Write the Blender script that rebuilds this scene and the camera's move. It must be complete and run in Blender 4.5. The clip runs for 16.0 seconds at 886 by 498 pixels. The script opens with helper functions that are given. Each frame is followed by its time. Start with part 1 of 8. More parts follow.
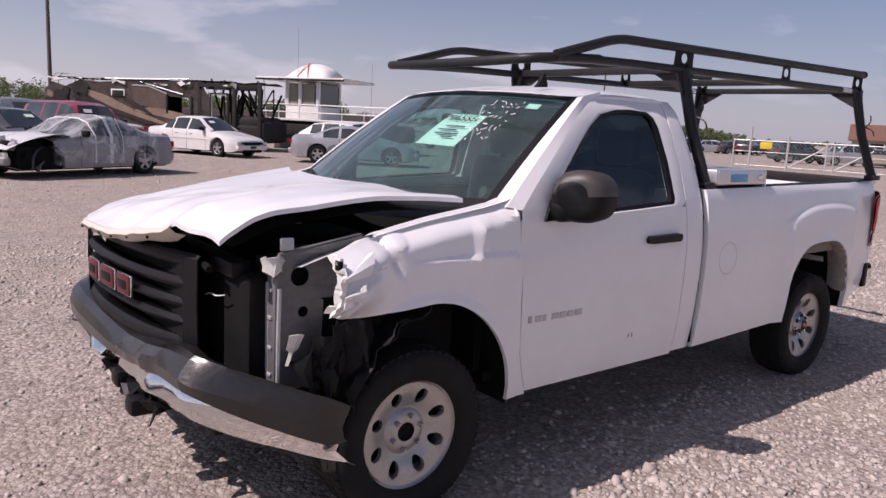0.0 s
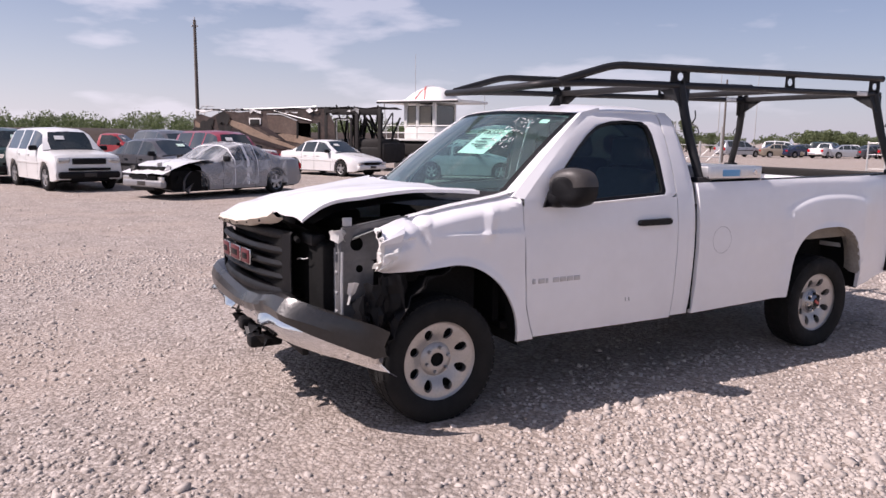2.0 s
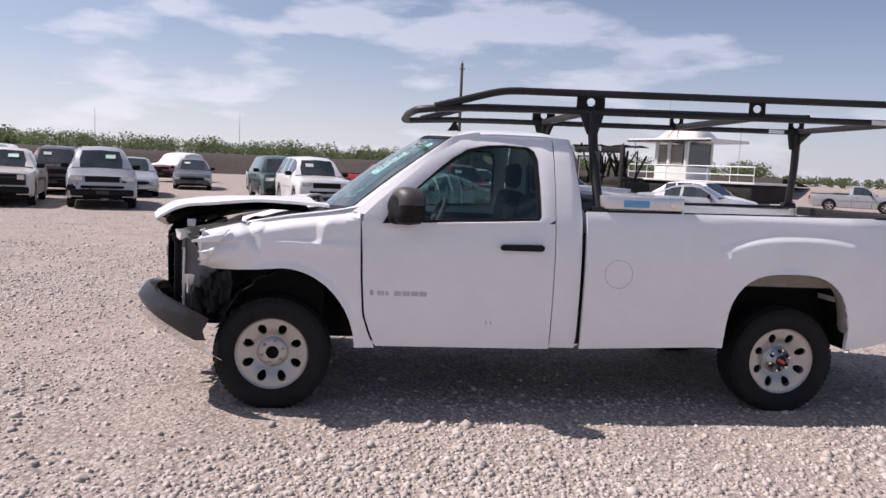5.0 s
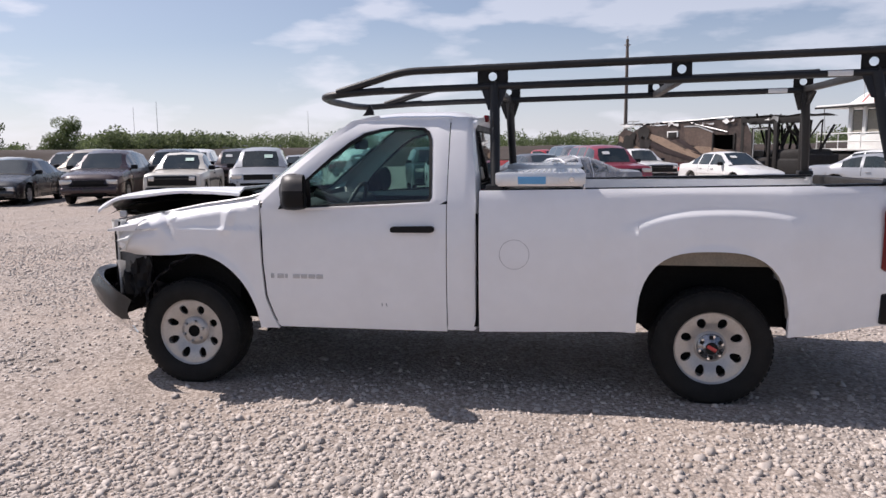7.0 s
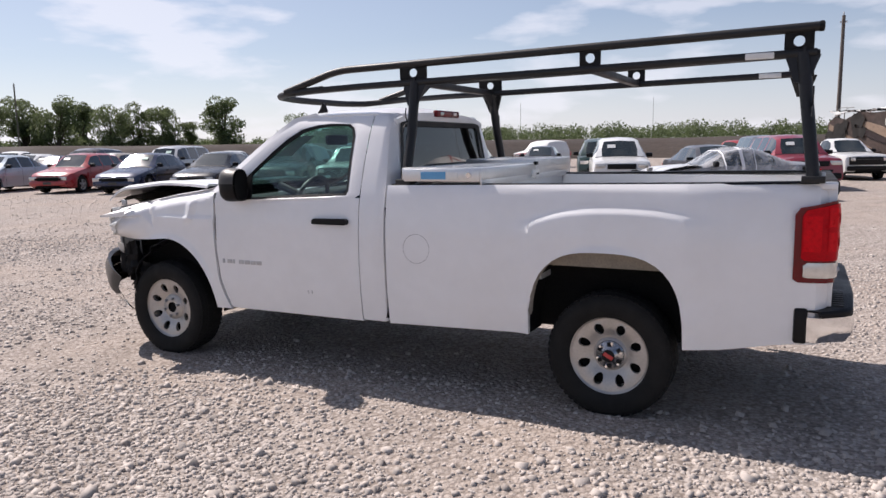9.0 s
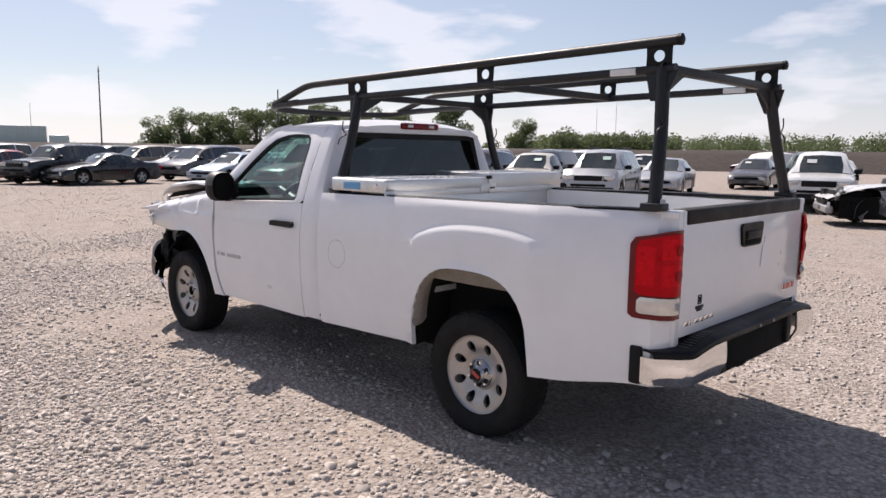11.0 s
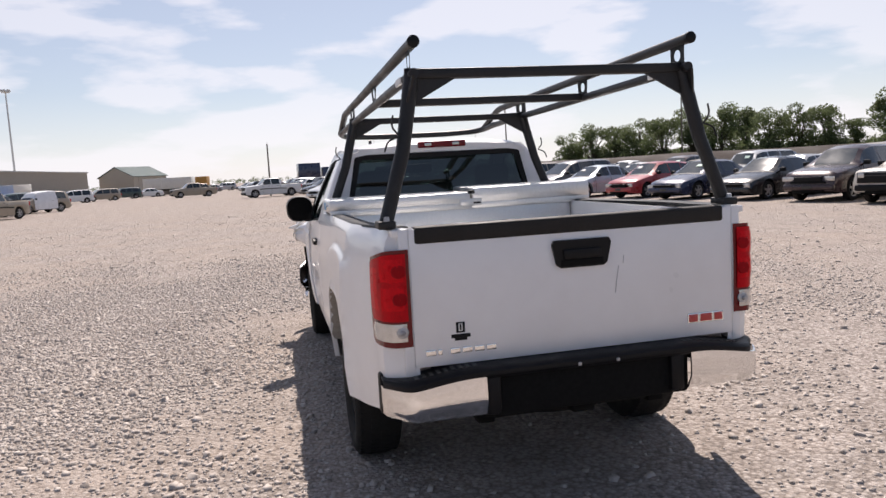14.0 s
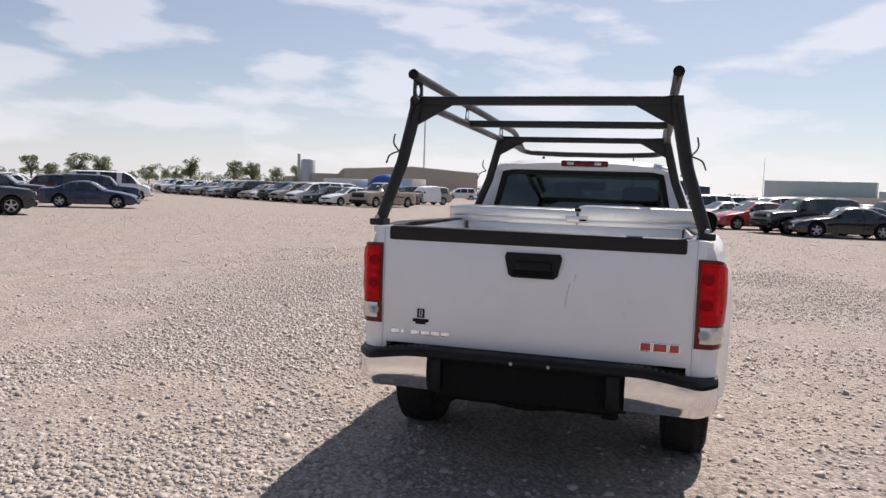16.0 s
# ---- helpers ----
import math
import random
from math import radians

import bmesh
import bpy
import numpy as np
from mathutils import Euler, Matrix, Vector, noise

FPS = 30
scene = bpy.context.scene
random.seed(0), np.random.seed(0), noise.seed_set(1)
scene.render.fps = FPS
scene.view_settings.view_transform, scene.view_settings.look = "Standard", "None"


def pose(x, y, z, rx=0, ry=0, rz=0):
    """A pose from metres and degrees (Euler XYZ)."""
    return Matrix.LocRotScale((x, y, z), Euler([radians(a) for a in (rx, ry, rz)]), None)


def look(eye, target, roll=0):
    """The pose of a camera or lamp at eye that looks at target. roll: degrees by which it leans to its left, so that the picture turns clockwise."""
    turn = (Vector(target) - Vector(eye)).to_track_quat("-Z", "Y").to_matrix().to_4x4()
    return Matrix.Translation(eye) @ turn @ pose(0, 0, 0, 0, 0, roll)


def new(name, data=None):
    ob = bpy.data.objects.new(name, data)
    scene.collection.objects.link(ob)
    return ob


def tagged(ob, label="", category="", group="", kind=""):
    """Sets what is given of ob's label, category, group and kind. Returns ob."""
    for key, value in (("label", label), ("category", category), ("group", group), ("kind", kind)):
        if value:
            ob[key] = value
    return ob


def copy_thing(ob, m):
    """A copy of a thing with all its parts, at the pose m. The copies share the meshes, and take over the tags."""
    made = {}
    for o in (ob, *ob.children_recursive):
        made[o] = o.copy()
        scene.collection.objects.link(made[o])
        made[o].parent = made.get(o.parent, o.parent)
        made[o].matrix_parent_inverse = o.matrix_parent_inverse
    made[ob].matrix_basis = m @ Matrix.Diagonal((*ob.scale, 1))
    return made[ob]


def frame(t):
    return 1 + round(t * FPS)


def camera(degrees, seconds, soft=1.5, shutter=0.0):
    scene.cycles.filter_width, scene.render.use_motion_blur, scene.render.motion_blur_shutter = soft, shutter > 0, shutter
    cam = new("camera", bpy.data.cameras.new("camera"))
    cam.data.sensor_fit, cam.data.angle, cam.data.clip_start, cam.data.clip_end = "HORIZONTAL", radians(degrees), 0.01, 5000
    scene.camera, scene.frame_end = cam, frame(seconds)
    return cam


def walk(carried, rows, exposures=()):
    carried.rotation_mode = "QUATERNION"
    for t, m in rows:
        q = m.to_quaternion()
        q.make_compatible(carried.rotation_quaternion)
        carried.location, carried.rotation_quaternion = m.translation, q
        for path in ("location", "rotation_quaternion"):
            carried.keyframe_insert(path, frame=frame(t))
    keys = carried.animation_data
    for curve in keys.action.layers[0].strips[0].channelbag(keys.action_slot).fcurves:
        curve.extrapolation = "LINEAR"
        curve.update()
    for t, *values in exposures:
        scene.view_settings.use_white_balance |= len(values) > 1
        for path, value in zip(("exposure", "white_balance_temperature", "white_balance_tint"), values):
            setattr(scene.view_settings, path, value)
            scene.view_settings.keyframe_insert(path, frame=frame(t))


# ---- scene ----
cam = camera(62.5, 16.0)
PATH = [
    (0, (-1.668, -3.155, 1.579), (-0.43, -1.62, 1.244), 3.0),
    (0.5, (-1.955, -3.358, 1.562), (-0.731, -1.849, 1.089), 1.8),
    (1, (-2.12, -3.728, 1.538), (-0.987, -2.121, 1.171), 2.6),
    (1.5, (-2.102, -4.062, 1.55), (-1.044, -2.397, 1.217), 0.2),
    (2, (-1.901, -4.39, 1.577), (-0.942, -2.66, 1.276), 0.8),
    (2.5, (-1.603, -4.743, 1.569), (-0.669, -3.005, 1.243), 0.3),
    (3, (-1.214, -4.99, 1.56), (-0.42, -3.182, 1.242), 1.6),
    (3.2, (-1.112, -5.026, 1.577), (-0.348, -3.196, 1.311), -0.1),
    (5.3, (0.875, -5.509, 1.538), (0.93, -3.523, 1.305), 2.3),
    (5.5, (1.08, -5.52, 1.546), (1.039, -3.539, 1.273), 1.3),
    (6, (1.54, -5.537, 1.523), (1.443, -3.558, 1.253), -0.6),
    (6.5, (2.008, -5.522, 1.53), (1.7, -3.567, 1.243), 0.8),
    (7, (2.485, -5.434, 1.548), (2.158, -3.479, 1.282), -0.5),
    (7.5, (2.968, -5.374, 1.541), (2.446, -3.471, 1.218), -1.4),
    (8, (3.41, -5.168, 1.551), (2.763, -3.298, 1.262), -1.4),
    (8.5, (3.877, -5.086, 1.53), (3.162, -3.236, 1.275), -1.3),
    (9, (4.323, -4.939, 1.548), (3.448, -3.163, 1.267), -0.9),
    (9.2, (4.496, -4.848, 1.55), (3.587, -3.101, 1.202), 0.1),
    (11.3, (6.236, -3.653, 1.594), (4.747, -2.342, 1.345), -0.3),
    (11.5, (6.366, -3.468, 1.57), (4.811, -2.238, 1.311), -1.2),
    (12, (6.695, -3.064, 1.549), (5.076, -1.912, 1.321), -1.7),
    (12.5, (6.956, -2.666, 1.572), (5.201, -1.726, 1.385), -1.4),
    (13, (7.137, -2.215, 1.58), (5.29, -1.459, 1.449), -1.5),
    (13.5, (7.349, -1.763, 1.577), (5.476, -1.095, 1.368), -3.0),
    (14, (7.484, -1.29, 1.566), (5.546, -0.844, 1.354), -3.2),
    (14.5, (7.747, -0.856, 1.546), (5.769, -0.648, 1.331), -3.0),
    (15, (7.85, -0.382, 1.556), (5.855, -0.483, 1.451), -2.8),
    (15.5, (7.946, 0.077, 1.54), (5.975, -0.211, 1.364), 0.5),
    (16, (8.025, 0.556, 1.533), (6.106, 0.018, 1.369), 1.9),
]
walk(cam, [(t, look(eye, target, roll)) for t, eye, target, roll in PATH],
     exposures=[(0.0, 0.02, 6600, 29), (0.5, 0.24, 6640, 30), (1.0, 0.37, 6650, 29), (1.5, 0.38, 6610, 27), (2.5, 0.36, 6580, 26), (5.5, 0.35, 6480, 20), (9.0, 0.40, 6540, 17), (12.5, 0.46, 6840, 18), (14.0, 0.41, 6780, 17), (15.0, 0.44, 6720, 16), (15.5, 0.37, 6720, 16), (16.0, 0.34, 6720, 16)])

import collections

# ---- daylight ----
SUN_DIR = Vector((-1.05, 0.29, 1.30)).normalized()
world = bpy.data.worlds.new("sky")
scene.world = world
world.use_nodes = True
wn, wl = world.node_tree.nodes, world.node_tree.links
wn.clear()
w_out = wn.new("ShaderNodeOutputWorld")
w_bg = wn.new("ShaderNodeBackground")
w_sky = wn.new("ShaderNodeTexSky")
w_sky.sky_type = "NISHITA"
w_sky.sun_disc = False
w_sky.sun_elevation = math.asin(SUN_DIR.z)
w_sky.sun_rotation = math.atan2(SUN_DIR.x, SUN_DIR.y)
w_sky.air_density, w_sky.dust_density, w_sky.ozone_density = 1.0, 0.12, 2.8
w_tc = wn.new("ShaderNodeTexCoord")
w_sep = wn.new("ShaderNodeSeparateXYZ")
wl.new(w_tc.outputs["Generated"], w_sep.inputs[0])


def wmath(op, a, b=None, clamp=False):
    n = wn.new("ShaderNodeMath")
    n.operation, n.use_clamp = op, clamp
    for i, v in enumerate((a, b)):
        if v is None:
            continue
        if isinstance(v, (int, float)):
            n.inputs[i].default_value = v
        else:
            wl.new(v, n.inputs[i])
    return n.outputs[0]


# fair-weather clouds, flattened towards the horizon
up = wmath("MAXIMUM", w_sep.outputs["Z"], 0.0)
w_comb = wn.new("ShaderNodeCombineXYZ")
wl.new(w_sep.outputs["X"], w_comb.inputs[0])
wl.new(w_sep.outputs["Y"], w_comb.inputs[1])
wl.new(wmath("MULTIPLY", up, 3.6), w_comb.inputs[2])
w_big = wn.new("ShaderNodeTexNoise")
w_big.inputs["Scale"].default_value = 2.3
w_big.inputs["Detail"].default_value = 2.0
wl.new(w_comb.outputs[0], w_big.inputs["Vector"])
w_noise = wn.new("ShaderNodeTexNoise")
w_noise.inputs["Scale"].default_value = 5.2
w_noise.inputs["Detail"].default_value = 7.0
w_noise.inputs["Roughness"].default_value = 0.50
wl.new(w_comb.outputs[0], w_noise.inputs["Vector"])
w_ramp = wn.new("ShaderNodeValToRGB")
w_ramp.color_ramp.elements[0].position = 0.505
w_ramp.color_ramp.elements[1].position = 0.60
w_sum = wmath("ADD", w_noise.outputs["Fac"], wmath("MULTIPLY", wmath("SUBTRACT", w_big.outputs["Fac"], 0.5), 0.45))
wl.new(w_sum, w_ramp.inputs[0])
toward = wmath("ADD", wmath("MULTIPLY", w_sep.outputs["X"], SUN_DIR.x * 1.4), wmath("MULTIPLY", w_sep.outputs["Y"], SUN_DIR.y * 1.4))
lit = wmath("ADD", 0.5, wmath("MULTIPLY", toward, 0.55), True)
haze = wmath("POWER", wmath("SUBTRACT", 1.0, up, True), 7.0)
haze = wmath("MULTIPLY", haze, 0.80)
veil = wmath("MAXIMUM", haze, wmath("ADD", 0.10, wmath("MULTIPLY", toward, 0.30)), True)


def wmix(fac, a, b):
    n = wn.new("ShaderNodeMix")
    n.data_type = "RGBA"
    wl.new(fac, n.inputs["Factor"])
    for socket, v in ((n.inputs[6], a), (n.inputs[7], b)):
        if isinstance(v, tuple):
            socket.default_value = (*v, 1)
        else:
            wl.new(v, socket)
    return n.outputs[2]


# the haze is bluish grey away from the sun and almost white towards it
haze_colour = wmix(lit, (4.6, 5.0, 6.5), (10.2, 10.6, 11.3))
hazy = wmix(veil, w_sky.outputs[0], haze_colour)
cloud_fac = wmath("MULTIPLY", w_ramp.outputs[0], wmath("ADD", 0.38, wmath("MULTIPLY", toward, 0.20)))
wl.new(wmix(cloud_fac, hazy, (10.6, 10.9, 11.6)), w_bg.inputs[0])
w_bg.inputs[1].default_value = 0.068
wl.new(w_bg.outputs[0], w_out.inputs[0])

sun = new("sun", bpy.data.lights.new("sun", "SUN"))
sun.data.energy, sun.data.angle, sun.data.color = 4.6, radians(0.55), (1.0, 0.95, 0.88)
sun.matrix_world = look(SUN_DIR * 60, (0, 0, 0))


# ---- materials ----
def mat(name, base, rough=0.5, metal=0.0, var=0.12, scale=3.0, bump=0.0, bscale=40.0, coat=0.0, spec=0.5, dust=0.0, island=0.0, tint2=None, objvar=0.0):
    """A surface with colour variation at two scales, optional relief, clear coat, dust and variation by piece."""
    m = bpy.data.materials.new(name)
    m.use_nodes = True
    n, l = m.node_tree.nodes, m.node_tree.links
    b = n["Principled BSDF"]
    tc = n.new("ShaderNodeTexCoord")
    big = n.new("ShaderNodeTexNoise")
    big.inputs["Scale"].default_value, big.inputs["Detail"].default_value = scale, 4
    fine = n.new("ShaderNodeTexNoise")
    fine.inputs["Scale"].default_value, fine.inputs["Detail"].default_value = scale * 9, 3
    l.new(tc.outputs["Object"], big.inputs["Vector"])
    l.new(tc.outputs["Object"], fine.inputs["Vector"])
    add = n.new("ShaderNodeMath")
    add.operation = "ADD"
    l.new(big.outputs["Fac"], add.inputs[0])
    l.new(fine.outputs["Fac"], add.inputs[1])
    source = add.outputs[0]
    if island or objvar:
        if island:
            r = n.new("ShaderNodeNewGeometry").outputs["Random Per Island"]
        else:
            r = n.new("ShaderNodeObjectInfo").outputs["Random"]
        mul = n.new("ShaderNodeMath")
        mul.operation = "MULTIPLY_ADD"
        l.new(r, mul.inputs[0])
        mul.inputs[1].default_value = 1.6 * (island or objvar)
        l.new(source, mul.inputs[2])
        source = mul.outputs[0]
    ramp = n.new("ShaderNodeMapRange")
    ramp.inputs[1].default_value, ramp.inputs[2].default_value = 0.55, 1.45 + 1.6 * (island or objvar)
    l.new(source, ramp.inputs[0])
    mix = n.new("ShaderNodeMix")
    mix.data_type = "RGBA"
    lo = [max(0.0, c * (1 - var)) for c in base]
    hi = [min(1.0, c * (1 + var)) for c in (tint2 or base)]
    mix.inputs[6].default_value, mix.inputs[7].default_value = (*lo, 1), (*hi, 1)
    l.new(ramp.outputs[0], mix.inputs[0])
    colour = mix.outputs[2]
    if dust:
        dn = n.new("ShaderNodeTexNoise")
        dn.inputs["Scale"].default_value, dn.inputs["Detail"].default_value = 2.3, 6
        l.new(tc.outputs["Object"], dn.inputs["Vector"])
        dr = n.new("ShaderNodeMapRange")
        dr.inputs[1].default_value, dr.inputs[2].default_value, dr.inputs[4].default_value = 0.42, 0.75, dust
        l.new(dn.outputs["Fac"], dr.inputs[0])
        dm = n.new("ShaderNodeMix")
        dm.data_type = "RGBA"
        l.new(dr.outputs[0], dm.inputs[0])
        l.new(colour, dm.inputs[6])
        dm.inputs[7].default_value = (0.42, 0.37, 0.31, 1)
        colour = dm.outputs[2]
    l.new(colour, b.inputs["Base Color"])
    rr = n.new("ShaderNodeMapRange")
    rr.inputs[1].default_value, rr.inputs[2].default_value = 0.3, 0.7
    rr.inputs[3].default_value, rr.inputs[4].default_value = max(0.02, rough * 0.85), min(1.0, rough * 1.2 + dust * 0.2)
    l.new(big.outputs["Fac"], rr.inputs[0])
    l.new(rr.outputs[0], b.inputs["Roughness"])
    b.inputs["Metallic"].default_value = metal
    b.inputs["Specular IOR Level"].default_value = spec
    b.inputs["Coat Weight"].default_value = coat
    b.inputs["Coat Roughness"].default_value = 0.06
    if bump:
        bn = n.new("ShaderNodeTexNoise")
        bn.inputs["Scale"].default_value, bn.inputs["Detail"].default_value = bscale, 4
        l.new(tc.outputs["Object"], bn.inputs["Vector"])
        bp = n.new("ShaderNodeBump")
        bp.inputs["Strength"].default_value, bp.inputs["Distance"].default_value = 1.0, bump
        l.new(bn.outputs["Fac"], bp.inputs["Height"])
        l.new(bp.outputs[0], b.inputs["Normal"])
    return m


def glass_mat(name, tint, gloss=0.02, ior=1.5, film=0.0):
    """A thin pane: tinted see-through with a Fresnel mirror on it."""
    m = bpy.data.materials.new(name)
    m.use_nodes = True
    n, l = m.node_tree.nodes, m.node_tree.links
    n.clear()
    out, mx = n.new("ShaderNodeOutputMaterial"), n.new("ShaderNodeMixShader")
    tr, gl, lw = n.new("ShaderNodeBsdfTransparent"), n.new("ShaderNodeBsdfGlossy"), n.new("ShaderNodeLayerWeight")
    pw, fr = n.new("ShaderNodeMath"), n.new("ShaderNodeMath")
    pw.operation, fr.operation, fr.use_clamp = "POWER", "MULTIPLY_ADD", True
    pw.inputs[1].default_value, fr.inputs[1].default_value, fr.inputs[2].default_value = 4.0, 0.85, 0.06 * ior / 1.5
    lw.inputs[0].default_value = 0.5
    l.new(lw.outputs["Facing"], pw.inputs[0])
    l.new(pw.outputs[0], fr.inputs[0])
    tr.inputs[0].default_value = (*tint, 1)
    gl.inputs[0].default_value = (1, 1, 1, 1)
    gl.inputs["Roughness"].default_value = gloss
    l.new(fr.outputs[0], mx.inputs[0])
    l.new(tr.outputs[0], mx.inputs[1])
    l.new(gl.outputs[0], mx.inputs[2])
    last = mx.outputs[0]
    if film:
        # a thin film of dust, tinted teal to imitate reflected haze, that scatters light both ways
        df, tl, half, fm = n.new("ShaderNodeBsdfDiffuse"), n.new("ShaderNodeBsdfTranslucent"), n.new("ShaderNodeMixShader"), n.new("ShaderNodeMixShader")
        for q in (df, tl):
            q.inputs[0].default_value = (0.46, 0.68, 0.66, 1)
        half.inputs[0].default_value = 0.4
        l.new(df.outputs[0], half.inputs[1])
        l.new(tl.outputs[0], half.inputs[2])
        fm.inputs[0].default_value = film
        l.new(last, fm.inputs[1])
        l.new(half.outputs[0], fm.inputs[2])
        last = fm.outputs[0]
    l.new(last, out.inputs[0])
    return m


WHITE = mat("white_truck_paint", (0.80, 0.80, 0.81), 0.32, var=0.03, scale=1.3, coat=0.5, dust=0.10)
BLACK_PLASTIC = mat("black_plastic", (0.007, 0.007, 0.008), 0.45, var=0.25, scale=6, spec=0.2, bump=0.0006, bscale=300)
GREY_PLASTIC = mat("weathered_grey_plastic", (0.040, 0.036, 0.034), 0.45, var=0.25, scale=5, bump=0.0006, bscale=260, dust=0.06)
# near-black for underbody parts, and for hollows where it stands in for shade
DARK = mat("underbody_and_shade_black", (0.008, 0.008, 0.008), 0.95, var=0.5, scale=6, spec=0.15)
LINER = mat("wheel_liner", (0.010, 0.010, 0.010), 0.95, var=0.4, scale=8, dust=0.02, spec=0.2)
RUBBER = mat("tyre_rubber", (0.011, 0.011, 0.011), 0.8, var=0.3, scale=12, bump=0.001, bscale=120, dust=0.018, spec=0.25)
RIM = mat("painted_steel_rim", (0.46, 0.44, 0.42), 0.36, metal=0.6, var=0.16, scale=9, dust=0.22)
CHROME = mat("chrome", (0.78, 0.78, 0.78), 0.09, metal=1.0, var=0.06, scale=5, bump=0.0012, bscale=9)
STEEL = mat("bare_steel", (0.40, 0.41, 0.43), 0.42, metal=0.7, var=0.2, scale=9)
PRIMER = mat("grey_primed_steel", (0.42, 0.43, 0.44), 0.48, metal=0.15, var=0.14, scale=8, dust=0.2)
DARK_PRIMER = mat("dark_primed_steel", (0.115, 0.117, 0.122), 0.5, metal=0.1, var=0.25, scale=6, dust=0.08)
RACK = mat("black_rack_paint", (0.014, 0.014, 0.015), 0.45, var=0.35, scale=7, bump=0.0005, bscale=200, dust=0.02, spec=0.35)
RED_LENS = mat("red_lens", (0.50, 0.002, 0.008), 0.32, var=0.3, scale=14, spec=0.12)
RED_DARK = mat("deep_red_lens", (0.14, 0.002, 0.005), 0.22, var=0.25, scale=9, coat=0.15, spec=0.3)
CLEAR_LENS = mat("clear_lens", (0.62, 0.60, 0.57), 0.12, metal=0.5, var=0.2, scale=30, coat=0.7)
RED_BADGE = mat("red_badge", (0.50, 0.03, 0.03), 0.3, var=0.1, scale=20, coat=0.4)
SEAT = mat("dark_seat_cloth", (0.03, 0.03, 0.034), 0.9, var=0.2, scale=30, bump=0.001, bscale=300)
HEADLINER = mat("headliner", (0.30, 0.29, 0.27), 0.9, var=0.1)
WINDSHIELD = glass_mat("teal_windshield", (0.50, 0.78, 0.74), film=0.09)
DOOR_GLASS = glass_mat("door_glass", (0.40, 0.58, 0.55), film=0.006)
REAR_GLASS = glass_mat("tinted_rear_glass", (0.020, 0.024, 0.025))
PAPER = mat("green_paper", (0.62, 0.80, 0.70), 0.7, var=0.06, scale=12)
WHITE_INK = mat("white_marker", (0.8, 0.8, 0.8), 0.7, var=0.05)
BLUE_STICKER = mat("blue_sticker", (0.12, 0.36, 0.62), 0.4, var=0.1, scale=20)
PALE_STICKER = mat("pale_sticker", (0.72, 0.72, 0.70), 0.5, var=0.1, scale=20)
ALU = mat("diamond_plate", (0.70, 0.70, 0.70), 0.36, metal=0.80, var=0.07, scale=7, bump=0.0002, bscale=22)
FLANGE = mat("dusty_beige_flange", (0.24, 0.21, 0.17), 0.85, var=0.3, scale=9)
DENT = mat("torn_white_paint", (0.68, 0.67, 0.64), 0.5, var=0.15, scale=14, dust=0.25)


# ---- mesh helpers ----
def finish(bm, angle=38.0):
    bmesh.ops.recalc_face_normals(bm, faces=bm.faces)
    lim = radians(angle)
    for f in bm.faces:
        f.smooth = True
    for e in bm.edges:
        if len(e.link_faces) == 2 and e.calc_face_angle(0) > lim:
            e.smooth = False
    return bm


def part(name, bm, material, parent=None, label="", angle=38.0):
    """Links a bmesh as one mesh object under a thing or a part."""
    finish(bm, angle)
    me = bpy.data.meshes.new(name)
    bm.to_mesh(me)
    bm.free()
    me.materials.append(material)
    ob = new(name, me)
    if parent is not None:
        ob.parent = parent
    if label:
        tagged(ob, label)
    return ob


def thing(name, label, category, m=None, group="", kind=""):
    ob = new(name)
    ob.empty_display_size = 0.2
    tagged(ob, label, category, group, kind)
    if m is not None:
        ob.matrix_basis = m
    return ob


def lerp_table(table, v):
    if v <= table[0][0]:
        return table[0][1]
    for (a, p), (b, q) in zip(table, table[1:]):
        if v <= b:
            return p + (q - p) * (v - a) / (b - a) if b > a else q
    return table[-1][1]


def smooth(a, b, v):
    t = min(1.0, max(0.0, (v - a) / (b - a)))
    return t * t * (3 - 2 * t)


def add_grid(bm, pts, skip=None, close_u=False):
    """Quads over rows of points; returns the vertices. skip(i, j) leaves a face out."""
    vs = [[bm.verts.new(p) for p in row] for row in pts]
    nu = len(vs)
    for i in range(nu if close_u else nu - 1):
        a, b = vs[i], vs[(i + 1) % nu]
        for j in range(len(a) - 1):
            if skip and skip(i, j):
                continue
            try:
                bm.faces.new((a[j], b[j], b[j + 1], a[j + 1]))
            except ValueError:
                pass
    return vs


def sheet(pts, offset, skip=None):
    """A grid of points with thickness: offset(p) gives the inner point."""
    bm = bmesh.new()
    outer = add_grid(bm, pts, skip)
    inner = add_grid(bm, [[offset(Vector(p)) for p in row] for row in pts], skip)
    for e in [e for e in bm.edges if len(e.link_faces) == 1]:
        e.tag = True
    pair = {}
    for ro, ri in zip(outer, inner):
        for o, i in zip(ro, ri):
            pair[o] = i
    for e in [e for e in bm.edges if e.tag and e.verts[0] in pair and e.verts[1] in pair]:
        a, b = e.verts
        try:
            bm.faces.new((a, b, pair[b], pair[a]))
        except ValueError:
            pass
    bmesh.ops.delete(bm, geom=[v for v in bm.verts if not v.link_faces], context="VERTS")
    return bm


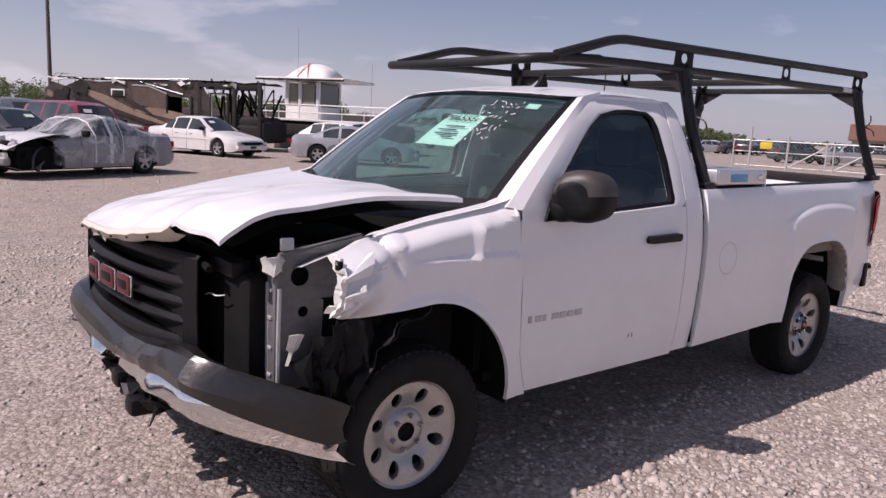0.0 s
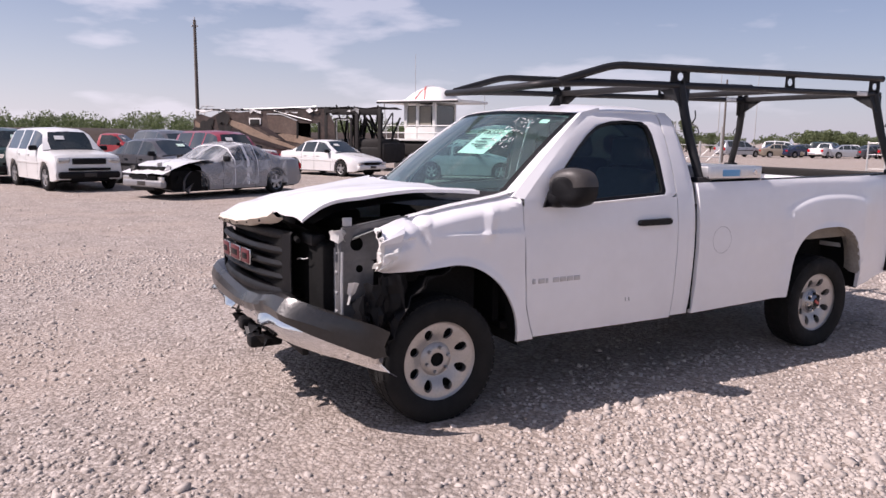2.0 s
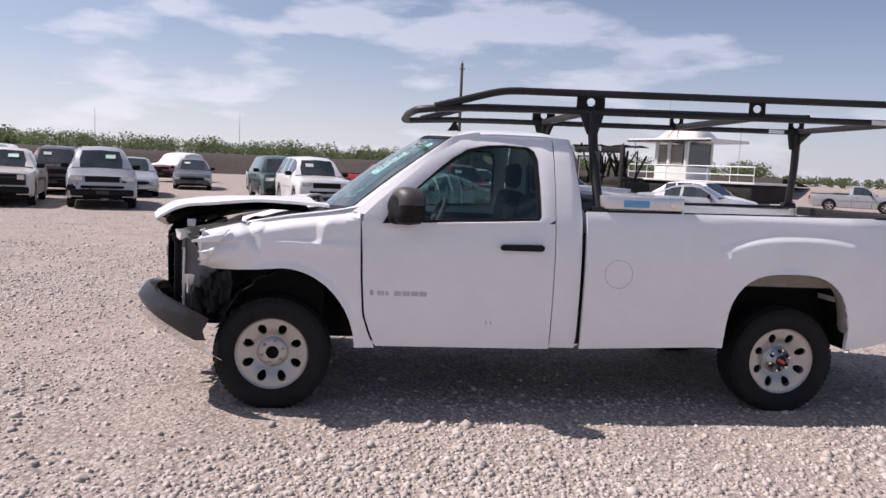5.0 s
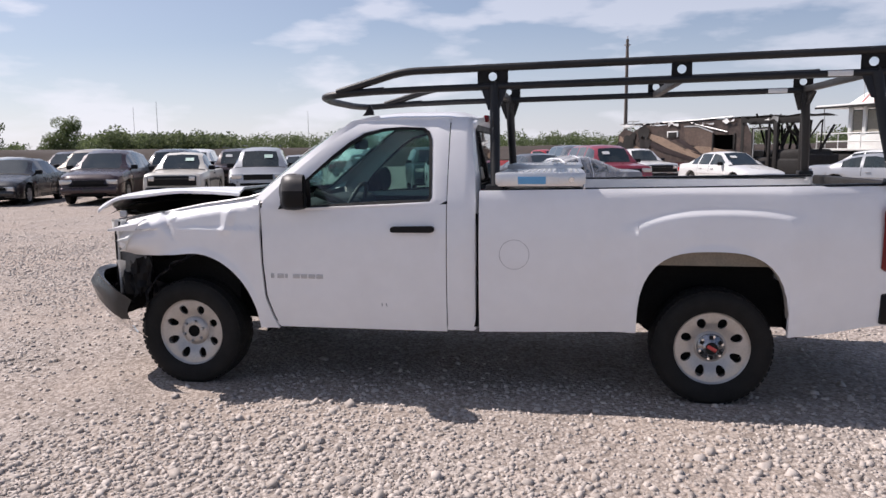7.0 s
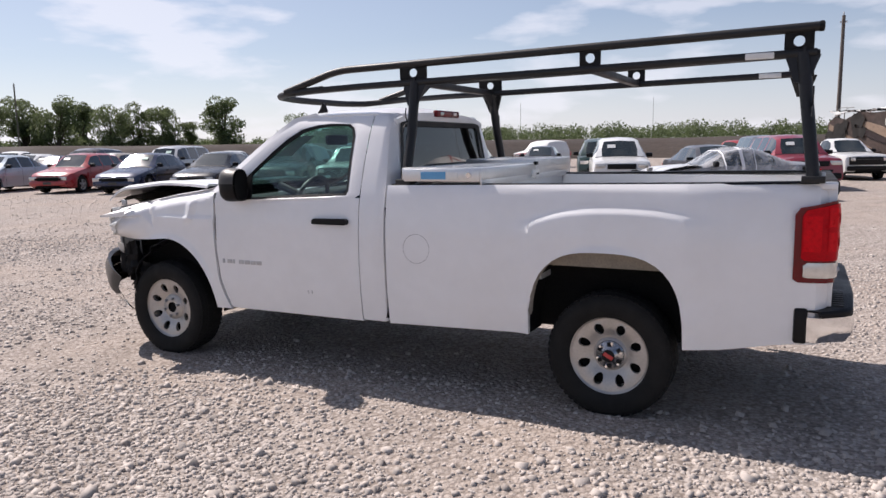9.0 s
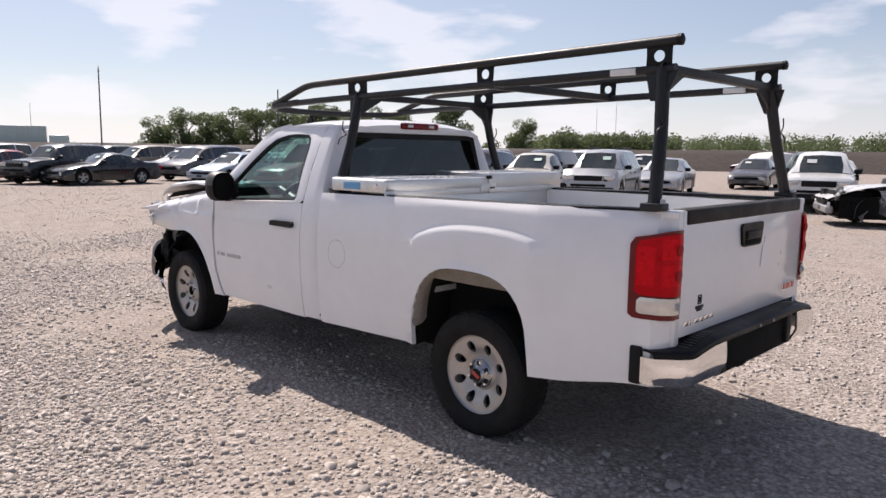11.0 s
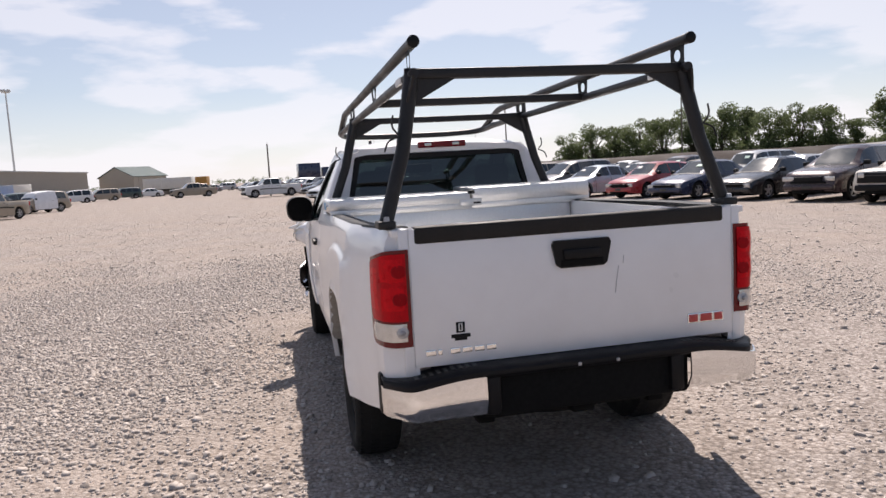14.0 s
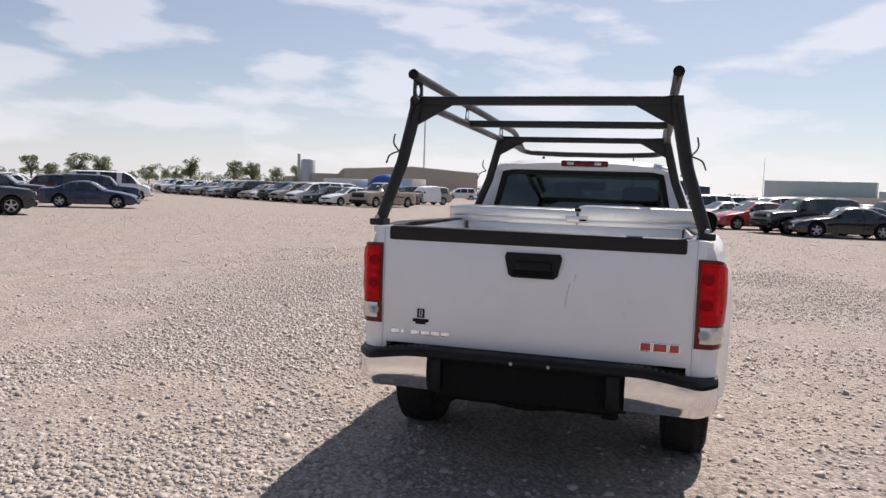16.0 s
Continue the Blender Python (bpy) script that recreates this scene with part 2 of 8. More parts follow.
def add_box(bm, lo, hi, bevel=0.0, m=None, seg=2):
    made = bmesh.ops.create_cube(bm, size=1.0)["verts"]
    size = [h - l for l, h in zip(lo, hi)]
    mid = [(h + l) / 2 for l, h in zip(lo, hi)]
    for v in made:
        v.co = Vector([c * s + o for c, s, o in zip(v.co, size, mid)])
    if bevel:
        es = list({e for v in made for e in v.link_edges})
        res = bmesh.ops.bevel(bm, geom=es, offset=min(bevel, 0.45 * min(abs(s) for s in size)), segments=seg, affect="EDGES", profile=0.5)
        made = list({v for f in res["faces"] for v in f.verts} | {v for v in made if v.is_valid})
    if m is not None:
        for v in made:
            v.co = m @ v.co
    return bm


def box(lo, hi, bevel=0.0, m=None, seg=2):
    return add_box(bmesh.new(), lo, hi, bevel, m, seg)


def add_tube(bm, path, r, seg=12, cap=True, flat=1.0):
    """A round bar swept along a polyline; r may be one radius or one for each point."""
    path = [Vector(p) for p in path]
    rs = r if isinstance(r, (list, tuple)) else [r] * len(path)
    rings = []
    ref = Vector((0, 0, 1))
    for i, p in enumerate(path):
        d = (path[min(i + 1, len(path) - 1)] - path[max(i - 1, 0)]).normalized()
        if abs(d.dot(ref)) > 0.95:
            ref = Vector((0, 1, 0)) if abs(d.y) < 0.9 else Vector((1, 0, 0))
        u = d.cross(ref).normalized()
        v = u.cross(d)
        ref = v
        rings.append([bm.verts.new(p + (u * math.cos(a) + v * math.sin(a) * flat) * rs[i]) for a in (2 * math.pi * k / seg for k in range(seg))])
    for a, b in zip(rings, rings[1:]):
        for k in range(seg):
            bm.faces.new((a[k], a[(k + 1) % seg], b[(k + 1) % seg], b[k]))
    if cap:
        bm.faces.new(rings[0][::-1])
        bm.faces.new(rings[-1])
    return bm


def tube(path, r, seg=12, cap=True, flat=1.0):
    return add_tube(bmesh.new(), path, r, seg, cap, flat)


def bent(path, radius=0.08, steps=5):
    """The polyline with its corners rounded."""
    path = [Vector(p) for p in path]
    out = [path[0]]
    for a, b, c in zip(path, path[1:], path[2:]):
        r = min(radius, (b - a).length * 0.45, (c - b).length * 0.45)
        p, q = b + (a - b).normalized() * r, b + (c - b).normalized() * r
        for k in range(steps + 1):
            t = k / steps
            out.append(p * (1 - t) ** 2 + b * 2 * t * (1 - t) + q * t * t)
    out.append(path[-1])
    return out


def add_lathe(bm, profile, seg=32, axis="y", centre=(0, 0, 0)):
    """A closed turn of (radius, along) points about an axis."""
    c = Vector(centre)
    rings = []
    for r, s in profile:
        ring = []
        for k in range(seg):
            a = 2 * math.pi * k / seg
            p = {"y": (r * math.cos(a), s, r * math.sin(a)), "z": (r * math.cos(a), r * math.sin(a), s), "x": (s, r * math.cos(a), r * math.sin(a))}[axis]
            ring.append(bm.verts.new(c + Vector(p)))
        rings.append(ring)
    for a, b in zip(rings, rings[1:]):
        for k in range(seg):
            bm.faces.new((a[k], a[(k + 1) % seg], b[(k + 1) % seg], b[k]))
    return rings


def lathe(profile, seg=32, axis="y", centre=(0, 0, 0), cap=False):
    bm = bmesh.new()
    rings = add_lathe(bm, profile, seg, axis, centre)
    if cap:
        bm.faces.new(rings[0][::-1])
        bm.faces.new(rings[-1])
    return bm


def prism(outline, depth_vec, thickness_first=False):
    """A flat outline of 3D points pushed out along a vector."""
    bm = bmesh.new()
    a = [bm.verts.new(p) for p in outline]
    b = [bm.verts.new(Vector(p) + Vector(depth_vec)) for p in outline]
    bm.faces.new(a)
    bm.faces.new(b[::-1])
    n = len(a)
    for i in range(n):
        bm.faces.new((a[i], b[i], b[(i + 1) % n], a[(i + 1) % n]))
    return bm


# ---- gravel yard ----
def gravel_mat():
    m = bpy.data.materials.new("gravel_ground")
    m.use_nodes = True
    n, l = m.node_tree.nodes, m.node_tree.links
    b = n["Principled BSDF"]
    tc = n.new("ShaderNodeTexCoord")

    def noise_tex(scale, detail=4.0, rough=0.55):
        t = n.new("ShaderNodeTexNoise")
        t.inputs["Scale"].default_value, t.inputs["Detail"].default_value, t.inputs["Roughness"].default_value = scale, detail, rough
        l.new(tc.outputs["Object"], t.inputs["Vector"])
        return t.outputs["Fac"]

    def ramp(fac, stops):
        r = n.new("ShaderNodeValToRGB")
        while len(r.color_ramp.elements) < len(stops):
            r.color_ramp.elements.new(0.5)
        for e, (p, c) in zip(r.color_ramp.elements, stops):
            e.position, e.color = p, (*c, 1)
        l.new(fac, r.inputs[0])
        return r.outputs[0]

    def mix(fac, a, c, mode="MIX"):
        x = n.new("ShaderNodeMix")
        x.data_type, x.blend_type = "RGBA", mode
        if isinstance(fac, float):
            x.inputs[0].default_value = fac
        else:
            l.new(fac, x.inputs[0])
        l.new(a, x.inputs[6])
        l.new(c, x.inputs[7])
        return x.outputs[2]

    voro = n.new("ShaderNodeTexVoronoi")
    voro.inputs["Scale"].default_value = 38
    l.new(tc.outputs["Object"], voro.inputs["Vector"])
    voro2 = n.new("ShaderNodeTexVoronoi")
    voro2.inputs["Scale"].default_value = 95
    l.new(tc.outputs["Object"], voro2.inputs["Vector"])
    sep = n.new("ShaderNodeSeparateColor")
    l.new(voro.outputs["Color"], sep.inputs[0])
    stone = ramp(sep.outputs[0], [(0.0, (0.265, 0.229, 0.204)), (0.45, (0.37, 0.323, 0.291)), (0.8, (0.44, 0.389, 0.354)), (1.0, (0.52, 0.465, 0.427))])
    soil = ramp(noise_tex(7.0, 6), [(0.3, (0.370, 0.304, 0.256)), (0.7, (0.45, 0.380, 0.330))])
    # broad damp and trodden streaks
    wear = ramp(noise_tex(1.7, 7, 0.62), [(0.30, (0.82, 0.81, 0.80)), (0.55, (0.97, 0.97, 0.97)), (0.75, (1.06, 1.05, 1.04))])
    patch = ramp(noise_tex(0.42, 5, 0.6), [(0.44, (0, 0, 0)), (0.62, (1, 1, 1))])
    patch_f = n.new("ShaderNodeMath")
    patch_f.operation = "MULTIPLY"
    l.new(patch, patch_f.inputs[0])
    patch_f.inputs[1].default_value = 0.62
    colour = mix(patch_f.outputs[0], stone, soil)
    grain = ramp(noise_tex(13.0, 9, 0.78), [(0.36, (0.74, 0.735, 0.73)), (0.5, (1.0, 1.0, 1.0)), (0.64, (1.14, 1.14, 1.14))])
    # shade in the gaps between stones, multiplied into the colour
    gap_shade = ramp(voro.outputs["Distance"], [(0.0, (1.08, 1.08, 1.08)), (0.45, (1.0, 1.0, 1.0)), (0.75, (0.60, 0.58, 0.56))])
    colour = mix(1.0, mix(0.75, colour, gap_shade, "MULTIPLY"), wear, "MULTIPLY")
    colour = mix(0.55, colour, grain, "MULTIPLY")
    l.new(colour, b.inputs["Base Color"])
    b.inputs["Roughness"].default_value = 0.95
    b.inputs["Specular IOR Level"].default_value = 0.2
    h = n.new("ShaderNodeMath")
    h.operation = "MULTIPLY_ADD"
    l.new(voro.outputs["Distance"], h.inputs[0])
    h.inputs[1].default_value = -1.0
    half_d = n.new("ShaderNodeMath")
    half_d.operation = "MULTIPLY"
    l.new(voro2.outputs["Distance"], half_d.inputs[0])
    half_d.inputs[1].default_value = -0.4
    l.new(half_d.outputs[0], h.inputs[2])
    bp = n.new("ShaderNodeBump")
    bp.inputs["Strength"].default_value, bp.inputs["Distance"].default_value = 0.9, 0.011
    l.new(h.outputs[0], bp.inputs["Height"])
    l.new(bp.outputs[0], b.inputs["Normal"])
    return m


GRAVEL = gravel_mat()
STONE = mat("loose_stone", (0.34, 0.298, 0.268), 0.92, var=0.15, scale=9, spec=0.15, island=0.8, tint2=(0.51, 0.457, 0.416))
bm = bmesh.new()
radii = [0, 3, 6, 10, 16, 26, 45, 80, 140, 260, 500, 1000, 2200]
rings = []
for r in radii[1:]:
    rings.append([bm.verts.new((2 + r * math.cos(2 * math.pi * k / 72), r * math.sin(2 * math.pi * k / 72), 0.0)) for k in range(72)])
bm.faces.new(rings[0])
for a, b in zip(rings, rings[1:]):
    for k in range(72):
        bm.faces.new((a[k], a[(k + 1) % 72], b[(k + 1) % 72], b[k]))
tagged(part("ground", bm, GRAVEL), "pale crushed-limestone gravel yard with tan patches", "ground", kind="structure")


# loose stones: irregular six-sided lumps, denser where the camera passes
def stones():
    rs = np.random.RandomState(5)
    # packed between the walk and the truck, thinning outwards with no edge
    na, nb, nc = 74000, 82000, 42000
    ang, rad = rs.uniform(0, 2 * math.pi, nc), 27.0 * rs.uniform(0, 1, nc) ** 0.9
    rad = rad * (1 + 0.12 * np.sin(3 * ang + 1)) * (1 + rs.normal(0, 0.12, nc))
    x = np.concatenate([rs.uniform(-4.5, 8.8, na) + rs.normal(0, 0.7, na), rs.uniform(-8, 11, nb) + rs.normal(0, 1.0, nb), 2.5 + 1.35 * rad * np.cos(ang)])
    y = np.concatenate([rs.uniform(-4.4, -0.9, na) + rs.normal(0, 0.5, na), rs.uniform(-6.5, 6, nb) + rs.normal(0, 1.0, nb), -0.8 + rad * np.sin(ang)])
    n = len(x)
    patchy = np.array([noise.noise(Vector((a * 0.5, b * 0.5, 3.0))) for a, b in zip(x, y)])
    keep = rs.uniform(0, 1, n) < np.clip(0.66 + 1.5 * patchy, 0.10, 1.0)
    under = np.clip(np.hypot(np.clip(np.abs(x - 1.9) - 2.0, 0, 9), np.clip(np.abs(y) - 0.3, 0, 9)) / 2.3, 0.05, 1.0)
    keep &= rs.uniform(0, 1, n) < under
    x, y = x[keep], y[keep]
    n = len(x)
    far_off = np.hypot(x - 2.5, y + 0.8)
    size = 0.0058 * np.exp(rs.normal(0, 0.45, n)) + 0.002 + 0.00035 * np.clip(far_off - 6, 0, 20)
    size = np.minimum(size, 0.023)
    base = np.array([(a, b, c) for a in (-1, 1) for b in (-1, 1) for c in (-1, 1)], float)
    v = np.repeat(base[None], n, 0) * (1 + rs.uniform(-0.34, 0.34, (n, 8, 3)))
    v *= np.stack([size * rs.uniform(0.85, 1.45, n), size * rs.uniform(0.75, 1.1, n), size * rs.uniform(0.5, 0.9, n)], 1)[:, None, :]
    for ax in ((0, 1), (0, 2), (1, 2)):
        a = rs.uniform(-math.pi, math.pi, n) if ax == (0, 1) else rs.uniform(-0.5, 0.5, n)
        c, s = np.cos(a)[:, None], np.sin(a)[:, None]
        p, q = v[:, :, ax[0]].copy(), v[:, :, ax[1]].copy()
        v[:, :, ax[0]], v[:, :, ax[1]] = p * c - q * s, p * s + q * c
    v[:, :, 0] += x[:, None]
    v[:, :, 1] += y[:, None]
    v[:, :, 2] += (size * 0.08)[:, None]
    quads = np.array([(0, 1, 3, 2), (4, 6, 7, 5), (0, 4, 5, 1), (2, 3, 7, 6), (1, 5, 7, 3)])
    f = (quads[None] + 8 * np.arange(n)[:, None, None]).reshape(-1)
    me = bpy.data.meshes.new("loose_stones")
    me.vertices.add(8 * n)
    me.vertices.foreach_set("co", v.reshape(-1).astype(np.float32))
    me.loops.add(20 * n)
    me.loops.foreach_set("vertex_index", f.astype(np.int32))
    me.polygons.add(5 * n)
    me.polygons.foreach_set("loop_start", np.arange(0, 20 * n, 4, dtype=np.int32))
    me.update(calc_edges=True)
    me.validate()
    me.materials.append(STONE)
    return tagged(new("loose_stones", me), "loose angular grey limestone chips strewn over the yard", "gravel", kind="stuff")


stones()


# ---- the wrecked pickup: front axle at x = 0, driver's side towards -y ----
TYRE_R, AXLE_Z, REAR_X = 0.362, 0.345, 3.378
truck = thing("pickup_truck", "white single-cab pickup truck with crushed front corner, standing on gravel", "pickup truck")

SIDE = [(0.38, 0.930), (0.45, 0.946), (0.60, 0.964), (0.85, 0.975), (1.02, 0.972), (1.12, 0.962), (1.22, 0.948), (1.29, 0.931), (1.33, 0.902)]
CAB = [(1.16, 0.956), (1.22, 0.943), (1.30, 0.920), (1.45, 0.868), (1.60, 0.805), (1.68, 0.768), (1.73, 0.735), (1.77, 0.685)]


def side_y(z):
    return lerp_table(SIDE, z)


def cab_y(z):
    return lerp_table(CAB, z)


def span(a, b, n):
    return [a + (b - a) * k / n for k in range(n + 1)]


def columns(xs, zlo, zhi, yfun, rows, sgn, th=0.028):
    pts = []
    for x in xs:
        lo, hi = zlo(x), zhi(x)
        pts.append([(x, sgn * yfun(x, lo + (hi - lo) * k / rows), lo + (hi - lo) * k / rows) for k in range(rows + 1)])
    return sheet(pts, lambda p: p - Vector((0, sgn * th, 0)))


def arch(x, cx, rx, z0, rz, flat=2.9):
    """Height of a wheel opening's edge over x, a squared-off curve."""
    u = abs(x - cx) / rx
    return None if u >= 1 else z0 + rz * (1 - u ** flat) ** (1 / flat)


def arch_xs(cx, rx, n=22):
    return [cx - rx * math.cos(math.pi * k / n) for k in range(n + 1)]


# bed sides with the flared wheel opening
ARCH_DUST = mat("dusty_arch_paint", (0.36, 0.33, 0.29), 0.7, var=0.35, scale=5, dust=0.4)


def bed_side(sgn):
    cx, rx, base, rise = 3.353, 0.434, 0.44, 0.508
    xs = sorted(set(span(1.962, cx - rx, 10) + arch_xs(cx, rx) + span(cx + rx, 4.30, 6) + [4.36, 4.41, 4.45, 4.470, 4.480]))

    def zlo(x):
        a = arch(x, cx, rx, base, rise)
        bottom = 0.410 + 0.032 * (x - 1.95) if x < cx else 0.442 + 0.065 * smooth(3.85, 4.40, x)
        return max(bottom, a) if a is not None else bottom

    def zhi(x):
        return 1.302 + 0.033 * (x - 1.95) / 2.5

    def y(x, z):
        v = side_y(z)
        v -= 0.090 * smooth(3.75, 4.36, x)
        v -= 0.15 * smooth(4.36, 4.51, x) ** 2
        v = max(v, 0.756)
        off = (x - 3.42) / (0.57 if x < 3.42 else 0.46)
        ridge = 1.188 - (0.115 if x < 3.42 else 0.055) * abs(off) ** 2.6
        fade = smooth(1.06, 0.84, abs(off))
        v += 0.020 * fade * smooth(0.012, -0.030, z - ridge)
        d = math.hypot((x - cx) / rx, (z - base) / rise) - 1
        v += 0.012 * smooth(0.10, 0.0, d) if d < 0.2 else 0.0
        return v + (0.030 * smooth(2.6, 4.2, x) if sgn > 0 else 0.0)

    bm = columns(xs, zlo, zhi, y, 30, sgn, 0.03)
    ob = part("bed_side", bm, WHITE, truck)
    # wheel-opening lip turned inwards
    lip_bm = bmesh.new()
    rows = []
    for k in range(29):
        a = math.pi * k / 28
        x = cx - (rx - 0.002) * math.cos(a)
        z = arch(x, cx, rx, base, rise) or base
        yy = y(x, z)
        rows.append([(x, sgn * (yy - 0.004), z), (x + 0.004 * math.cos(a), sgn * (yy - 0.05), z - 0.002), (x - 0.006 * math.cos(a), sgn * (yy - 0.10), z + 0.004), (x - 0.020 * math.cos(a), sgn * (yy - 0.15), z + 0.03)])
    add_grid(lip_bm, rows)
    part("arch_lip", lip_bm, ARCH_DUST, ob, "dust-coated inner wheel arch")
    return ob


for s_ in (-1, 1):
    side = bed_side(s_)
    # rail cap and inner wall of the bed
    cap = bmesh.new()
    rows = []
    for x in span(1.975, 4.40, 12):
        z = 1.303 + 0.033 * (x - 1.95) / 2.5
        t_ = 0.088 * smooth(3.75, 4.36, x)
        rows.append([(x, s_ * (0.907 - t_), z - 0.008), (x, s_ * (0.904 - t_), z + 0.002), (x, s_ * (0.897 - t_), z + 0.005), (x, s_ * (0.835 - t_), z + 0.005), (x, s_ * (0.818 - t_), z + 0.002), (x, s_ * (0.815 - t_), z - 0.012)])
    add_grid(cap, rows)
    part("rail_cap", cap, BLACK_PLASTIC, side, "thin black plastic rail cap")
    for x0, x1, z0 in ((1.99, 2.86, 0.78), (2.86, 3.87, 1.035), (3.87, 4.40, 0.78)):
        part("inner_wall", box((x0, min(s_ * 0.80, s_ * 0.82), z0), (x1, max(s_ * 0.80, s_ * 0.82), 1.305)), WHITE, side)
    # bed wheel housing: rounded liner behind the opening
    liner = bmesh.new()
    rows = []
    for k in range(25):
        a = math.pi * k / 24
        x, z = 3.365 - 0.49 * math.cos(a), 0.42 + 0.60 * math.sin(a) ** 0.75
        rows.append([(x, s_ * 0.925, z), (x, s_ * 0.62, z)])
    add_grid(liner, rows)
    fan = [liner.verts.new((3.365 - 0.49 * math.cos(math.pi * k / 24), s_ * 0.62, 0.42 + 0.60 * math.sin(math.pi * k / 24) ** 0.75)) for k in range(25)]
    liner.faces.new(fan)
    part("wheel_housing", liner, LINER, side)
    band = bmesh.new()
    rows = []
    for x in span(2.975, 3.731, 18):
        top = arch(x, 3.353, 0.434, 0.44, 0.508) + 0.01
        rows.append([(x, s_ * 0.905, top), (x, s_ * 0.90, min(top, 0.85))])
    add_grid(band, rows)
    part("housing_flange", band, FLANGE, side, "dust-covered inner flange")

BED_PAINT = mat("scuffed_bed_paint", (0.66, 0.65, 0.63), 0.5, var=0.15, scale=5, dust=0.25)
part("bed_floor", box((1.99, -0.60, 0.74), (4.40, 0.60, 0.78)), BED_PAINT, truck, "scuffed white bed floor")
for s_ in (-1, 1):
    for x0, x1 in ((1.99, 2.94), (3.79, 4.40)):
        part("bed_floor", box((x0, min(s_ * 0.60, s_ * 0.80), 0.74), (x1, max(s_ * 0.60, s_ * 0.80), 0.78)), BED_PAINT, truck)
part("bed_front_wall", box((1.975, -0.80, 0.60), (2.01, 0.80, 1.30), 0.01), WHITE, truck)

# tailgate
gate = part("tailgate", box((4.415, -0.7462, 0.735), (4.487, 0.7802, 1.330), 0.004, seg=2), WHITE, truck)
part("top_cap", box((4.405, -0.722, 1.266), (4.496, 0.735, 1.338), 0.012, seg=3), mat("brown_black_cap", (0.016, 0.014, 0.013), 0.6, var=0.25, scale=8, spec=0.3), gate, "faded black plastic cap")
bez = part("latch_bezel", prism([(4.489, y, z) for y, z in ((-0.105, 1.235), (0.155, 1.235), (0.165, 1.215), (0.145, 1.125), (0.125, 1.112), (-0.075, 1.112), (-0.095, 1.125), (-0.115, 1.215))], (0.014, 0, 0)), BLACK_PLASTIC, gate)
part("latch_handle", box((4.499, -0.065, 1.150), (4.514, 0.115, 1.195), 0.008), BLACK_PLASTIC, bez)
part("latch_recess", box((4.5, -0.075, 1.120), (4.506, 0.125, 1.148), 0.002), DARK, bez)
for y0, w in ((0.545, 0.050), (0.604, 0.064), (0.677, 0.046)):
    part("badge_letter_chrome", box((4.486, y0, 0.800), (4.492, y0 + w + 0.006, 0.845), 0.003), CHROME, gate)
    part("badge_letter", box((4.489, y0 + 0.005, 0.805), (4.495, y0 + w, 0.840), 0.003), RED_BADGE, gate, "red badge bar")
for k in range(6):
    y0 = -0.70 + 0.054 * k
    part("model_badge", box((4.486, y0, 0.783), (4.491, y0 + (0.018 if k == 1 else 0.044), 0.808), 0.003), CHROME, gate, "chrome badge bar")
emblem = bmesh.new()
for lo, hi in (((-0.562, 0.872), (-0.552, 0.918)), ((-0.533, 0.872), (-0.523, 0.918)), ((-0.562, 0.912), (-0.523, 0.918)), ((-0.562, 0.872), (-0.523, 0.878)), ((-0.546, 0.882), (-0.539, 0.908)), ((-0.585, 0.850), (-0.500, 0.866)), ((-0.570, 0.838), (-0.515, 0.850))):
    add_box(emblem, (4.486, lo[0], lo[1]), (4.490, hi[0], hi[1]), 0.001)
part("dealer_emblem", emblem, BLACK_PLASTIC, gate)
part("scratch", tube([(4.4885, 0.205, 1.10), (4.4885, 0.192, 1.03), (4.4885, 0.186, 0.98)], 0.0016, 6), STEEL, gate)
part("scratch", tube([(4.4885, 0.232, 1.145), (4.4885, 0.227, 1.11)], 0.0012, 6), STEEL, gate)

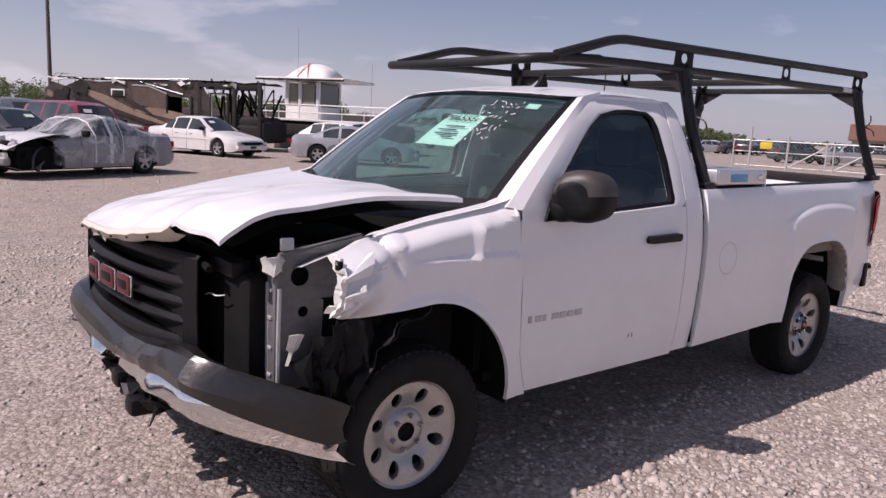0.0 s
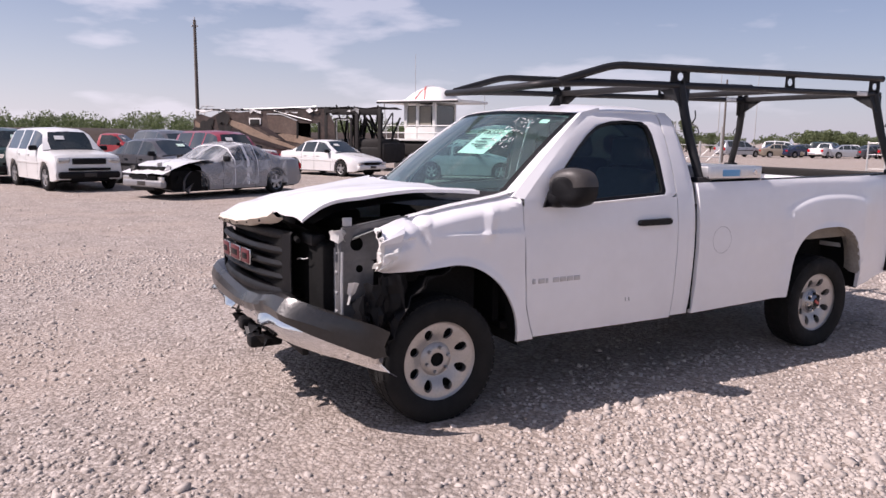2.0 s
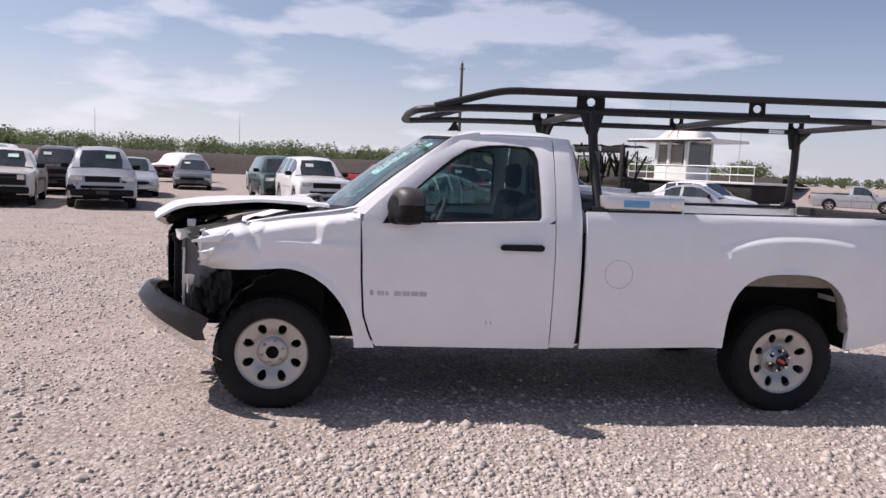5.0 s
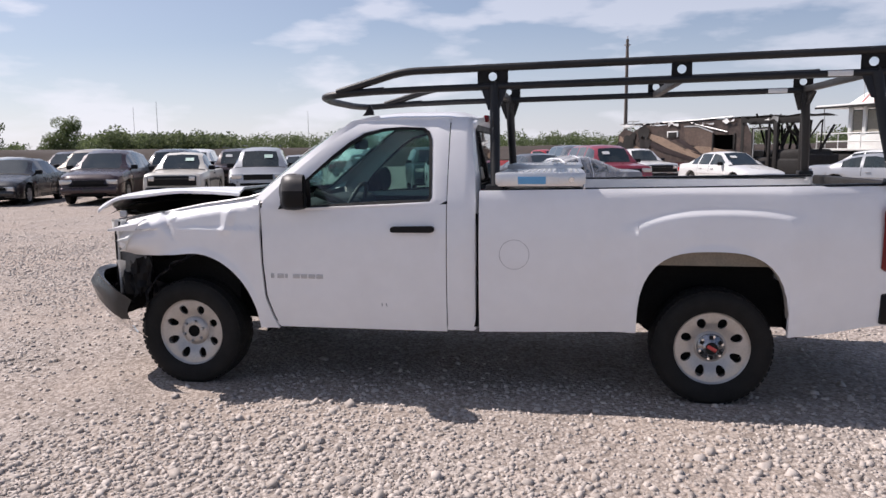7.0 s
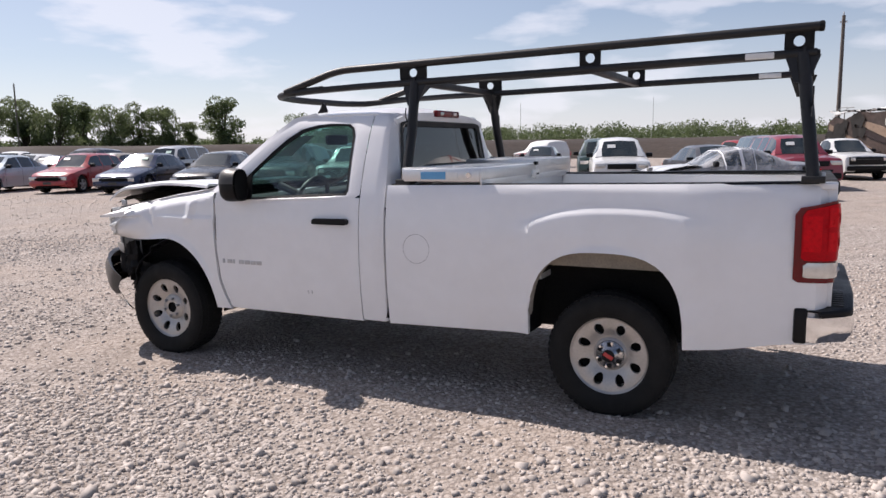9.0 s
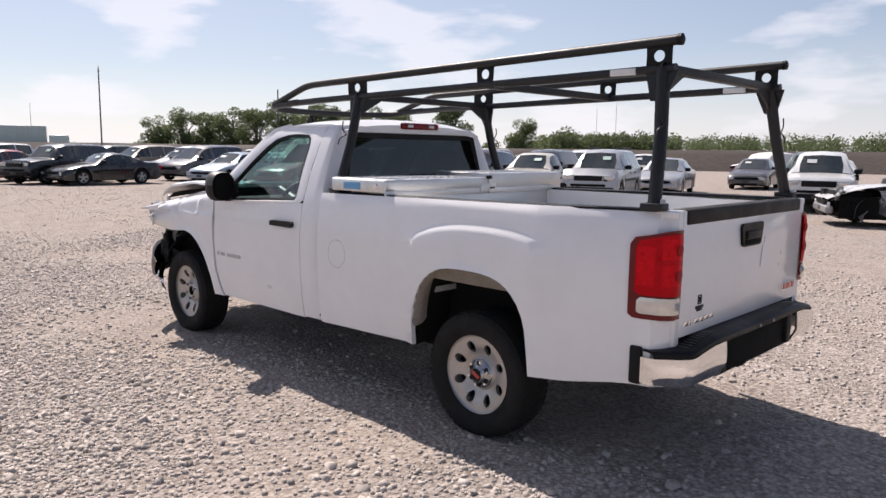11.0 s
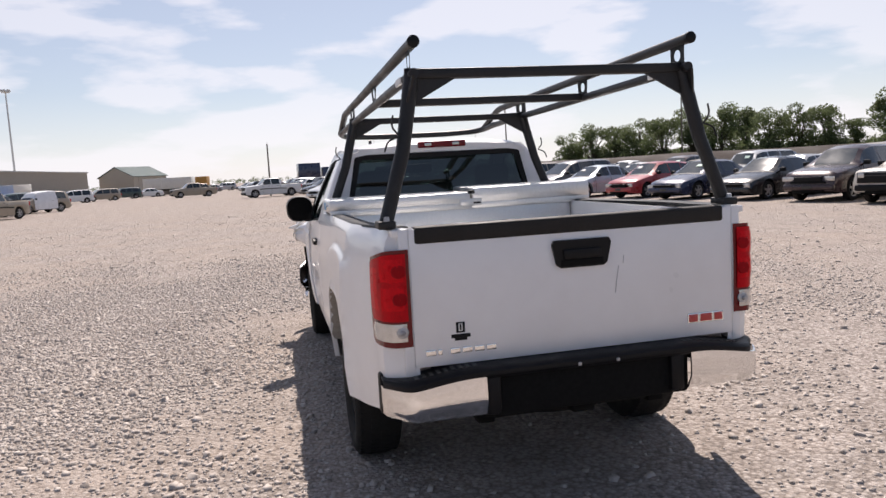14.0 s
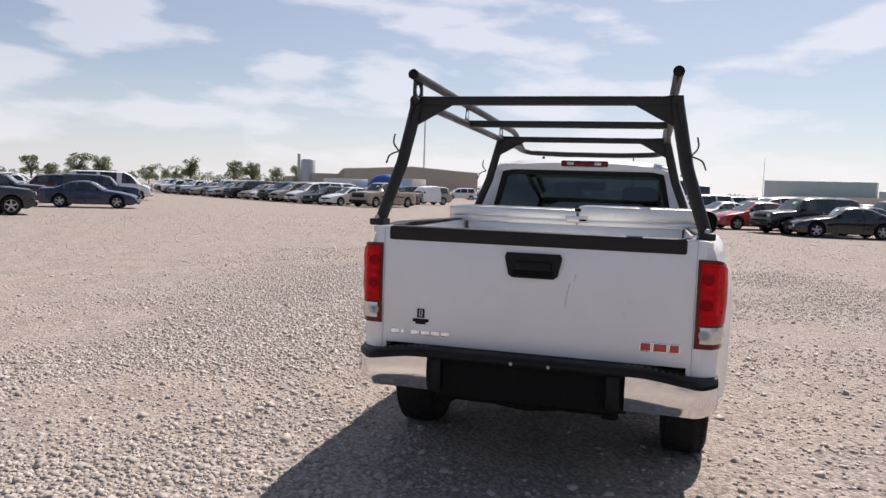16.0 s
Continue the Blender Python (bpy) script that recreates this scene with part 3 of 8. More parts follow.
# corner posts and tail lamps
RED_CELL = mat("bright_red_cell", (0.62, 0.004, 0.010), 0.30, var=0.35, scale=40, spec=0.12)
RED_BULB = mat("red_bulb_lens", (0.30, 0.002, 0.006), 0.4, var=0.2, spec=0.1)
for s_ in (-1, 1):
    wide_ = 0.034 if s_ > 0 else 0.0
    part("corner_post", box((4.40, min(s_ * (0.748 + wide_), s_ * (0.790 + wide_)), 0.70), (4.486, max(s_ * (0.748 + wide_), s_ * (0.790 + wide_)), 1.334), 0.004), WHITE, truck)
    part("corner_cap", box((4.37, min(s_ * (0.752 + wide_), s_ * (0.815 + wide_)), 1.300), (4.482, max(s_ * (0.752 + wide_), s_ * (0.815 + wide_)), 1.331), 0.006), WHITE, truck)
    # added dark plug that stops sun leaking through the rear corner
    part("corner_light_plug", box((4.30, min(s_ * 0.62, s_ * 0.87), 0.600), (4.47, max(s_ * 0.62, s_ * 0.87), 0.620)), DARK, truck)
    # the lamp wraps round the corner: u from the tailgate's edge to its tip on the side
    WRAP_LINE = [(0.0, 4.488, 0.752), (0.19, 4.492, 0.806), (0.33, 4.482, 0.836), (0.50, 4.448, 0.864), (0.73, 4.385, 0.882), (1.0, 4.300, 0.892)]

    def lamp_pt(u, z, out):
        x, y = lerp_table([(q[0], q[1]) for q in WRAP_LINE], u), lerp_table([(q[0], q[2]) for q in WRAP_LINE], u)
        k = smooth(0.2, 0.7, u)
        return (x + out * (1 - 0.8 * k), s_ * (y + wide_ + out * (0.15 + 0.85 * k)), z)

    def lamp_patch(u0, u1, z0, z1, out, corner, slant=0.0):
        """A rounded patch of the lamp's skin; its top falls by slant towards the tip."""
        bm = bmesh.new()
        rows = []
        for v in span(0, 1, 16):
            row = []
            for w in span(0, 1, 14):
                u, t = u0 + (u1 - u0) * w, v
                lo, hi = z0, z1 - slant * smooth(0.25, 1.0, u)
                du, cr = (1 - w) * (u1 - u0) * 0.30, corner
                if u1 - u0 > 0.5 and du < cr:
                    g = cr - math.sqrt(max(0.0, cr * cr - (cr - du) ** 2))
                    lo, hi = lo + g * 0.5, hi - g
                row.append(lamp_pt(u, lo + (hi - lo) * t, out + 0.003 * math.sin(math.pi * t)))
            rows.append(row)
        add_grid(bm, rows)
        return bm

    lamp_ob = part("tail_lamp", lamp_patch(0.0, 1.0, 0.832, 1.248, 0.002, 0.035, 0.035), RED_DARK, truck, "red tail lamp with a clear reversing lens")
    stop = part("stop_lens", lamp_patch(0.05, 0.90, 0.945, 1.232, 0.009, 0.030, 0.035), RED_LENS, lamp_ob)
    part("reversing_lens", lamp_patch(0.08, 0.86, 0.858, 0.935, 0.009, 0.015), CLEAR_LENS, lamp_ob)
    for z0, z1 in ((1.112, 1.212), (0.992, 1.092)):
        part("lens_cell", lamp_patch(0.10, 0.50, z0, z1, 0.0115, 0.02), RED_CELL, stop)
    part("outer_reflector", lamp_patch(0.60, 0.88, 0.99, 1.17, 0.0105, 0.02), RED_CELL, stop)
    part("reversing_bulb", lathe([(0.002, 0.012), (0.008, 0.011), (0.012, 0.004), (0.024, 0.002), (0.028, -0.004)], 18, "x", (4.5005, s_ * (0.797 + wide_), 0.897)), STEEL, lamp_ob, "grey reversing bulb reflector")
    for z0 in (1.158, 1.040):
        part("bulb_reflector", lathe([(0.002, 0.003), (0.016, 0.003), (0.028, 0.0015), (0.032, -0.004)], 18, "x", (4.5035, s_ * (0.800 + wide_), z0)), RED_BULB, stop)

# rear step bumper
bumper = part("rear_bumper", box((4.44, -0.47, 0.50), (4.56, 0.505, 0.70), 0.02), DARK, truck, "black step bumper with chrome ends")


def pad_z(y):
    """The step pad droops towards its ends."""
    return 0.732 - 0.042 * smooth(0.50, 0.88, abs(y))


def pad_x(y):
    return 4.600 - 0.012 * smooth(0.45, 0.75, abs(y)) - 0.15 * smooth(0.74, 0.90, abs(y) - (0.02 if y > 0 else 0)) ** 1.6


rows = []
for y in span(-0.885, 0.91, 40):
    x, z = pad_x(y), pad_z(y)
    back = 4.43 if abs(y) < 0.80 else 4.34
    rows.append([(back, y, z), (x - 0.055, y, z), (x - 0.014, y, z - 0.003), (x, y, z - 0.014), (x + 0.001, y, z - 0.030), (x - 0.008, y, z - 0.040)])
part("step_pad", sheet(rows, lambda p: p - Vector((0.006, 0, 0.008))), BLACK_PLASTIC, bumper)
for k in range(9):
    for s_ in (-1, 1):
        y0 = 0.49 + 0.032 * k
        part("tread_rib", box((4.49, s_ * y0 if s_ > 0 else -y0 - 0.016, pad_z(y0) - 0.001), (4.545, s_ * y0 + (0.016 if s_ > 0 else 0), pad_z(y0) + 0.003)), GREY_PLASTIC, bumper)
for s_ in (-1, 1):
    rows = []
    for w in span(0, 1, 8):
        row = []
        for y in span(0.468, 0.885, 12):
            top, low = pad_z(y) - 0.036, 0.528 - 0.006 * smooth(0.5, 0.9, y)
            z = low + (top - low) * w
            b = 0.006 * math.sin(math.pi * w) - 0.024 * smooth(0.40, 0.0, w)
            row.append((pad_x(s_ * y) + 0.002 + b, s_ * (y + (0.022 if s_ > 0 else 0) + b * 0.4 * smooth(0.75, 0.88, y)), z))
        row.append((4.375, s_ * (0.888 if s_ < 0 else 0.91), 0.530 + (pad_z(0.9) - 0.036 - 0.530) * w))
        rows.append(row)
    part("chrome_end", sheet(rows, lambda p: p - Vector((0.012, 0, 0))), CHROME, bumper, "scuffed chrome bumper end")
    part("end_bracket", box((4.315, min(s_ * 0.845, s_ * 0.893), 0.515), (4.380, max(s_ * 0.845, s_ * 0.893), 0.700), 0.014), BLACK_PLASTIC, bumper)
    part("step_cheek", box((4.50, min(s_ * 0.40, s_ * 0.470), 0.520), (4.585, max(s_ * 0.40, s_ * 0.470), 0.694), 0.015), BLACK_PLASTIC, bumper)
part("plate_recess", box((4.545, -0.30, 0.525), (4.556, 0.34, 0.685), 0.006), DARK, bumper)
part("receiver", box((4.34, -0.045, 0.450), (4.50, 0.065, 0.515), 0.012), DARK, bumper)
for y0 in (-0.055, 0.125):
    part("plate_bolt", box((4.598, y0, 0.696), (4.606, y0 + 0.016, 0.712), 0.004), STEEL, bumper)
part("hitch_beam", tube([(4.36, -0.38, 0.47), (4.36, 0.38, 0.47)], 0.04, 10), DARK, bumper)

# cab lower sides: doors, rear pillars
DOOR_R = 1.757


def gap_x(z):
    """The front gap of the door leans a little and curves back at the sill."""
    return lerp_table([(0.385, 0.642), (0.485, 0.597), (0.61, 0.557), (0.84, 0.541), (1.0, 0.536), (1.25, 0.520)], z)


WIN = [(0.725, 1.190), (1.05, 1.205), (1.40, 1.222), (1.648, 1.236), (1.662, 1.26), (1.655, 1.45), (1.645, 1.62), (1.625, 1.672), (1.585, 1.697), (1.44, 1.703), (1.32, 1.695), (1.20, 1.667), (1.10, 1.607), (1.00, 1.527), (0.90, 1.437), (0.80, 1.345), (0.735, 1.265), (0.715, 1.215)]
FRM = [(0.535, 1.172), (1.05, 1.185), (1.40, 1.198), (1.70, 1.208), (1.757, 1.24), (1.757, 1.45), (1.756, 1.62), (1.754, 1.735), (1.720, 1.764), (1.44, 1.772), (1.29, 1.765), (1.14, 1.730), (1.03, 1.655), (0.93, 1.575), (0.83, 1.490), (0.73, 1.405), (0.638, 1.325), (0.545, 1.235)]

for s_ in (-1, 1):
    pts = []
    for k in range(25):
        u = k / 24
        col = []
        for j in range(23):
            w = j / 22
            z = 0.405 + (1.190 + 0.028 * u - 0.405) * w
            x = gap_x(z) + 0.007 + (DOOR_R - 0.004 - gap_x(z) - 0.004) * u
            y = side_y(z) - 0.012 * smooth(0.30, 0.0, u) * smooth(0.8, 1.15, z)
            y = y + (cab_y(z) - y) * smooth(1.05, 1.20, z)
            col.append((x, s_ * y, z))
        pts.append(col)
    door = part("door", sheet(pts, lambda p: p - Vector((0, s_ * 0.04, 0))), WHITE, truck)
    ring_bm = bmesh.new()
    rows = []
    for (xa, za), (xb, zb) in zip(FRM, WIN):
        ya, yb = cab_y(za), cab_y(zb)
        rows.append([(xa, s_ * ya, za), (xa + (xb - xa) * 0.75, s_ * (ya + (yb - ya) * 0.75 + 0.006), za + (zb - za) * 0.75), (xb, s_ * (yb - 0.002), zb), (xb, s_ * (yb - 0.045), zb)])
    add_grid(ring_bm, rows, close_u=True)
    part("window_frame", ring_bm, WHITE, door)
    seal = bmesh.new()
    rows = []
    cx, cz = 1.25, 1.46
    for xb, zb in WIN:
        d = Vector((cx - xb, cz - zb)).normalized() * 0.020
        rows.append([(xb - d.x * 0.15, s_ * (cab_y(zb) + 0.002), zb - d.y * 0.15), (xb + d.x, s_ * (cab_y(zb + d.y) - 0.006), zb + d.y), (xb + d.x, s_ * (cab_y(zb + d.y) - 0.03), zb + d.y)])
    add_grid(seal, rows, close_u=True)
    part("window_seal", seal, BLACK_PLASTIC, door)
    pane = bmesh.new()
    pane.faces.new([pane.verts.new((xb, s_ * (cab_y(zb) - 0.018), zb)) for xb, zb in WIN])
    bmesh.ops.triangulate(pane, faces=pane.faces)
    p_ob = part("door_pane", pane, DOOR_GLASS, door)
    p_ob.visible_shadow = False
    # handle: a dark pull in a shallow cup
    hy = side_y(1.06)
    part("door_handle", prism([(x, s_ * (hy - 0.004), z) for x, z in ((1.405, 1.048), (1.42, 1.043), (1.665, 1.043), (1.682, 1.052), (1.684, 1.072), (1.668, 1.084), (1.42, 1.080), (1.404, 1.066))], (0, s_ * 0.030, 0)), BLACK_PLASTIC, door)
    for k in range(6):
        x0 = 0.640 + 0.053 * k
        part("model_badge", box((x0, s_ * (side_y(0.75) - 0.003) if s_ > 0 else -side_y(0.75) - 0.004, 0.735), (x0 + (0.018 if k == 1 else 0.046), s_ * (side_y(0.75) + 0.004) if s_ > 0 else -side_y(0.75) + 0.003, 0.764), 0.003), mat("dull_badge", (0.46, 0.46, 0.47), 0.35, metal=0.6) if "dull_badge" not in bpy.data.materials else bpy.data.materials["dull_badge"], door, "dull chrome badge bar")
    part("model_badge", box((0.596, min(s_ * (side_y(0.75) - 0.003), s_ * (side_y(0.75) + 0.004)), 0.735), (0.618, max(s_ * (side_y(0.75) - 0.003), s_ * (side_y(0.75) + 0.004)), 0.767), 0.003), STEEL, door)
    # mirror: a dark shell with a paler cap over its upper half
    def shell_ring(u, scale, a):
        """A point of the mirror's rounded shell: u from nose 0 to rear rim 1."""
        k = scale * lerp_table([(0.0, 0.42), (0.05, 0.66), (0.15, 0.86), (0.35, 0.98), (0.6, 1.0), (1.0, 0.93)], u)
        c, d, e = math.cos(a), math.sin(a), 0.80
        return (0.715 + 0.155 * u + 0.030 * c, s_ * (1.052 + 0.116 * k * math.copysign(abs(c) ** e, c)), 1.300 + 0.114 * k * math.copysign(abs(d) ** e, d))

    us = (0.0, 0.05, 0.15, 0.35, 0.6, 0.8, 1.0)
    mir = bmesh.new()
    add_grid(mir, [[shell_ring(u, 1.0, 2 * math.pi * k / 24) for k in range(25)] for u in us])
    mir.faces.new([mir.verts.new(shell_ring(0.0, 1.0, 2 * math.pi * k / 24)) for k in range(24)])
    bmesh.ops.remove_doubles(mir, verts=mir.verts, dist=0.0004)
    m_ob = part("wing_mirror", mir, BLACK_PLASTIC, truck, "black plastic wing mirror with a brown-grey cap")
    cap = bmesh.new()
    add_grid(cap, [[shell_ring(u, 1.03, math.pi * (0.02 + 0.96 * k / 16)) for k in range(17)] for u in (0.03, 0.05, 0.15, 0.35, 0.6, 0.8, 1.0)])
    part("mirror_cap", cap, GREY_PLASTIC, m_ob, "faded brown-grey mirror cap")
    part("mirror_glass", prism([(lambda p: (p[0] + 0.002, p[1], p[2]))(shell_ring(1.0, 0.93, 2 * math.pi * k / 24)) for k in range(24)], (0.004, 0, 0)), DARK, m_ob)
    part("mirror_arm", box((0.690, min(s_ * 0.925, s_ * 1.04), 1.183), (0.855, max(s_ * 0.925, s_ * 1.04), 1.295), 0.045, seg=4), BLACK_PLASTIC, m_ob)
    part("mirror_sail", prism([(0.66, s_ * 0.960, 1.185), (0.88, s_ * 0.955, 1.20), (0.86, s_ * 0.905, 1.375), (0.80, s_ * 0.915, 1.335), (0.70, s_ * 0.945, 1.255)], (0, s_ * 0.012, 0)), BLACK_PLASTIC, m_ob)

# cab rear shell: from door gap round the corner and across the back
def cab_back_x(z):
    return 1.945 - 0.045 * smooth(1.25, 1.75, z) - 0.03 * smooth(1.70, 1.80, z)


zs = [0.42, 0.55, 0.70, 0.85, 1.0, 1.1, 1.18, 1.25, 1.285, 1.36, 1.44, 1.52, 1.60, 1.66, 1.715, 1.74, 1.755, 1.766]
cols = []
for z in zs:
    yy = side_y(z) + (cab_y(z) - side_y(z)) * smooth(1.08, 1.20, z)
    yy = yy - 0.03 * smooth(1.765, 1.79, z)
    xb = cab_back_x(z)
    row = [(DOOR_R + 0.005, -yy, z), (1.80, -yy, z), (1.86, -yy + 0.002, z), (xb - 0.030, -yy + 0.004, z), (xb - 0.008, -yy + 0.018, z), (xb + 0.002, -yy + 0.055, z)]
    w = 0.74 - 0.10 * smooth(1.25, 1.72, z)
    mids = [(xb + 0.006, w * k / 8, z) for k in range(-8, 9)]
    row = row + mids + [(p[0], -p[1], p[2]) for p in reversed(row)]
    cols.append(row)


def back_hole(i, j):
    return 8 <= i <= 13 and 6 <= j <= 21


part("cab_shell", sheet(cols, lambda p: p - Vector((0.03 if p.x > 1.88 else 0, 0.03 * math.copysign(1, p.y) if abs(p.y) > 0.66 else 0, 0)), back_hole), WHITE, truck)
pane = bmesh.new()
add_grid(pane, [[(cab_back_x(z) - 0.006, w * (0.735 - 0.095 * smooth(1.25, 1.72, z)), z) for w in (-1, -0.5, 0, 0.5, 1)] for z in (1.29, 1.44, 1.58, 1.712)])
rear_pane = part("rear_window", pane, REAR_GLASS, truck)
rear_pane.visible_shadow = False
frame_bm = bmesh.new()
loop = [(-0.735, 1.29), (0.735, 1.29), (0.70, 1.45), (0.648, 1.69), (0.625, 1.712), (-0.625, 1.712), (-0.648, 1.69), (-0.70, 1.45)]
rows = []
for y0, z0 in loop:
    rows.append([(cab_back_x(z0) + 0.012, y0 * 1.012, 1.5 + (z0 - 1.5) * 1.03), (cab_back_x(z0) + 0.010, y0 * 0.95, 1.5 + (z0 - 1.5) * 0.85)])
add_grid(frame_bm, rows, close_u=True)
part("window_surround", frame_bm, BLACK_PLASTIC, rear_pane)

# roof
rows = []
for u in span(0, 1, 18):
    x = 1.099 + (1.915 - 1.099) * u
    zc = 1.766 + 0.060 * smooth(-0.1, 0.40, u) - 0.045 * smooth(0.72, 1.0, u) ** 2
    row = []
    for v in span(-1, 1, 20):
        ye = 0.706
        edge = (0.030 + 0.024 * smooth(0, 0.4, u)) * abs(v) ** 3 + 0.006 * smooth(0.93, 1.0, abs(v))
        bow = 0.135 * (1 - v * v) * smooth(0.45, 0.0, u)
        row.append((x - bow, ye * v, zc - edge))
    rows.append(row)
part("roof", sheet(rows, lambda p: p - Vector((0, 0, 0.035))), WHITE, truck)
part("roof_header", box((1.84, -0.62, 1.715), (1.912, 0.62, 1.770), 0.02), WHITE, truck)
stop_lamp = part("third_stop_lamp", box((1.905, -0.165, 1.752), (1.944, 0.215, 1.800), 0.012, seg=3), RED_DARK, truck, "red high stop lamp with clear cargo lenses")
for y0 in (-0.115, 0.105):
    part("cargo_lens", box((1.94, y0, 1.765), (1.948, y0 + 0.055, 1.788), 0.004), CLEAR_LENS, stop_lamp)
part("antenna_fin", prism([(1.09, -0.435, 1.795), (1.17, -0.435, 1.80), (1.165, -0.435, 1.825), (1.15, -0.435, 1.862), (1.137, -0.435, 1.868), (1.115, -0.435, 1.825)], (0, 0.022, 0)), BLACK_PLASTIC, truck)

# windscreen, front pillars, cowl
def screen(v, w):
    """v across -1..1, w up 0..1"""
    yb, yt = 0.850, 0.706
    y = (yb + (yt - yb) * w) * v
    xb = 0.432 - 0.23 * (1 - v * v)
    xt = 1.099 - 0.135 * (1 - v * v)
    zb = 1.232 - 0.025 * (1 - v * v)
    zt = 1.742 + 0.024 * (1 - v * v)
    bow = 0.010 * math.sin(math.pi * w) + 0.016 * (1 - v * v) * math.sin(math.pi * w)
    return (xb + (xt - xb) * w - bow * 0.6, y, zb + (zt - zb) * w + bow)


pane = bmesh.new()
add_grid(pane, [[screen(v, w) for v in span(-1, 1, 16)] for w in span(0, 1, 10)])
wind = part("windscreen", pane, WINDSHIELD, truck)
wind.visible_shadow = False
edge_bm = bmesh.new()
for v0, v1 in ((-1.0, -0.955), (0.955, 1.0)):
    add_grid(edge_bm, [[(lambda p: (p[0], p[1], p[2] + 0.003))(screen(v, w)) for v in (v0, v1)] for w in span(0, 1, 10)])
add_grid(edge_bm, [[(lambda p: (p[0], p[1], p[2] + 0.003))(screen(v, w)) for v in span(-1, 1, 16)] for w in (0.0, 0.07)])
add_grid(edge_bm, [[(lambda p: (p[0], p[1], p[2] + 0.003))(screen(v, w)) for v in span(-1, 1, 16)] for w in (0.955, 1.0)])
part("black_border", edge_bm, BLACK_PLASTIC, wind)
for s_ in (-1, 1):
    outer = [(0.545, 1.235), (0.638, 1.325), (0.73, 1.405), (0.83, 1.490), (0.93, 1.575), (1.03, 1.655), (1.14, 1.730), (1.29, 1.765)]
    pill = bmesh.new()
    rows = []
    for k, (x, z) in enumerate(outer):
        w = min(1.0, k / 6)
        a, b = Vector((x, s_ * cab_y(z), z)), Vector(screen(s_, w))
        if k == 7:
            b = Vector((1.27, s_ * 0.68, 1.772))
        mid = (a + b) / 2 + Vector((-0.01, s_ * 0.015, 0.014))
        rows.append([a, mid, b + Vector((0, 0, 0.004))])
    add_grid(pill, rows)
    part("front_pillar", pill, WHITE, truck)
cowl = bmesh.new()
add_grid(cowl, [[(screen(v, 0)[0] - d, screen(v, 0)[1] * (1 + d * 0.3), screen(v, 0)[2] + 0.006 - h) for v in span(-1, 1, 16)] for d, h in ((-0.03, -0.01), (0.04, 0.02), (0.16, 0.05))])
part("cowl", cowl, BLACK_PLASTIC, truck)
for y0, y1, o in ((-0.45, 0.05, 0.0), (0.18, 0.62, 0.0)):
    part("wiper", tube([(screen(y0 / 0.755, 0.02)[0] - 0.03, y0, screen(y0 / 0.755, 0.02)[2] + 0.03), (screen(y1 / 0.755, 0.06)[0] - 0.03, y1, screen(y1 / 0.755, 0.06)[2] + 0.025)], 0.012, 8), BLACK_PLASTIC, wind)
notice = bmesh.new()
add_grid(notice, [[(lambda p: (p[0] + 0.02, p[1], p[2] - 0.02))(screen(v, w)) for v in (-0.47, -0.30, -0.13)] for w in (0.48, 0.62, 0.78)])
sheet_ob = part("paper_notice", notice, PAPER, wind, "pale green paper notice")
for k, (w, v0, v1) in enumerate(((0.645, -0.42, -0.25), (0.61, -0.38, -0.22), (0.575, -0.42, -0.22), (0.545, -0.40, -0.30))):
    nb = bmesh.new()
    add_grid(nb, [[(lambda p: (p[0] + 0.012, p[1], p[2] - 0.012))(screen(v, w + d)) for v in (v0, v1)] for d in (-0.006, 0.006)])
    part("print_line", nb, BLACK_PLASTIC, sheet_ob)


def lettering(text, height, origin, right, upward, material, parent, name="number_print"):
    """Flat printed characters as a thin mesh."""
    cu = bpy.data.curves.new(name, "FONT")
    cu.body, cu.size, cu.extrude, cu.resolution_u = text, height, 0.0006, 3
    tmp = bpy.data.objects.new(name, cu)
    me = bpy.data.meshes.new_from_object(tmp)
    bpy.data.objects.remove(tmp)
    bpy.data.curves.remove(cu)
    r, u = Vector(right).normalized(), Vector(upward).normalized()
    m = Matrix((r, u, r.cross(u))).transposed().to_4x4()
    me.transform(Matrix.Translation(origin) @ m)
    me.materials.clear()
    me.materials.append(material)
    ob = new(name, me)
    ob.parent = parent
    return ob


pa, pb, pc = Vector(screen(-0.155, 0.700)), Vector(screen(-0.445, 0.700)), Vector(screen(-0.155, 0.755))
lettering("706555", 0.072, pa + Vector((0.010, 0, -0.010)), pb - pa, pc - pa, BLACK_PLASTIC, sheet_ob)
rng = random.Random(7)
for k in range(42):
    v, w = -0.47 - 0.042 * (k % 6) - 0.02 * rng.random(), 0.90 - 0.058 * (k // 6) - 0.03 * rng.random()
    a, b = screen(v, w), screen(v + rng.uniform(-0.030, 0.012), w + rng.uniform(-0.035, 0.03))
    part("marker_stroke", tube([(a[0] - 0.006, a[1], a[2] + 0.006), (b[0] - 0.006, b[1], b[2] + 0.006)], 0.0022, 5), WHITE_INK, wind)

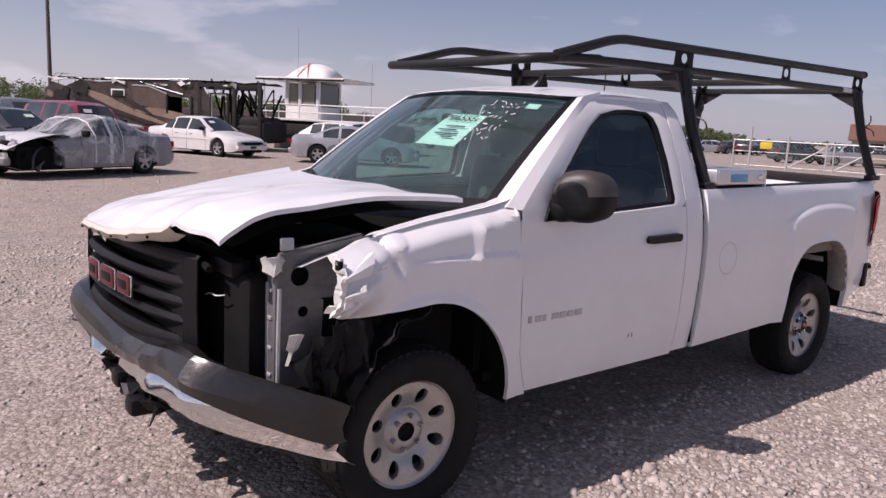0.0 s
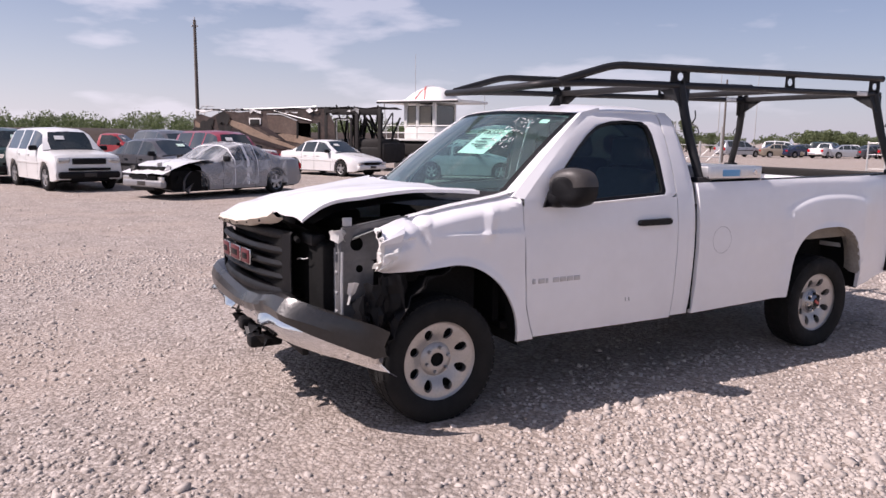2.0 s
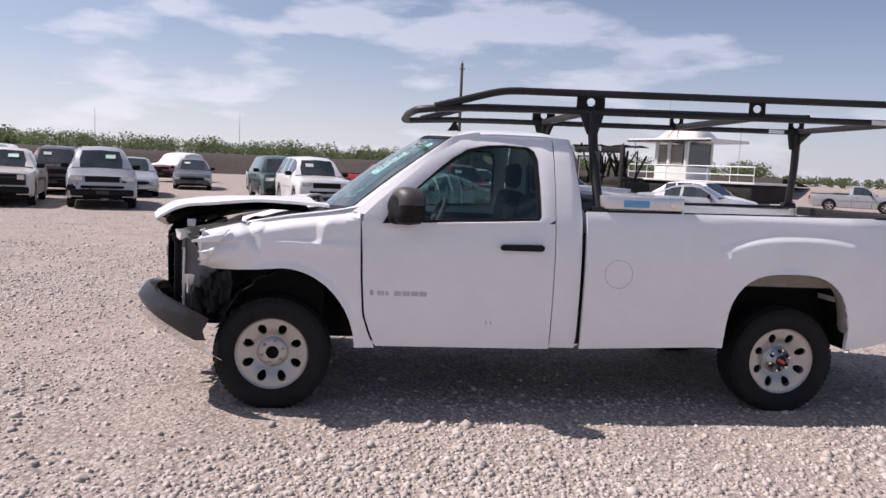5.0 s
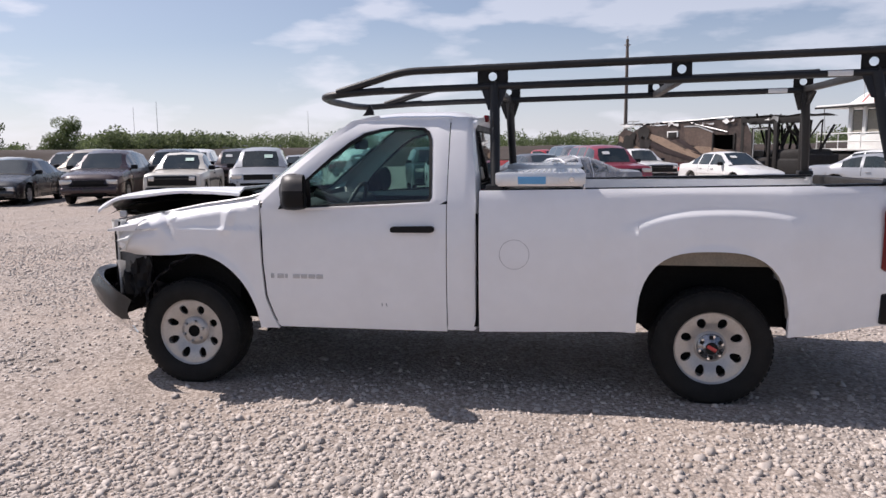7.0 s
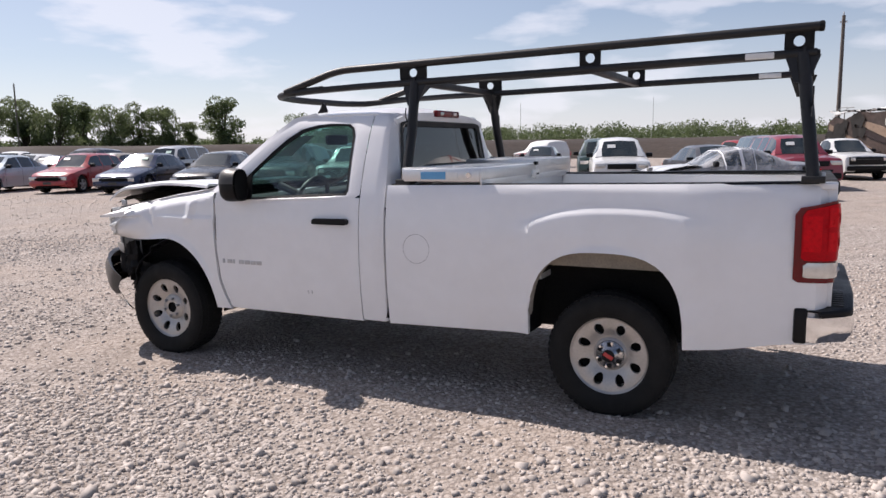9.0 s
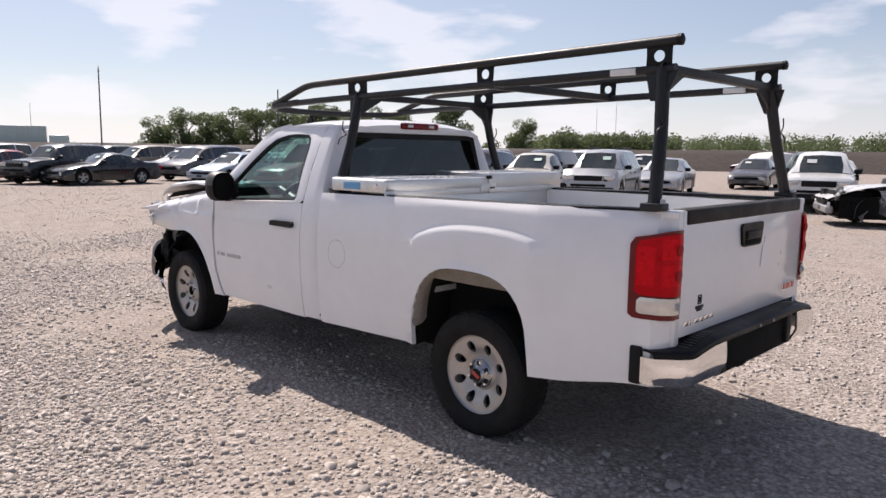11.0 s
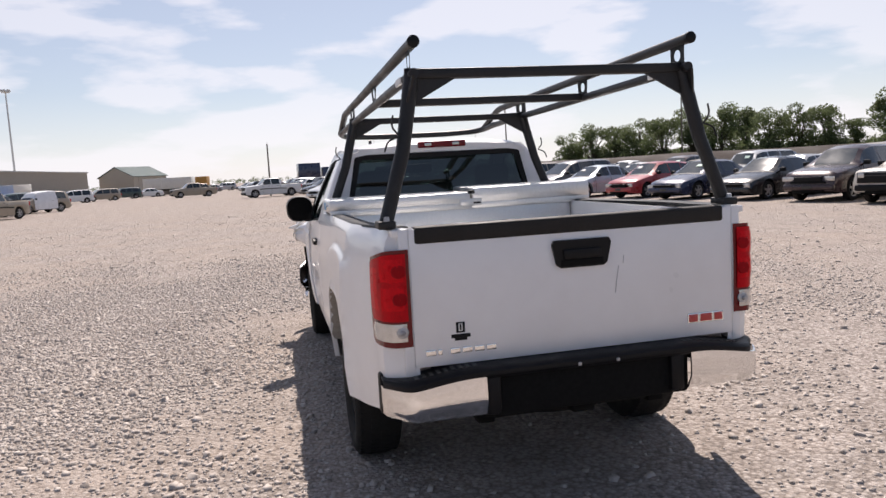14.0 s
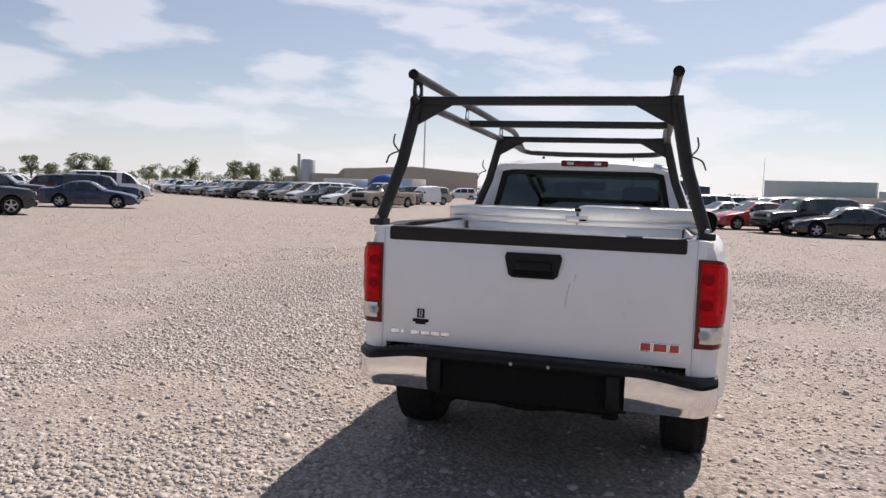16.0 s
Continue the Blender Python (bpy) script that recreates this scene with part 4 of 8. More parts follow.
# inside the cab
part("dashboard", box((0.50, -0.80, 0.85), (0.86, 0.80, 1.20), 0.06, seg=3), SEAT, truck)
part("cab_floor", box((0.60, -0.82, 0.502), (1.93, 0.82, 0.54)), SEAT, truck)
part("firewall", box((0.42, -0.82, 0.50), (0.46, 0.82, 1.18)), DARK, truck)
seat = part("bench_seat", box((1.15, -0.72, 0.60), (1.68, 0.72, 0.86), 0.06, seg=3), SEAT, truck)
for y0 in (-0.47, 0.47):
    part("seat_back", box((1.58, y0 - 0.26, 0.82), (1.74, y0 + 0.26, 1.40), 0.06, Matrix.Translation((1.6, 0, 0.85)) @ Matrix.Rotation(0.16, 4, "Y") @ Matrix.Translation((-1.6, 0, -0.85)), 3), SEAT, seat)
    part("head_rest", box((1.70, y0 - 0.14, 1.405), (1.80, y0 + 0.14, 1.60), 0.045, seg=3), SEAT, seat)
part("seat_back", box((1.62, -0.2, 0.82), (1.74, 0.2, 1.30), 0.05), SEAT, seat)
wheel_bm = bmesh.new()
ring = [Vector((0.0, 0.185 * math.cos(2 * math.pi * k / 24), 0.185 * math.sin(2 * math.pi * k / 24))) for k in range(25)]
add_tube(wheel_bm, ring, 0.016, 8, False)
add_tube(wheel_bm, [(0, -0.18, 0), (0, 0.18, 0)], 0.02, 6)
add_tube(wheel_bm, [(0, 0, -0.17), (0, 0, 0.02)], 0.02, 6)
add_tube(wheel_bm, [(0, 0, 0), (-0.3, 0, -0.02)], 0.03, 8)
add_box(wheel_bm, (-0.03, -0.07, -0.06), (0.02, 0.07, 0.06), 0.02)
bmesh.ops.transform(wheel_bm, matrix=pose(1.02, -0.46, 1.16, 0, 24, 0), verts=wheel_bm.verts)
part("steering_wheel", wheel_bm, GREY_PLASTIC, truck)
part("rear_view_mirror", box((0.93, -0.13, 1.565), (0.97, 0.15, 1.645), 0.03, seg=3), BLACK_PLASTIC, truck)
part("headlining", box((1.12, -0.66, 1.735), (1.87, 0.66, 1.745)), HEADLINER, truck)

# rocker panels, frame and running gear below
for s_ in (-1, 1):
    part("door_jamb", box((0.50, min(s_ * 0.84, s_ * 0.93), 0.44), (1.98, max(s_ * 0.84, s_ * 0.93), 1.16)), DARK, truck)
    part("rocker", box((0.56, min(s_ * 0.86, s_ * 0.930), 0.412), (1.93, max(s_ * 0.86, s_ * 0.930), 0.44), 0.006), WHITE, truck)
    part("frame_rail", box((-0.62, min(s_ * 0.38, s_ * 0.46), 0.42), (4.40, max(s_ * 0.38, s_ * 0.46), 0.56), 0.01), DARK, truck)
part("under_floor", box((0.45, -0.86, 0.46), (1.96, 0.86, 0.50)), DARK, truck)
part("fuel_tank", box((2.02, -0.72, 0.36), (2.85, -0.44, 0.66), 0.05), DARK, truck)
part("rear_axle", tube([(REAR_X, -0.75, AXLE_Z), (REAR_X, 0.75, AXLE_Z)], 0.05, 10), DARK, truck)
part("differential", lathe([(0.01, -0.16), (0.09, -0.13), (0.15, 0), (0.09, 0.13), (0.01, 0.16)], 16, "y", (REAR_X, 0, AXLE_Z)), DARK, truck)
part("exhaust_pipe", tube([(1.8, 0.55, 0.42), (3.0, 0.60, 0.44), (3.5, 0.62, 0.60), (3.9, 0.62, 0.50)], 0.03, 8), DARK, truck)
part("spare_wheel", lathe([(0.05, -0.06), (0.20, -0.08), (0.33, -0.09), (0.355, 0.0), (0.33, 0.09), (0.20, 0.08), (0.05, 0.06)], 28, "z", (4.02, 0.0, 0.50)), LINER, truck)
part("front_axle_beam", tube([(0.0, -0.72, AXLE_Z), (0.0, 0.72, AXLE_Z)], 0.05, 8), DARK, truck)
part("engine_block", box((-0.35, -0.42, 0.45), (0.40, 0.42, 1.02), 0.08), DARK, truck)

for x0 in (1.335, 1.365):
    part("scuff", tube([(x0, -(side_y(0.585) + 0.001), 0.585), (x0 + 0.004, -(side_y(0.565) + 0.001), 0.563)], 0.003, 6), STEEL, truck)
st = bmesh.new()
add_grid(st, [[(lambda p: (p[0] + 0.006, p[1], p[2] - 0.006))(screen(v, w)) for v in (-0.80, -0.71)] for w in (0.86, 0.91)])
part("inspection_sticker", st, PAPER, wind, "small pale green sticker")

# fuel door: a flat grey ring on the bed side, painted as its seam's shadow
seam = bmesh.new()
fz = 0.912
rows = []
for k in range(33):
    a = 2 * math.pi * k / 32
    rows.append([(2.182 + r * math.cos(a), -(side_y(fz + r * math.sin(a)) + 0.0015), fz + r * math.sin(a)) for r in (0.0900, 0.0928)])
add_grid(seam, rows)
part("fuel_door_seam", seam, mat("seam_shadow_grey", (0.36, 0.36, 0.37), 0.6), truck)


# wheels
def wheel(x, sgn, cap):
    w = new("wheel")
    w.parent = truck
    w.empty_display_size = 0.1
    w.matrix_basis = pose(x, sgn * (0.818 if cap else 0.852), AXLE_Z, 0, 0, 0 if sgn < 0 else 180)
    o = -1.0  # outer face towards -y in the wheel's own axes
    T = TYRE_R
    tyre = part("tyre", lathe([(0.225, -0.095), (0.240, -0.112), (0.275, -0.124), (0.315, -0.126), (0.338, -0.116), (T - 0.011, -0.098), (T - 0.002, -0.06), (T, 0.0), (T - 0.002, 0.06), (T - 0.011, 0.098), (0.338, 0.116), (0.30, 0.126), (0.24, 0.112), (0.225, 0.095)], 56), RUBBER, w)
    tread = bmesh.new()
    for k in range(56):
        a = 2 * math.pi * k / 56
        for y0, y1, off in ((-0.105, -0.060, 0.0), (-0.050, -0.005, 0.5), (0.005, 0.050, 0.0), (0.060, 0.105, 0.5)):
            m = Matrix.Rotation(a + off * 2 * math.pi / 56, 4, "Y")
            dr = 0.005 if abs(y0 + y1) < 0.1 else -0.003
            add_box(tread, (-0.014, y0, T - 0.016 - (0.006 - dr)), (0.014, y1, T + dr - 0.004), 0.0, m)
    part("tread", tread, RUBBER, tyre)
    rim = part("rim", lathe([(0.236, -0.100), (0.240, -0.092), (0.230, -0.080), (0.214, -0.074), (0.206, -0.055), (0.205, 0.08)], 48), RIM, w, "dusty silver-painted steel rim")

    def face_y(r):
        return lerp_table([(0.0, -0.060), (0.055, -0.062), (0.085, -0.058), (0.095, -0.040), (0.110, -0.044), (0.15, -0.066), (0.19, -0.078), (0.206, -0.074), (0.216, -0.080)], r)

    disc = bmesh.new()
    n = 24
    for k in range(8):
        mid = 2 * math.pi * (k + 0.5) / 8
        inner, outer_ring, back = [], [], []
        for q in range(n):
            a = 2 * math.pi * q / n
            hr, ht = 0.158 + 0.034 * math.sin(a), 0.026 * math.cos(a) / 0.158
            inner.append(Vector((hr * math.cos(mid + ht), 0, hr * math.sin(mid + ht))))
            ca, sa = math.cos(a), math.sin(a)
            big = max(abs(ca), abs(sa))
            br, bt = 0.161 + 0.055 * sa / big, (math.pi / 8) * ca / big
            outer_ring.append(Vector((br * math.cos(mid + bt), 0, br * math.sin(mid + bt))))
        vi = [disc.verts.new((p.x, face_y(math.hypot(p.x, p.z)), p.z)) for p in inner]
        vb = [disc.verts.new((p.x, face_y(math.hypot(p.x, p.z)) + 0.022, p.z)) for p in inner]
        vm = [disc.verts.new((p.x, face_y(math.hypot(p.x, p.z)), p.z)) for p in [(a * 0.5 + b * 0.5) for a, b in zip(inner, outer_ring)]]
        vo = [disc.verts.new((p.x, face_y(math.hypot(p.x, p.z)), p.z)) for p in outer_ring]
        for q in range(n):
            r_ = (q + 1) % n
            disc.faces.new((vb[q], vb[r_], vi[r_], vi[q]))
            disc.faces.new((vi[q], vi[r_], vm[r_], vm[q]))
            disc.faces.new((vm[q], vm[r_], vo[r_], vo[q]))
    add_lathe(disc, [(0.107, face_y(0.107)), (0.098, face_y(0.098)), (0.088, face_y(0.088)), (0.060, face_y(0.06)), (0.040, -0.058), (0.036, -0.03)], 48)
    part("wheel_disc", disc, RIM, rim)
    part("brake_drum", lathe([(0.001, -0.022), (0.19, -0.02), (0.195, 0.05)], 32), DARK, w)
    if cap:
        hub = part("hub_cap", lathe([(0.001, -0.098), (0.028, -0.098), (0.040, -0.092), (0.052, -0.075), (0.075, -0.066), (0.084, -0.055)], 32), mat("dull_hub_chrome", (0.36, 0.36, 0.37), 0.22, metal=0.9, var=0.2, scale=20) if "dull_hub_chrome" not in bpy.data.materials else bpy.data.materials["dull_hub_chrome"], w, "dull chrome centre cap")
        part("cap_recess", lathe([(0.001, -0.0990), (0.034, -0.0988), (0.037, -0.0950)], 24), BLACK_PLASTIC, hub)
        for k in range(6):
            m = Matrix.Rotation(2 * math.pi * k / 6, 4, "Y")
            part("cap_slot", box((-0.012, -0.079, 0.050), (0.012, -0.062, 0.074), 0.003, m), BLACK_PLASTIC, hub)
        part("cap_emblem", box((-0.030, -0.1015, -0.011), (0.030, -0.0985, 0.011), 0.003, Matrix.Rotation(0.5, 4, "Y")), RED_BADGE, hub)
    else:
        part("hub_bore", lathe([(0.001, -0.045), (0.036, -0.046), (0.040, -0.060)], 20), DARK, w)
    for k in range(6):
        a = 2 * math.pi * k / 6 + 0.3
        part("lug_nut", lathe([(0.001, -0.082), (0.008, -0.082), (0.0105, -0.078), (0.0105, -0.055)], 6, "y", (0.070 * math.cos(a), 0, 0.070 * math.sin(a))), STEEL if not cap else CHROME, w)
    return w


for s_ in (-1, 1):
    wheel(0.0, s_, False)
    wheel(REAR_X, s_, True)


# ---- the damaged front ----
def crumple(x, y, z, amp, scale, seed=0.0):
    return amp * noise.noise(Vector((x * scale + seed, y * scale, z * scale + seed * 0.7)))


def ridged(x, z, scale, seed):
    return 1 - 2 * abs(noise.noise(Vector((x * scale + seed, 0.3, z * scale))))


# front wings
def wing(sgn, damaged):
    cx, rx, base, rise = 0.062, 0.445, 0.385, 0.505
    x0 = -0.405 if damaged else -0.62
    xs = sorted(set(span(x0, cx - rx, 6) + arch_xs(cx, rx, 40) + span(-0.38, 0.5, 68)))

    def zlo(x):
        a = arch(x, cx, rx, base, rise, 1.95)
        front = 0.875 if damaged else 0.60
        if a is None:
            return 0.395 if x > cx else (lerp_table([(-0.41, 0.898), (-0.36, 0.876), (-0.30, 0.862)], x) if damaged else front)
        if damaged and x < 0.0:
            return max(a, lerp_table([(-0.41, 0.898), (-0.36, 0.876), (-0.20, 0.872), (-0.10, 0.876), (0.0, 0.885)], x))
        return a

    def zhi(x):
        return lerp_table([(-0.62, 1.02), (-0.50, 1.075), (-0.40, 1.105), (-0.15, 1.167), (0.10, 1.215), (0.30, 1.243), (0.42, 1.262), (0.50, 1.284), (0.58, 1.312)], x)

    def y(x, z):
        top = zhi(x)
        v = min(side_y(z), side_y(1.05))
        v -= 0.085 * smooth(top - 0.10, top + 0.01, z) ** 1.5
        d = math.hypot((x - cx) / rx, (z - base) / rise) - 1
        if d < 0.2:
            v += 0.012 * smooth(0.10, 0.0, d)
        v += 0.012 * smooth(1.075, 1.045, z) * smooth(-0.1, 0.1, x)
        if damaged:
            v += 0.105 * smooth(-0.10, -0.42, x) * smooth(0.85, 0.96, z) * (1 - 0.5 * smooth(1.06, 1.15, z))
            v -= 0.030 * smooth(0.92, 0.87, z) * smooth(-0.25, -0.40, x)
            # upper facet, proud of the lower one along a sharp fold
            fold = 1.052 + 0.04 * (x + 0.22)
            ridge = lerp_table([(1.04, -0.235), (1.16, -0.305)], z)
            if z > fold:
                v += 0.016 * max(0.0, 1 - (ridge - x) / 0.17 if x < ridge else 1 - (x - ridge) / 0.13) * smooth(1.17, 1.10, z)
            else:
                ridge = lerp_table([(0.88, -0.375), (0.94, -0.325), (1.0, -0.262), (1.05, -0.235)], z)
                v += 0.012 * max(0.0, 1 - (ridge - x) / 0.15 if x < ridge else 1 - (x - ridge) / 0.16)
                v -= 0.028 * smooth(0.06, 0.0, fold - z) * smooth(-0.16, -0.24, x)
            # pressed hollow behind the facets and the crease that runs down from it
            v -= 0.022 * max(0.0, 1 - abs(x + 0.155 - 0.5 * (1.13 - z)) / 0.045) * smooth(1.00, 1.06, z) * smooth(1.18, 1.12, z)
            v += 0.016 * max(0.0, 1 - math.hypot((x + 0.105) / 0.05, (z - 1.14) / 0.04)) ** 0.5
            v -= 0.010 * max(0.0, 1 - abs(x + 0.125 - 0.55 * (1.06 - z)) / 0.016) * smooth(0.95, 1.0, z) * smooth(1.10, 1.05, z)
            v += 0.018 * max(0.0, 1 - abs(x - 0.30 + 0.25 * (1.10 - z)) / 0.055) * smooth(0.99, 1.06, z) * smooth(1.22, 1.14, z)
            v += crumple(x, 0, z, 0.003, 5, 3.0)
        return v

    pts = []
    for x in xs:
        lo, hi = zlo(x), zhi(x)
        col = []
        for k in range(35):
            z = lo + (hi - lo) * k / 34
            col.append((x, sgn * y(x, z), z))
        pts.append(col)
    # rear strip up to the leaning door gap
    for u in (0.5, 1.0):
        col = []
        for k in range(35):
            z = 0.395 + (zhi(0.55) - 0.395) * k / 34
            col.append((0.53 + (gap_x(z) - 0.006 - 0.53) * u, sgn * y(0.55, z), z))
        pts.append(col)
    return sheet(pts, lambda p: p - Vector((0, sgn * 0.02, 0)))


left = part("front_wing", wing(-1, True), WHITE, truck, "creased and torn white wing", 20)
right = part("front_wing", wing(1, False), WHITE, truck)
for s_ in (-1, 1):
    top = bmesh.new()
    add_grid(top, [[(x, s_ * y0, lerp_table([(-0.50, 1.06), (-0.15, 1.165), (0.10, 1.213), (0.30, 1.241), (0.42, 1.260), (0.50, 1.280), (0.58, 1.306)], x) - h) for y0, h in ((0.895, 0.004), (0.84, 0.012), (0.78, 0.05))] for x in span(-0.48, 0.58, 10)])
    part("wing_top", top, WHITE, left if s_ < 0 else right)
    liner = bmesh.new()
    rows = []
    for k in range(25):
        a = math.pi * k / 24
        x, z = 0.08 - 0.455 * math.cos(a), 0.36 + 0.58 * math.sin(a) ** 0.7
        rows.append([(x, s_ * 0.925, z), (x, s_ * 0.50, z)])
    add_grid(liner, rows[6 if s_ < 0 else 0:])
    liner.faces.new([liner.verts.new((0.08 - 0.455 * math.cos(math.pi * k / 24), s_ * 0.50, 0.36 + 0.58 * math.sin(math.pi * k / 24) ** 0.7)) for k in range(25)])
    part("wheel_liner", liner, LINER, truck)

# torn strips and a folded flap at the wing's front edge
rng = random.Random(11)
# the wing's front edge turns inwards in a ragged white band
ret = []
for u in span(0, 1, 18):
    z = 0.898 + 0.215 * u
    j_, k_ = 0.016 * noise.noise(Vector((u * 7, 4.0, 0))), 0.014 * noise.noise(Vector((u * 15, 1.0, 3.0)))
    y0 = lerp_table([(0.898, -1.000), (0.95, -1.070), (1.05, -1.082), (1.10, -1.045), (1.14, -1.015)], z)
    ret.append([(-0.404, y0, z), (-0.418 + j_ + k_, y0 + 0.006, z - 0.006), (-0.400 + j_, y0 + 0.030 - k_, z + 0.004), (-0.412 - j_, y0 + 0.058, z + 0.010 * math.sin(19 * u))])
part("torn_edge", sheet(ret, lambda p: p + Vector((0.005, 0, 0.003))), DENT, left, "ragged torn wing edge", 10)
for top_, low_, tip_ in (((-0.300, -1.078, 1.030), (-0.345, -1.094, 0.960), (-0.415, -1.092, 0.985)), ((-0.340, -1.080, 0.975), (-0.378, -1.050, 0.905), (-0.424, -1.055, 0.908))):
    rows = []
    for u in span(0, 1, 4):
        a, b = Vector(top_).lerp(Vector(tip_), u), Vector(low_).lerp(Vector(tip_), u * 0.97)
        rows.append([a.lerp(b, v) + Vector((0, -0.014 * math.sin(math.pi * v) * (1 - u) + 0.006 * noise.noise(Vector((5 * u, 5 * v, tip_[2] * 9))), 0)) for v in (0, 0.33, 0.66, 1)])
    part("torn_tongue", sheet(rows, lambda p: p + Vector((0.003, 0.006, 0))), DENT, left, "bent tongue of torn metal", 8)
# the upper panel ends in a beak that points out and forwards
rows = []
for u in span(0, 1, 7):
    a, b = Vector((-0.255, -1.015, 1.120)).lerp(Vector((-0.446, -1.136, 1.060)), u), Vector((-0.300, -1.068, 1.050)).lerp(Vector((-0.444, -1.136, 1.052)), u)
    rows.append([a + Vector((0, 0.030 * (1 - u), -0.006)), a, a.lerp(b, 0.5) + Vector((0, -0.012 * (1 - u) - 0.004, 0.006)), b, b + Vector((0.012, 0.030 * (1 - u) + 0.004, 0.004))])
part("folded_beak", sheet(rows, lambda p: p + Vector((0.002, 0.006, -0.004))), WHITE, left, "pointed beak of folded white metal", 14)
part("wing_clip", box((-0.416, -1.052, 1.062), (-0.400, -1.012, 1.116), 0.004), DENT, left)
# black block on the clip's face imitates the dark of an open slot
part("clip_slot_shade", box((-0.419, -1.0545, 1.072), (-0.404, -1.024, 1.106), 0.002), DARK, left)

# exposed inner apron with its holes
def plate_with_hole(x0, x1, z0, z1, hx, hz, hr, y, n=28):
    bm = bmesh.new()
    inner, outer = [], []
    for q in range(n):
        a = 2 * math.pi * q / n
        ca, sa = math.cos(a), math.sin(a)
        inner.append(bm.verts.new((hx + hr * ca, y, hz + hr * sa)))
        big = max(abs(ca), abs(sa))
        ox = hx + (x1 - hx if ca > 0 else hx - x0) * ca / big
        oz = hz + (z1 - hz if sa > 0 else hz - z0) * sa / big
        outer.append(bm.verts.new((ox, y + 0.006 * math.sin(ox * 21 + oz * 13), oz)))
    for q in range(n):
        bm.faces.new((inner[q], inner[(q + 1) % n], outer[(q + 1) % n], outer[q]))
    return bm


apron = part("inner_apron", plate_with_hole(-0.555, -0.18, 0.93, 1.105, -0.455, 1.018, 0.036, -0.842), DARK_PRIMER, truck, "exposed grey inner panel")
part("lower_plate", plate_with_hole(-0.555, -0.36, 0.60, 0.93, -0.44, 0.885, 0.02, -0.842), DARK_PRIMER, apron)
part("front_flange", box((-0.562, -0.866, 0.58), (-0.543, -0.800, 1.06), 0.006), DARK_PRIMER, apron)
part("apron_crown", prism([(-0.50, -0.846, 1.100), (-0.18, -0.870, 1.100), (-0.18, -0.890, 1.162), (-0.30, -0.880, 1.142), (-0.42, -0.862, 1.118)], (0.0, 0.008, 0.0)), DARK_PRIMER, apron)
frayed = []
for u in span(0, 1, 22):
    z = 0.60 + 0.40 * u
    j_ = 0.010 * noise.noise(Vector((u * 14, 2.0, 0))) + 0.010 * (1 - u)
    frayed.append([(-0.564, -0.815, z), (-0.567, -0.800 + 0.5 * j_, z), (-0.565, -0.786 + j_, z + 0.3 * j_)])
part("frayed_edge", sheet(frayed, lambda p: p + Vector((0.003, 0, 0))), PRIMER, apron)
for z in (0.66, 0.76, 0.87, 0.97):
    part("flange_clip", box((-0.569, -0.846, z), (-0.561, -0.818, z + 0.012), 0.002), PRIMER, apron)
part("flange_bead", tube([(-0.548, -0.866, 0.59), (-0.550, -0.870, 0.80), (-0.546, -0.868, 0.985)], 0.008, 8), PRIMER, apron)
part("upper_flange", box((-0.54, -0.858, 1.098), (-0.20, -0.835, 1.108), 0.003, Matrix.Translation((-0.54, 0, 1.1)) @ Matrix.Rotation(-0.16, 4, "Y") @ Matrix.Translation((0.54, 0, -1.1))), DARK_PRIMER, apron)
rows = []
for i in range(6):
    u = i / 5
    rows.append([(-0.60 + 0.09 * u + 0.014 * rng.uniform(-1, 1), -0.845 - 0.03 * math.sin(4 * u) + 0.01 * rng.uniform(-1, 1), 1.040 + 0.065 * v + 0.010 * rng.uniform(-1, 1)) for v in (0, 0.4, 0.75, 1)])
part("folded_tab", sheet(rows, lambda p: p + Vector((0.004, 0.008, 0))), DENT, apron)
part("tab_bracket", box((-0.535, -0.855, 1.115), (-0.485, -0.84, 1.16), 0.004), STEEL, apron)
# black block added behind the apron to keep the bay dark
part("apron_dark_fill", box((-0.56, -0.80, 0.50), (0.30, -0.70, 1.08)), DARK, truck)
scrap = []
for u in span(0, 1, 9):
    c = Vector((-0.505, -0.925, 0.828)).lerp(Vector((-0.522, -0.885, 0.705)), u)
    w = (0.030 if u < 0.45 else 0.013) * (1 - 0.5 * u) + 0.006 * noise.noise(Vector((u * 9, 0, 2)))
    scrap.append([c + Vector((-w, 0, 0)), c + Vector((0, -0.012, 0.004)), c + Vector((w, 0.004, -0.006))])
part("hanging_scrap", sheet(scrap, lambda p: p + Vector((0.002, 0.005, 0))), DENT, apron, "hanging scrap of white metal", 10)
# shredded liner plastic below the apron
for k in range(9):
    x, z = -0.50 + 0.035 * k, 0.74 + 0.02 * math.sin(k * 2.1) - 0.01 * k
    rows = []
    for i in range(4):
        u = i / 3
        rows.append([(x + 0.07 * u + 0.02 * rng.uniform(-1, 1), -0.90 - 0.05 * math.sin(3 * u + k) + 0.025 * rng.uniform(-1, 1), z - 0.13 * v + 0.03 * rng.uniform(-1, 1)) for v in (0, 0.5, 1)])
    part("shredded_liner", sheet(rows, lambda p: p + Vector((0.003, 0.004, 0))), BLACK_PLASTIC, truck)

